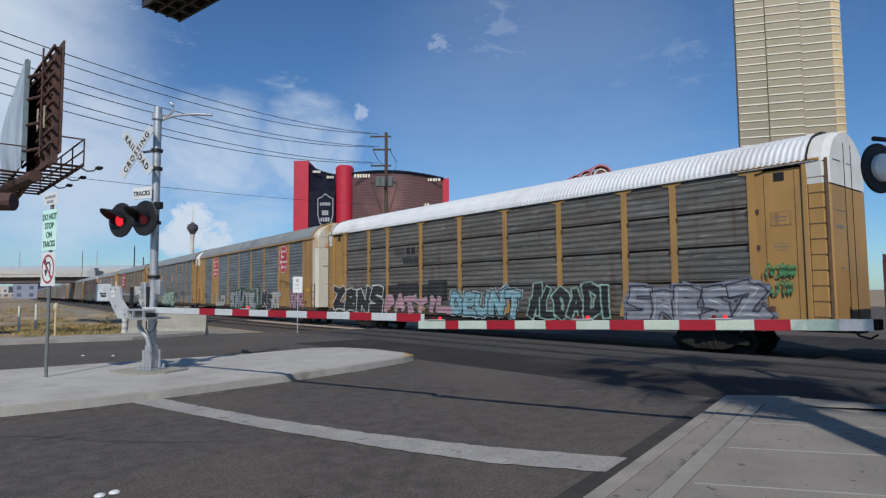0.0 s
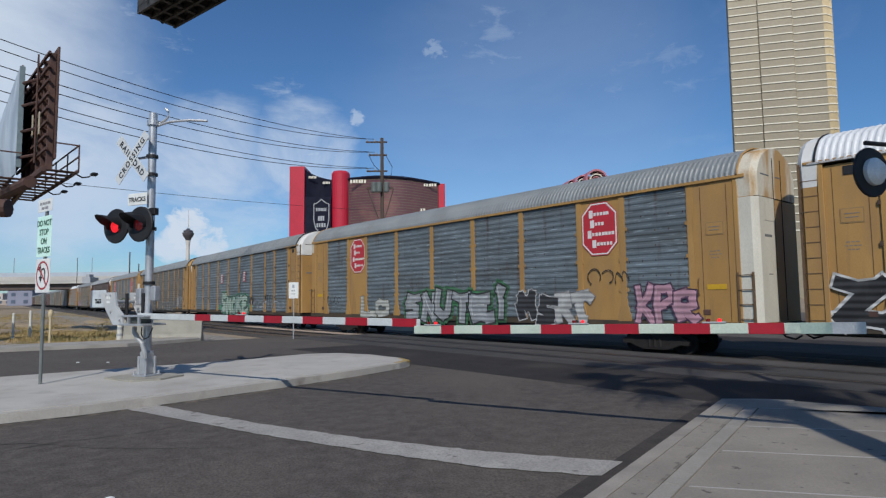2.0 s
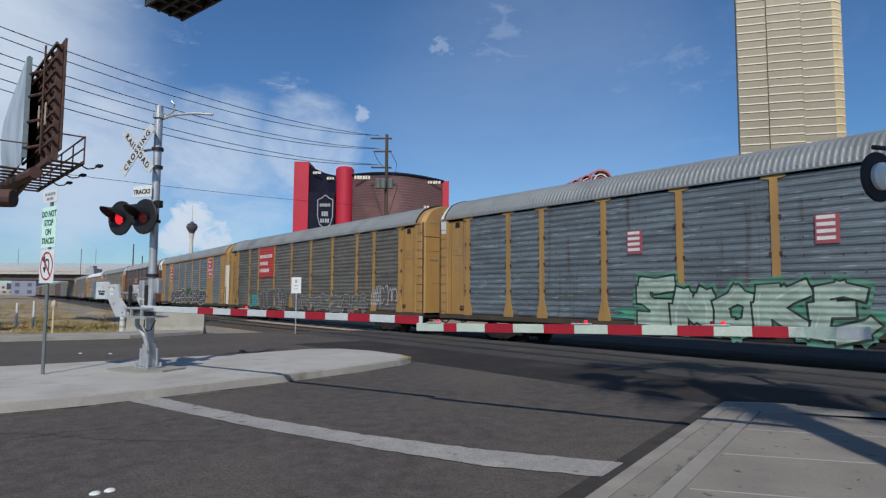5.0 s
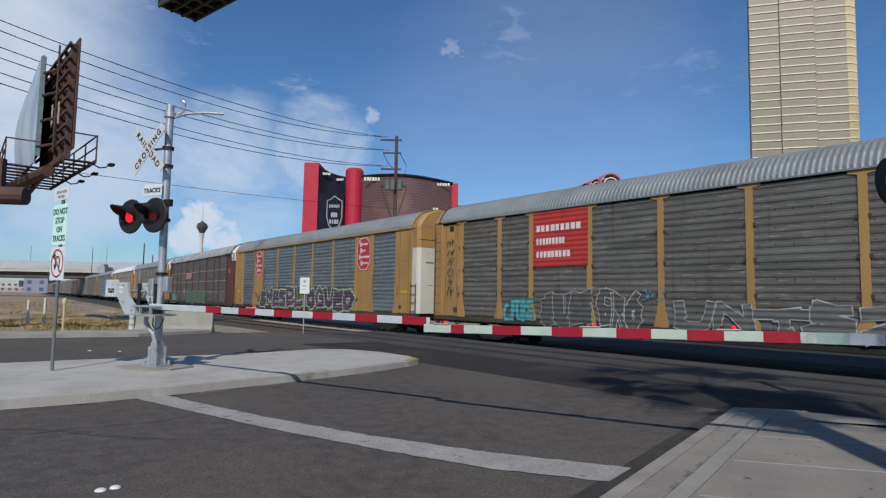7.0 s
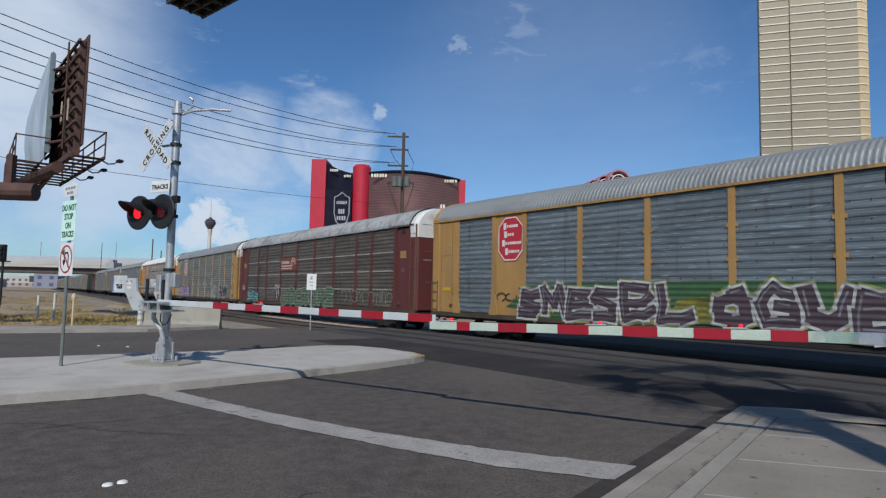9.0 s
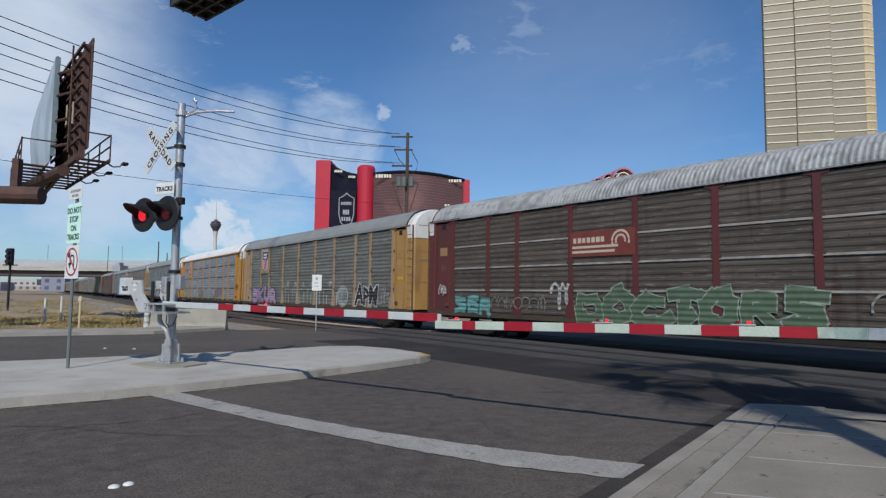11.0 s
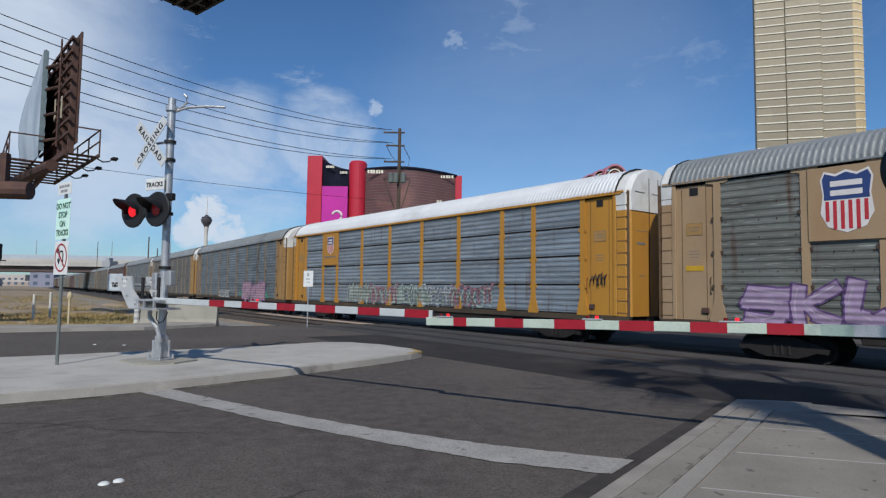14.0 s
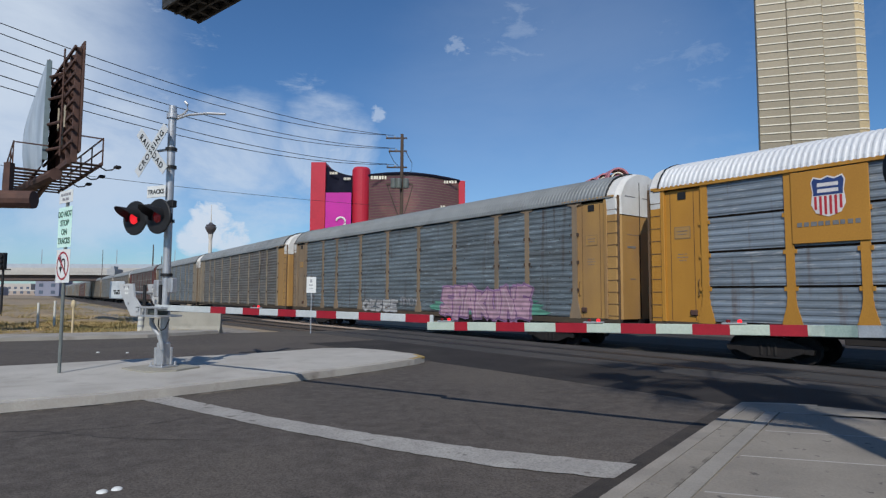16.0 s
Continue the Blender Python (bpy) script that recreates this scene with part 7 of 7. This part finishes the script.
# car_a: grey-brown slats with a row of pieces along the foot
wild(car_a, "ZENS", -10.3, 0.86, 5.2, 1.2, BLACK_P, WHITE_P, 1, "black jagged letters edged in white", 0.07, 0.3, slant=0.3)
block_patch(car_a, ((-7.8, -6.3, 1.45, 2.12), (-6.35, -4.6, 1.4, 2.2), (-4.65, -3.7, 1.4, 2.12), (-3.75, -2.35, 1.4, 2.32)), BLACK_P)
wild(car_a, "PATTIL", -4.85, 0.86, 5.3, 0.72, PINK_P, (0.6, 0.5, 0.52), 3, "pale pink letters", 0.03, 0.3)
wild(car_a, "DEUNT", 0.1, 0.86, 4.3, 1.0, AQUA_P, BLACK_P, 4, "pale blue letters edged in black and white", 0.05, 0.34, (0.55, 0.72, 0.78), (0.5, 0.62, 0.64), 0.1)
wild(car_a, "ALOADI", 4.8, 0.86, 4.1, 1.05, BLACK_P, MINT_P, 5, "black letters edged in pale green", 0.06, 0.36, slant=0.2)
wild(car_a, "SRESZ", 9.6, 0.88, 4.5, 0.95, SILVER_P, (0.05, 0.05, 0.07), 6, "silver grey letters edged in black", 0.05, 0.42, (0.55, 0.57, 0.62), (0.24, 0.26, 0.32), 0.14)
scrawl(car_a, 12.4, 1.55, 0.6, 0.45, (0.1, 0.3, 0.12), 9, 3, 0.03)
scrawl(car_a, 12.4, 2.05, 0.75, 0.4, (0.1, 0.3, 0.12), 10, 4, 0.03)
for k in range(5):
    part("emblem_bar", box((-0.9, -0.006, -0.012), (-0.05, 0.0, 0.012)), DARKINK, car_a, "", pose(-5.7, Y0, 3.7 + 0.075 * k))
bars(car_a, "emblem_lettering", -5.15, 3.85, ((0, 0.8, 0.32, 2),), DARKINK, 11)
bars(car_a, "emblem_lettering", -5.2, 3.38, ((0.08, 1.4, 0.13, 7), (-0.1, 1.3, 0.13, 8)), DARKINK, 12)

# car_b and car_e: octagon emblems
for c in (car_b, car_e):
    emblem_octagon(c, 8.2, 4.13, 1.52, 1.92)
    emblem_octagon(c, -8.1, 4.13, 1.52, 1.92)
wild(car_b, "KPR", 10.7, 0.9, 2.2, 1.15, PINK_P, (0.1, 0.05, 0.1), 13, "pink letters edged in dark purple", 0.05, 0.3, (0.7, 0.45, 0.52), slant=0.0)
wild(car_b, "LO", -6.45, 0.86, 2.9, 0.95, (0.6, 0.61, 0.56), (0.2, 0.22, 0.18), 14, "silver-white letters edged in grey", 0.04, 0.42)
wild(car_b, "SNUTEI", 0.1, 0.84, 7.3, 1.2, (0.4, 0.42, 0.44), (0.015, 0.02, 0.018), 16, "silver letters edged in black on a green ground", 0.07, 0.3, (0.62, 0.64, 0.64), (0.05, 0.2, 0.08), 0.17)
wild(car_b, "MS", 5.15, 0.86, 1.85, 1.0, (0.03, 0.03, 0.035), (0.6, 0.6, 0.6), 17, "black letters edged in white", 0.045, 0.5)
wild(car_b, "RT", 6.95, 0.86, 1.6, 1.0, (0.6, 0.6, 0.58), (0.3, 0.3, 0.32), 18, "white letters", 0.03, 0.42)
scrawl(car_b, 8.5, 2.1, 1.7, 0.6, BLACK_P, 19, 3, 0.02)
scrawl(car_b, -10.7, 1.4, 1.6, 0.5, BLACK_P, 20, 4, 0.02)


def white_corner(car, z1, y_end):
    """White paint that wraps the front corner of the car, from its side to its end."""
    bm = bmesh.new()
    line = [(13.16, -1.504), (13.54, -1.504), (13.62, -1.43), (13.704, -1.342), (13.704, y_end)]
    for (xa, ya), (xb, yb) in zip(line, line[1:]):
        bm.faces.new([bm.verts.new(v) for v in ((xa, ya, DECK + 0.02), (xb, yb, DECK + 0.02), (xb, yb, z1), (xa, ya, z1))])
    bmesh.ops.remove_doubles(bm, verts=bm.verts[:], dist=0.0005)
    bmesh.ops.solidify(bm, geom=bm.faces[:], thickness=-0.004)
    bmesh.ops.recalc_face_normals(bm, faces=bm.faces[:])
    part("white_corner", bm, mat("cream_white_paint", (0.66, 0.63, 0.54), (0.56, 0.53, 0.45), 1.5, 0.65, stretch=(1, 1, 0.3), dirt=(0.36, 0.28, 0.18), dirt_scale=1.6, dirt_at=(0.56, 0.78)), car, "cream white paint round the front corner")


white_corner(car_b, 4.6, -0.25)
white_corner(car_e, 4.2, -0.45)

# car_c: small emblems, green piece and waves
for x in (2.8, -3.1):
    o = part("emblem", box((-0.3, -0.008, -0.4), (0.3, 0.0, 0.4)), mat("faded_red_emblem", (0.4, 0.08, 0.1), (0.3, 0.09, 0.1), 6, 0.6), car_c, "small faded red emblem", pose(x, Y0, 3.57))
    for k in range(4):
        part("lettering_bar", box((-0.26, -0.012, -0.3 + 0.19 * k), (0.2, -0.007, -0.2 + 0.19 * k)), LOGO_WHITE, o)
cloud_patch(car_c, 0.5, 0.84, 9.4, 0.6, (0.1, 0.4, 0.25), 21)
wild(car_c, "SMOKE", 0.3, 0.84, 6.4, 1.35, (0.46, 0.6, 0.48), (0.02, 0.03, 0.025), 23, "pale green letters edged in black", 0.06, 0.32, (0.62, 0.72, 0.62), (0.12, 0.34, 0.22), 0.15, 0.3)
scrawl(car_c, 7.6, 1.05, 7.0, 0.6, (0.55, 0.58, 0.6), 24, 7, 0.025)
scrawl(car_c, 4.6, 1.3, 1.0, 0.7, BLACK_P, 25, 3, 0.03)
scrawl(car_c, 7.9, 1.4, 1.6, 0.8, BLACK_P, 26, 4, 0.03)

# car_d: red panel and outlines
rp = part("emblem_panel", box((-1.36, -0.01, -1.12), (1.36, 0.0, 1.1)), mat("bright_red_panel", (0.52, 0.045, 0.035), (0.42, 0.038, 0.033), 2, 0.55, dirt=(0.3, 0.04, 0.035), dirt_scale=1.5, ribs=0.6), car_d, "red painted panel with three white bars of lettering", pose(-5.78, Y0, 4.1))
for k, (dz, w) in enumerate(((0.42, 2.25), (-0.1, 1.5), (-0.62, 1.75))):
    bars(rp, "lettering_bar", -1.2 + w / 2, dz, ((0, w, 0.25, 9),), LOGO_WHITE, 30 + k, y=-0.014)
wild(car_d, "CITOS", -8.0, 0.88, 1.65, 0.85, (0.1, 0.5, 0.52), (0.05, 0.26, 0.28), 31, "turquoise letters", 0.03, 0.36)
wild(car_d, "OUS", -5.55, 0.86, 2.3, 1.2, (0.12, 0.112, 0.1), (0.5, 0.5, 0.48), 32, "pale outlined letters", 0.028, 0.5)
wild(car_d, "GRO", -3.1, 0.86, 1.75, 1.2, (0.12, 0.112, 0.1), (0.58, 0.58, 0.56), 33, "pale outlined letters", 0.032, 0.4, (0.55, 0.55, 0.53))
scrawl(car_d, -1.8, 1.72, 0.85, 0.36, (0.1, 0.42, 0.46), 131, 3, 0.025)
wild(car_d, "UNTSZAH", 3.6, 0.86, 9.2, 0.78, (0.17, 0.165, 0.15), (0.48, 0.49, 0.48), 34, "grey outlined letters", 0.035, 0.34)
scrawl(car_d, 10.3, 1.1, 2.4, 1.2, (0.6, 0.6, 0.6), 35, 6, 0.035)
for k in range(6):
    scrawl(car_d, -12.42, 1.75 + 0.46 * k, 0.42, 0.44, BLACK_P, 136 + k, 1, 0.02)

# car_e: two large dark pieces on a green ground
cloud_patch(car_e, -0.3, 0.84, 15.6, 1.45, (0.05, 0.14, 0.045), 37)
cloud_patch(car_e, 0.35, 0.9, 1.6, 0.9, (0.36, 0.33, 0.05), 38)
wild(car_e, "SMESEL", -3.75, 1.0, 7.5, 1.12, (0.085, 0.05, 0.065), (0.6, 0.6, 0.58), 39, "dark letters edged in silver white", 0.075, 0.36, (0.22, 0.2, 0.23), (0.3, 0.33, 0.09), 0.12)
wild(car_e, "OGUED", 4.0, 1.04, 6.3, 1.08, (0.085, 0.05, 0.065), (0.6, 0.6, 0.58), 41, "dark letters edged in silver white", 0.075, 0.38, (0.22, 0.22, 0.25), (0.3, 0.33, 0.09), 0.12)
scrawl(car_e, -8.3, 1.4, 1.2, 0.5, BLACK_P, 42, 2, 0.025)

# car_f: maroon car with an emblem plate
ep = part("emblem_panel", box((-1.45, -0.02, -0.48), (1.45, 0.0, 0.48)), mat("emblem_brown_red", (0.2, 0.05, 0.035), (0.16, 0.04, 0.03), 2, 0.6), car_f, "brown-red emblem plate with pale bars", pose(-2.9, Y0 + 0.01, 3.64))
CREAM_P = mat("cream_emblem", (0.6, 0.5, 0.4), (0.52, 0.43, 0.35), 4, 0.6, bump=0)
bars(ep, "lettering_bar", -0.55, 0.14, ((0, 1.5, 0.2, 7),), CREAM_P, 43, y=-0.024)
for dz, x1 in ((-0.12, 0.75), (-0.3, 0.6)):
    part("emblem_stripe", box((-1.35, -0.026, dz - 0.045), (x1, -0.02, dz + 0.045)), CREAM_P, ep)
for r in (0.36, 0.2):
    pts = [(0.85 + r * math.cos(a), 0.0, 0.05 + r * math.sin(a)) for a in (math.pi * (1.15 - 1.25 * k / 14) for k in range(15))]
    part("emblem_curve", add_path(bmesh.new(), pts, 0.045, 6), CREAM_P, ep, "", pose(0, -0.02, 0) @ Matrix.Diagonal((1, 0.1, 1, 1)))
wild(car_f, "SER", -10.1, 0.88, 2.6, 0.72, (0.16, 0.42, 0.4), (0.05, 0.14, 0.14), 44, "teal letters", 0.04, 0.4, (0.3, 0.55, 0.52))
wild(car_f, "DOCTORS", 0.3, 0.86, 8.6, 1.05, (0.12, 0.19, 0.11), (0.36, 0.45, 0.36), 45, "dull green letters", 0.04, 0.4)
scrawl(car_f, -4.9, 1.05, 0.9, 1.15, (0.6, 0.6, 0.58), 46, 2, 0.06)
scrawl(car_f, -7.2, 1.05, 3.2, 0.6, (0.3, 0.29, 0.27), 47, 7, 0.025)
scrawl(car_f, 8.6, 1.05, 6.0, 0.8, (0.34, 0.36, 0.3), 48, 9, 0.03)
scrawl(car_f, -12.4, 1.6, 0.5, 0.6, WHITE_P, 49, 2, 0.03)

# car_g: shield panel, lilac piece, white outlines, disc, black letters
emblem_shield(car_g, -8.1, 4.22, 1.25, 1.65, True, TAN)
wild(car_g, "SKUR", -8.2, 0.98, 5.4, 0.98, (0.5, 0.36, 0.55), (0.16, 0.08, 0.24), 50, "lilac letters edged in purple", 0.05, 0.34, (0.66, 0.54, 0.68), slant=0.22, spur=0.0)
# white frame of thin lines with hanging strokes
PALE_P = (0.52, 0.53, 0.5)
frame_bm = bmesh.new()
add_box(frame_bm, (-3.7, -(SIDE + 0.02), 1.86), (4.5, -(SIDE + 0.016), 1.91))
rnd_f = random.Random(9)
for k in range(7):
    x = -3.66 + 1.33 * k
    add_box(frame_bm, (x, -(SIDE + 0.021), 0.86), (x + 0.07, -(SIDE + 0.017), 1.88))
    xx = x + rnd_f.uniform(0.35, 0.75)
    add_box(frame_bm, (xx, -(SIDE + 0.022), 0.9), (xx + rnd_f.uniform(0.12, 0.2), -(SIDE + 0.018), rnd_f.uniform(1.5, 1.84)))
tagged(part("graffiti", frame_bm, paint(PALE_P), car_g, "pale outlined letters"), kind="stuff")
for k in range(6):
    scrawl(car_g, -3.2 + 1.45 * k, 2.02, 0.3, 0.42, PALE_P, 52 + k, 1, 0.09)
part("graffiti", extruded([(0.76 * math.cos(2 * math.pi * k / 28), 0.64 + 0.68 * math.sin(2 * math.pi * k / 28)) for k in range(28)], 0.004), paint((0.46, 0.5, 0.5)), car_g, "pale grey sprayed disc", pose(5.8, Y0, 0.84))
scrawl(car_g, 5.8, 1.1, 1.2, 0.8, (0.2, 0.22, 0.23), 60, 4, 0.02)
tag(car_g, "APM", 8.75, 0.92, 2.85, 1.25, BLACK_P, WHITE_P, 61, "black letters edged in white")
scrawl(car_g, 10.8, 1.02, 1.2, 0.9, (0.45, 0.46, 0.44), 62, 3, 0.04)

# car_h: shield panel and faded mixed paint
emblem_shield(car_h, -8.1, 4.42, 0.85, 1.1, True, YEL_NEW)
bars(car_h, "lettering_bar", -8.1, 3.68, ((0, 1.6, 0.12, 9),), GREYINK, 63, y=-(SIDE + 0.06))
for k, col in enumerate(((0.5, 0.56, 0.5), (0.42, 0.2, 0.24), (0.45, 0.55, 0.5), (0.5, 0.52, 0.56), (0.4, 0.18, 0.22))):
    scrawl(car_h, -4.4 + 2.45 * k, 0.88, 2.8, 1.1, tuple(1.15 * v for v in col), 64 + k, 6, 0.055)
    scrawl(car_h, -4.0 + 2.35 * k, 0.88, 2.6, 0.9, (0.5, 0.6, 0.52), 264 + k, 5, 0.045)
scrawl(car_h, 12.4, 1.9, 0.7, 0.5, BLACK_P, 70, 4, 0.02)

# car_i: pink piece, white tags
cloud_patch(car_i, 6.4, 0.82, 7.4, 0.7, (0.14, 0.42, 0.3), 71)
wild(car_i, "SHAKUNG", 6.4, 0.82, 5.8, 1.15, (0.62, 0.38, 0.48), (0.28, 0.13, 0.3), 72, "pink letters edged in purple", 0.04, 0.4, (0.72, 0.52, 0.58), (0.42, 0.26, 0.44), 0.1)
wild(car_i, "OESEE", -2.2, 0.88, 3.6, 0.55, (0.55, 0.55, 0.55), (0.14, 0.15, 0.17), 74, "small white letters", 0.025, 0.36)
scrawl(car_i, 0.7, 1.1, 1.6, 0.5, (0.55, 0.55, 0.58), 75, 4, 0.02)


# how far the train lags behind an even 13.82 m/s
LAG = ((0, -0.49), (0.5, -0.4), (1, -0.29), (1.5, -0.18), (2, 0.39), (2.5, 0.22), (3, 0.15), (3.5, 0.25), (4, 0.68), (7, 0.94), (7.5, 0.89), (8, 0.86), (8.5, 0.88), (9, 0.86), (11.5, 0.68), (12.5, 0.49), (13, 0.38), (13.5, 0.3), (14.5, 0.08), (15, 0.05), (15.5, -0.33), (16, -0.15))


def travelled(t):
    for (t0, a), (t1, b) in zip(LAG, LAG[1:]):
        if t <= t1:
            q = (t - t0) / (t1 - t0)
            return 13.82 * t - (a + (b - a) * q)
    return 13.82 * t


def motions():
    for i, car in TRAIN:
        rows = []
        for t in (k / 2 for k in range(33)):
            rows.append((t, car_pose(20.1 + 28.5 * i - travelled(t))))
        walk(car, rows)
    # the screen's picture change, made by turning its two-sided board over
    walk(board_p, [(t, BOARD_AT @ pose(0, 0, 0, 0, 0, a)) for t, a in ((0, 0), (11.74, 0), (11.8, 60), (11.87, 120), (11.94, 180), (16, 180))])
    # the wheels roll; wheelsets at the same place in their trucks share one set of keys
    rolled = {}
    for i, car in TRAIN:
        for tk in car.children:
            for ws in tk.children:
                if not ws.name.startswith("wheelset"):
                    continue
                a = round(ws.location.x, 2)
                if a not in rolled:
                    walk(ws, [(k / FPS, pose(a, 0, 0.445, 0, math.degrees(travelled(k / FPS) / 0.42) % 360, 0)) for k in range(16 * FPS + 1)])
                    rolled[a] = ws.animation_data
                else:
                    ws.rotation_mode = "QUATERNION"
                    keys = ws.animation_data_create()
                    keys.action = rolled[a].action
                    keys.action_slot = rolled[a].action_slot


motions()
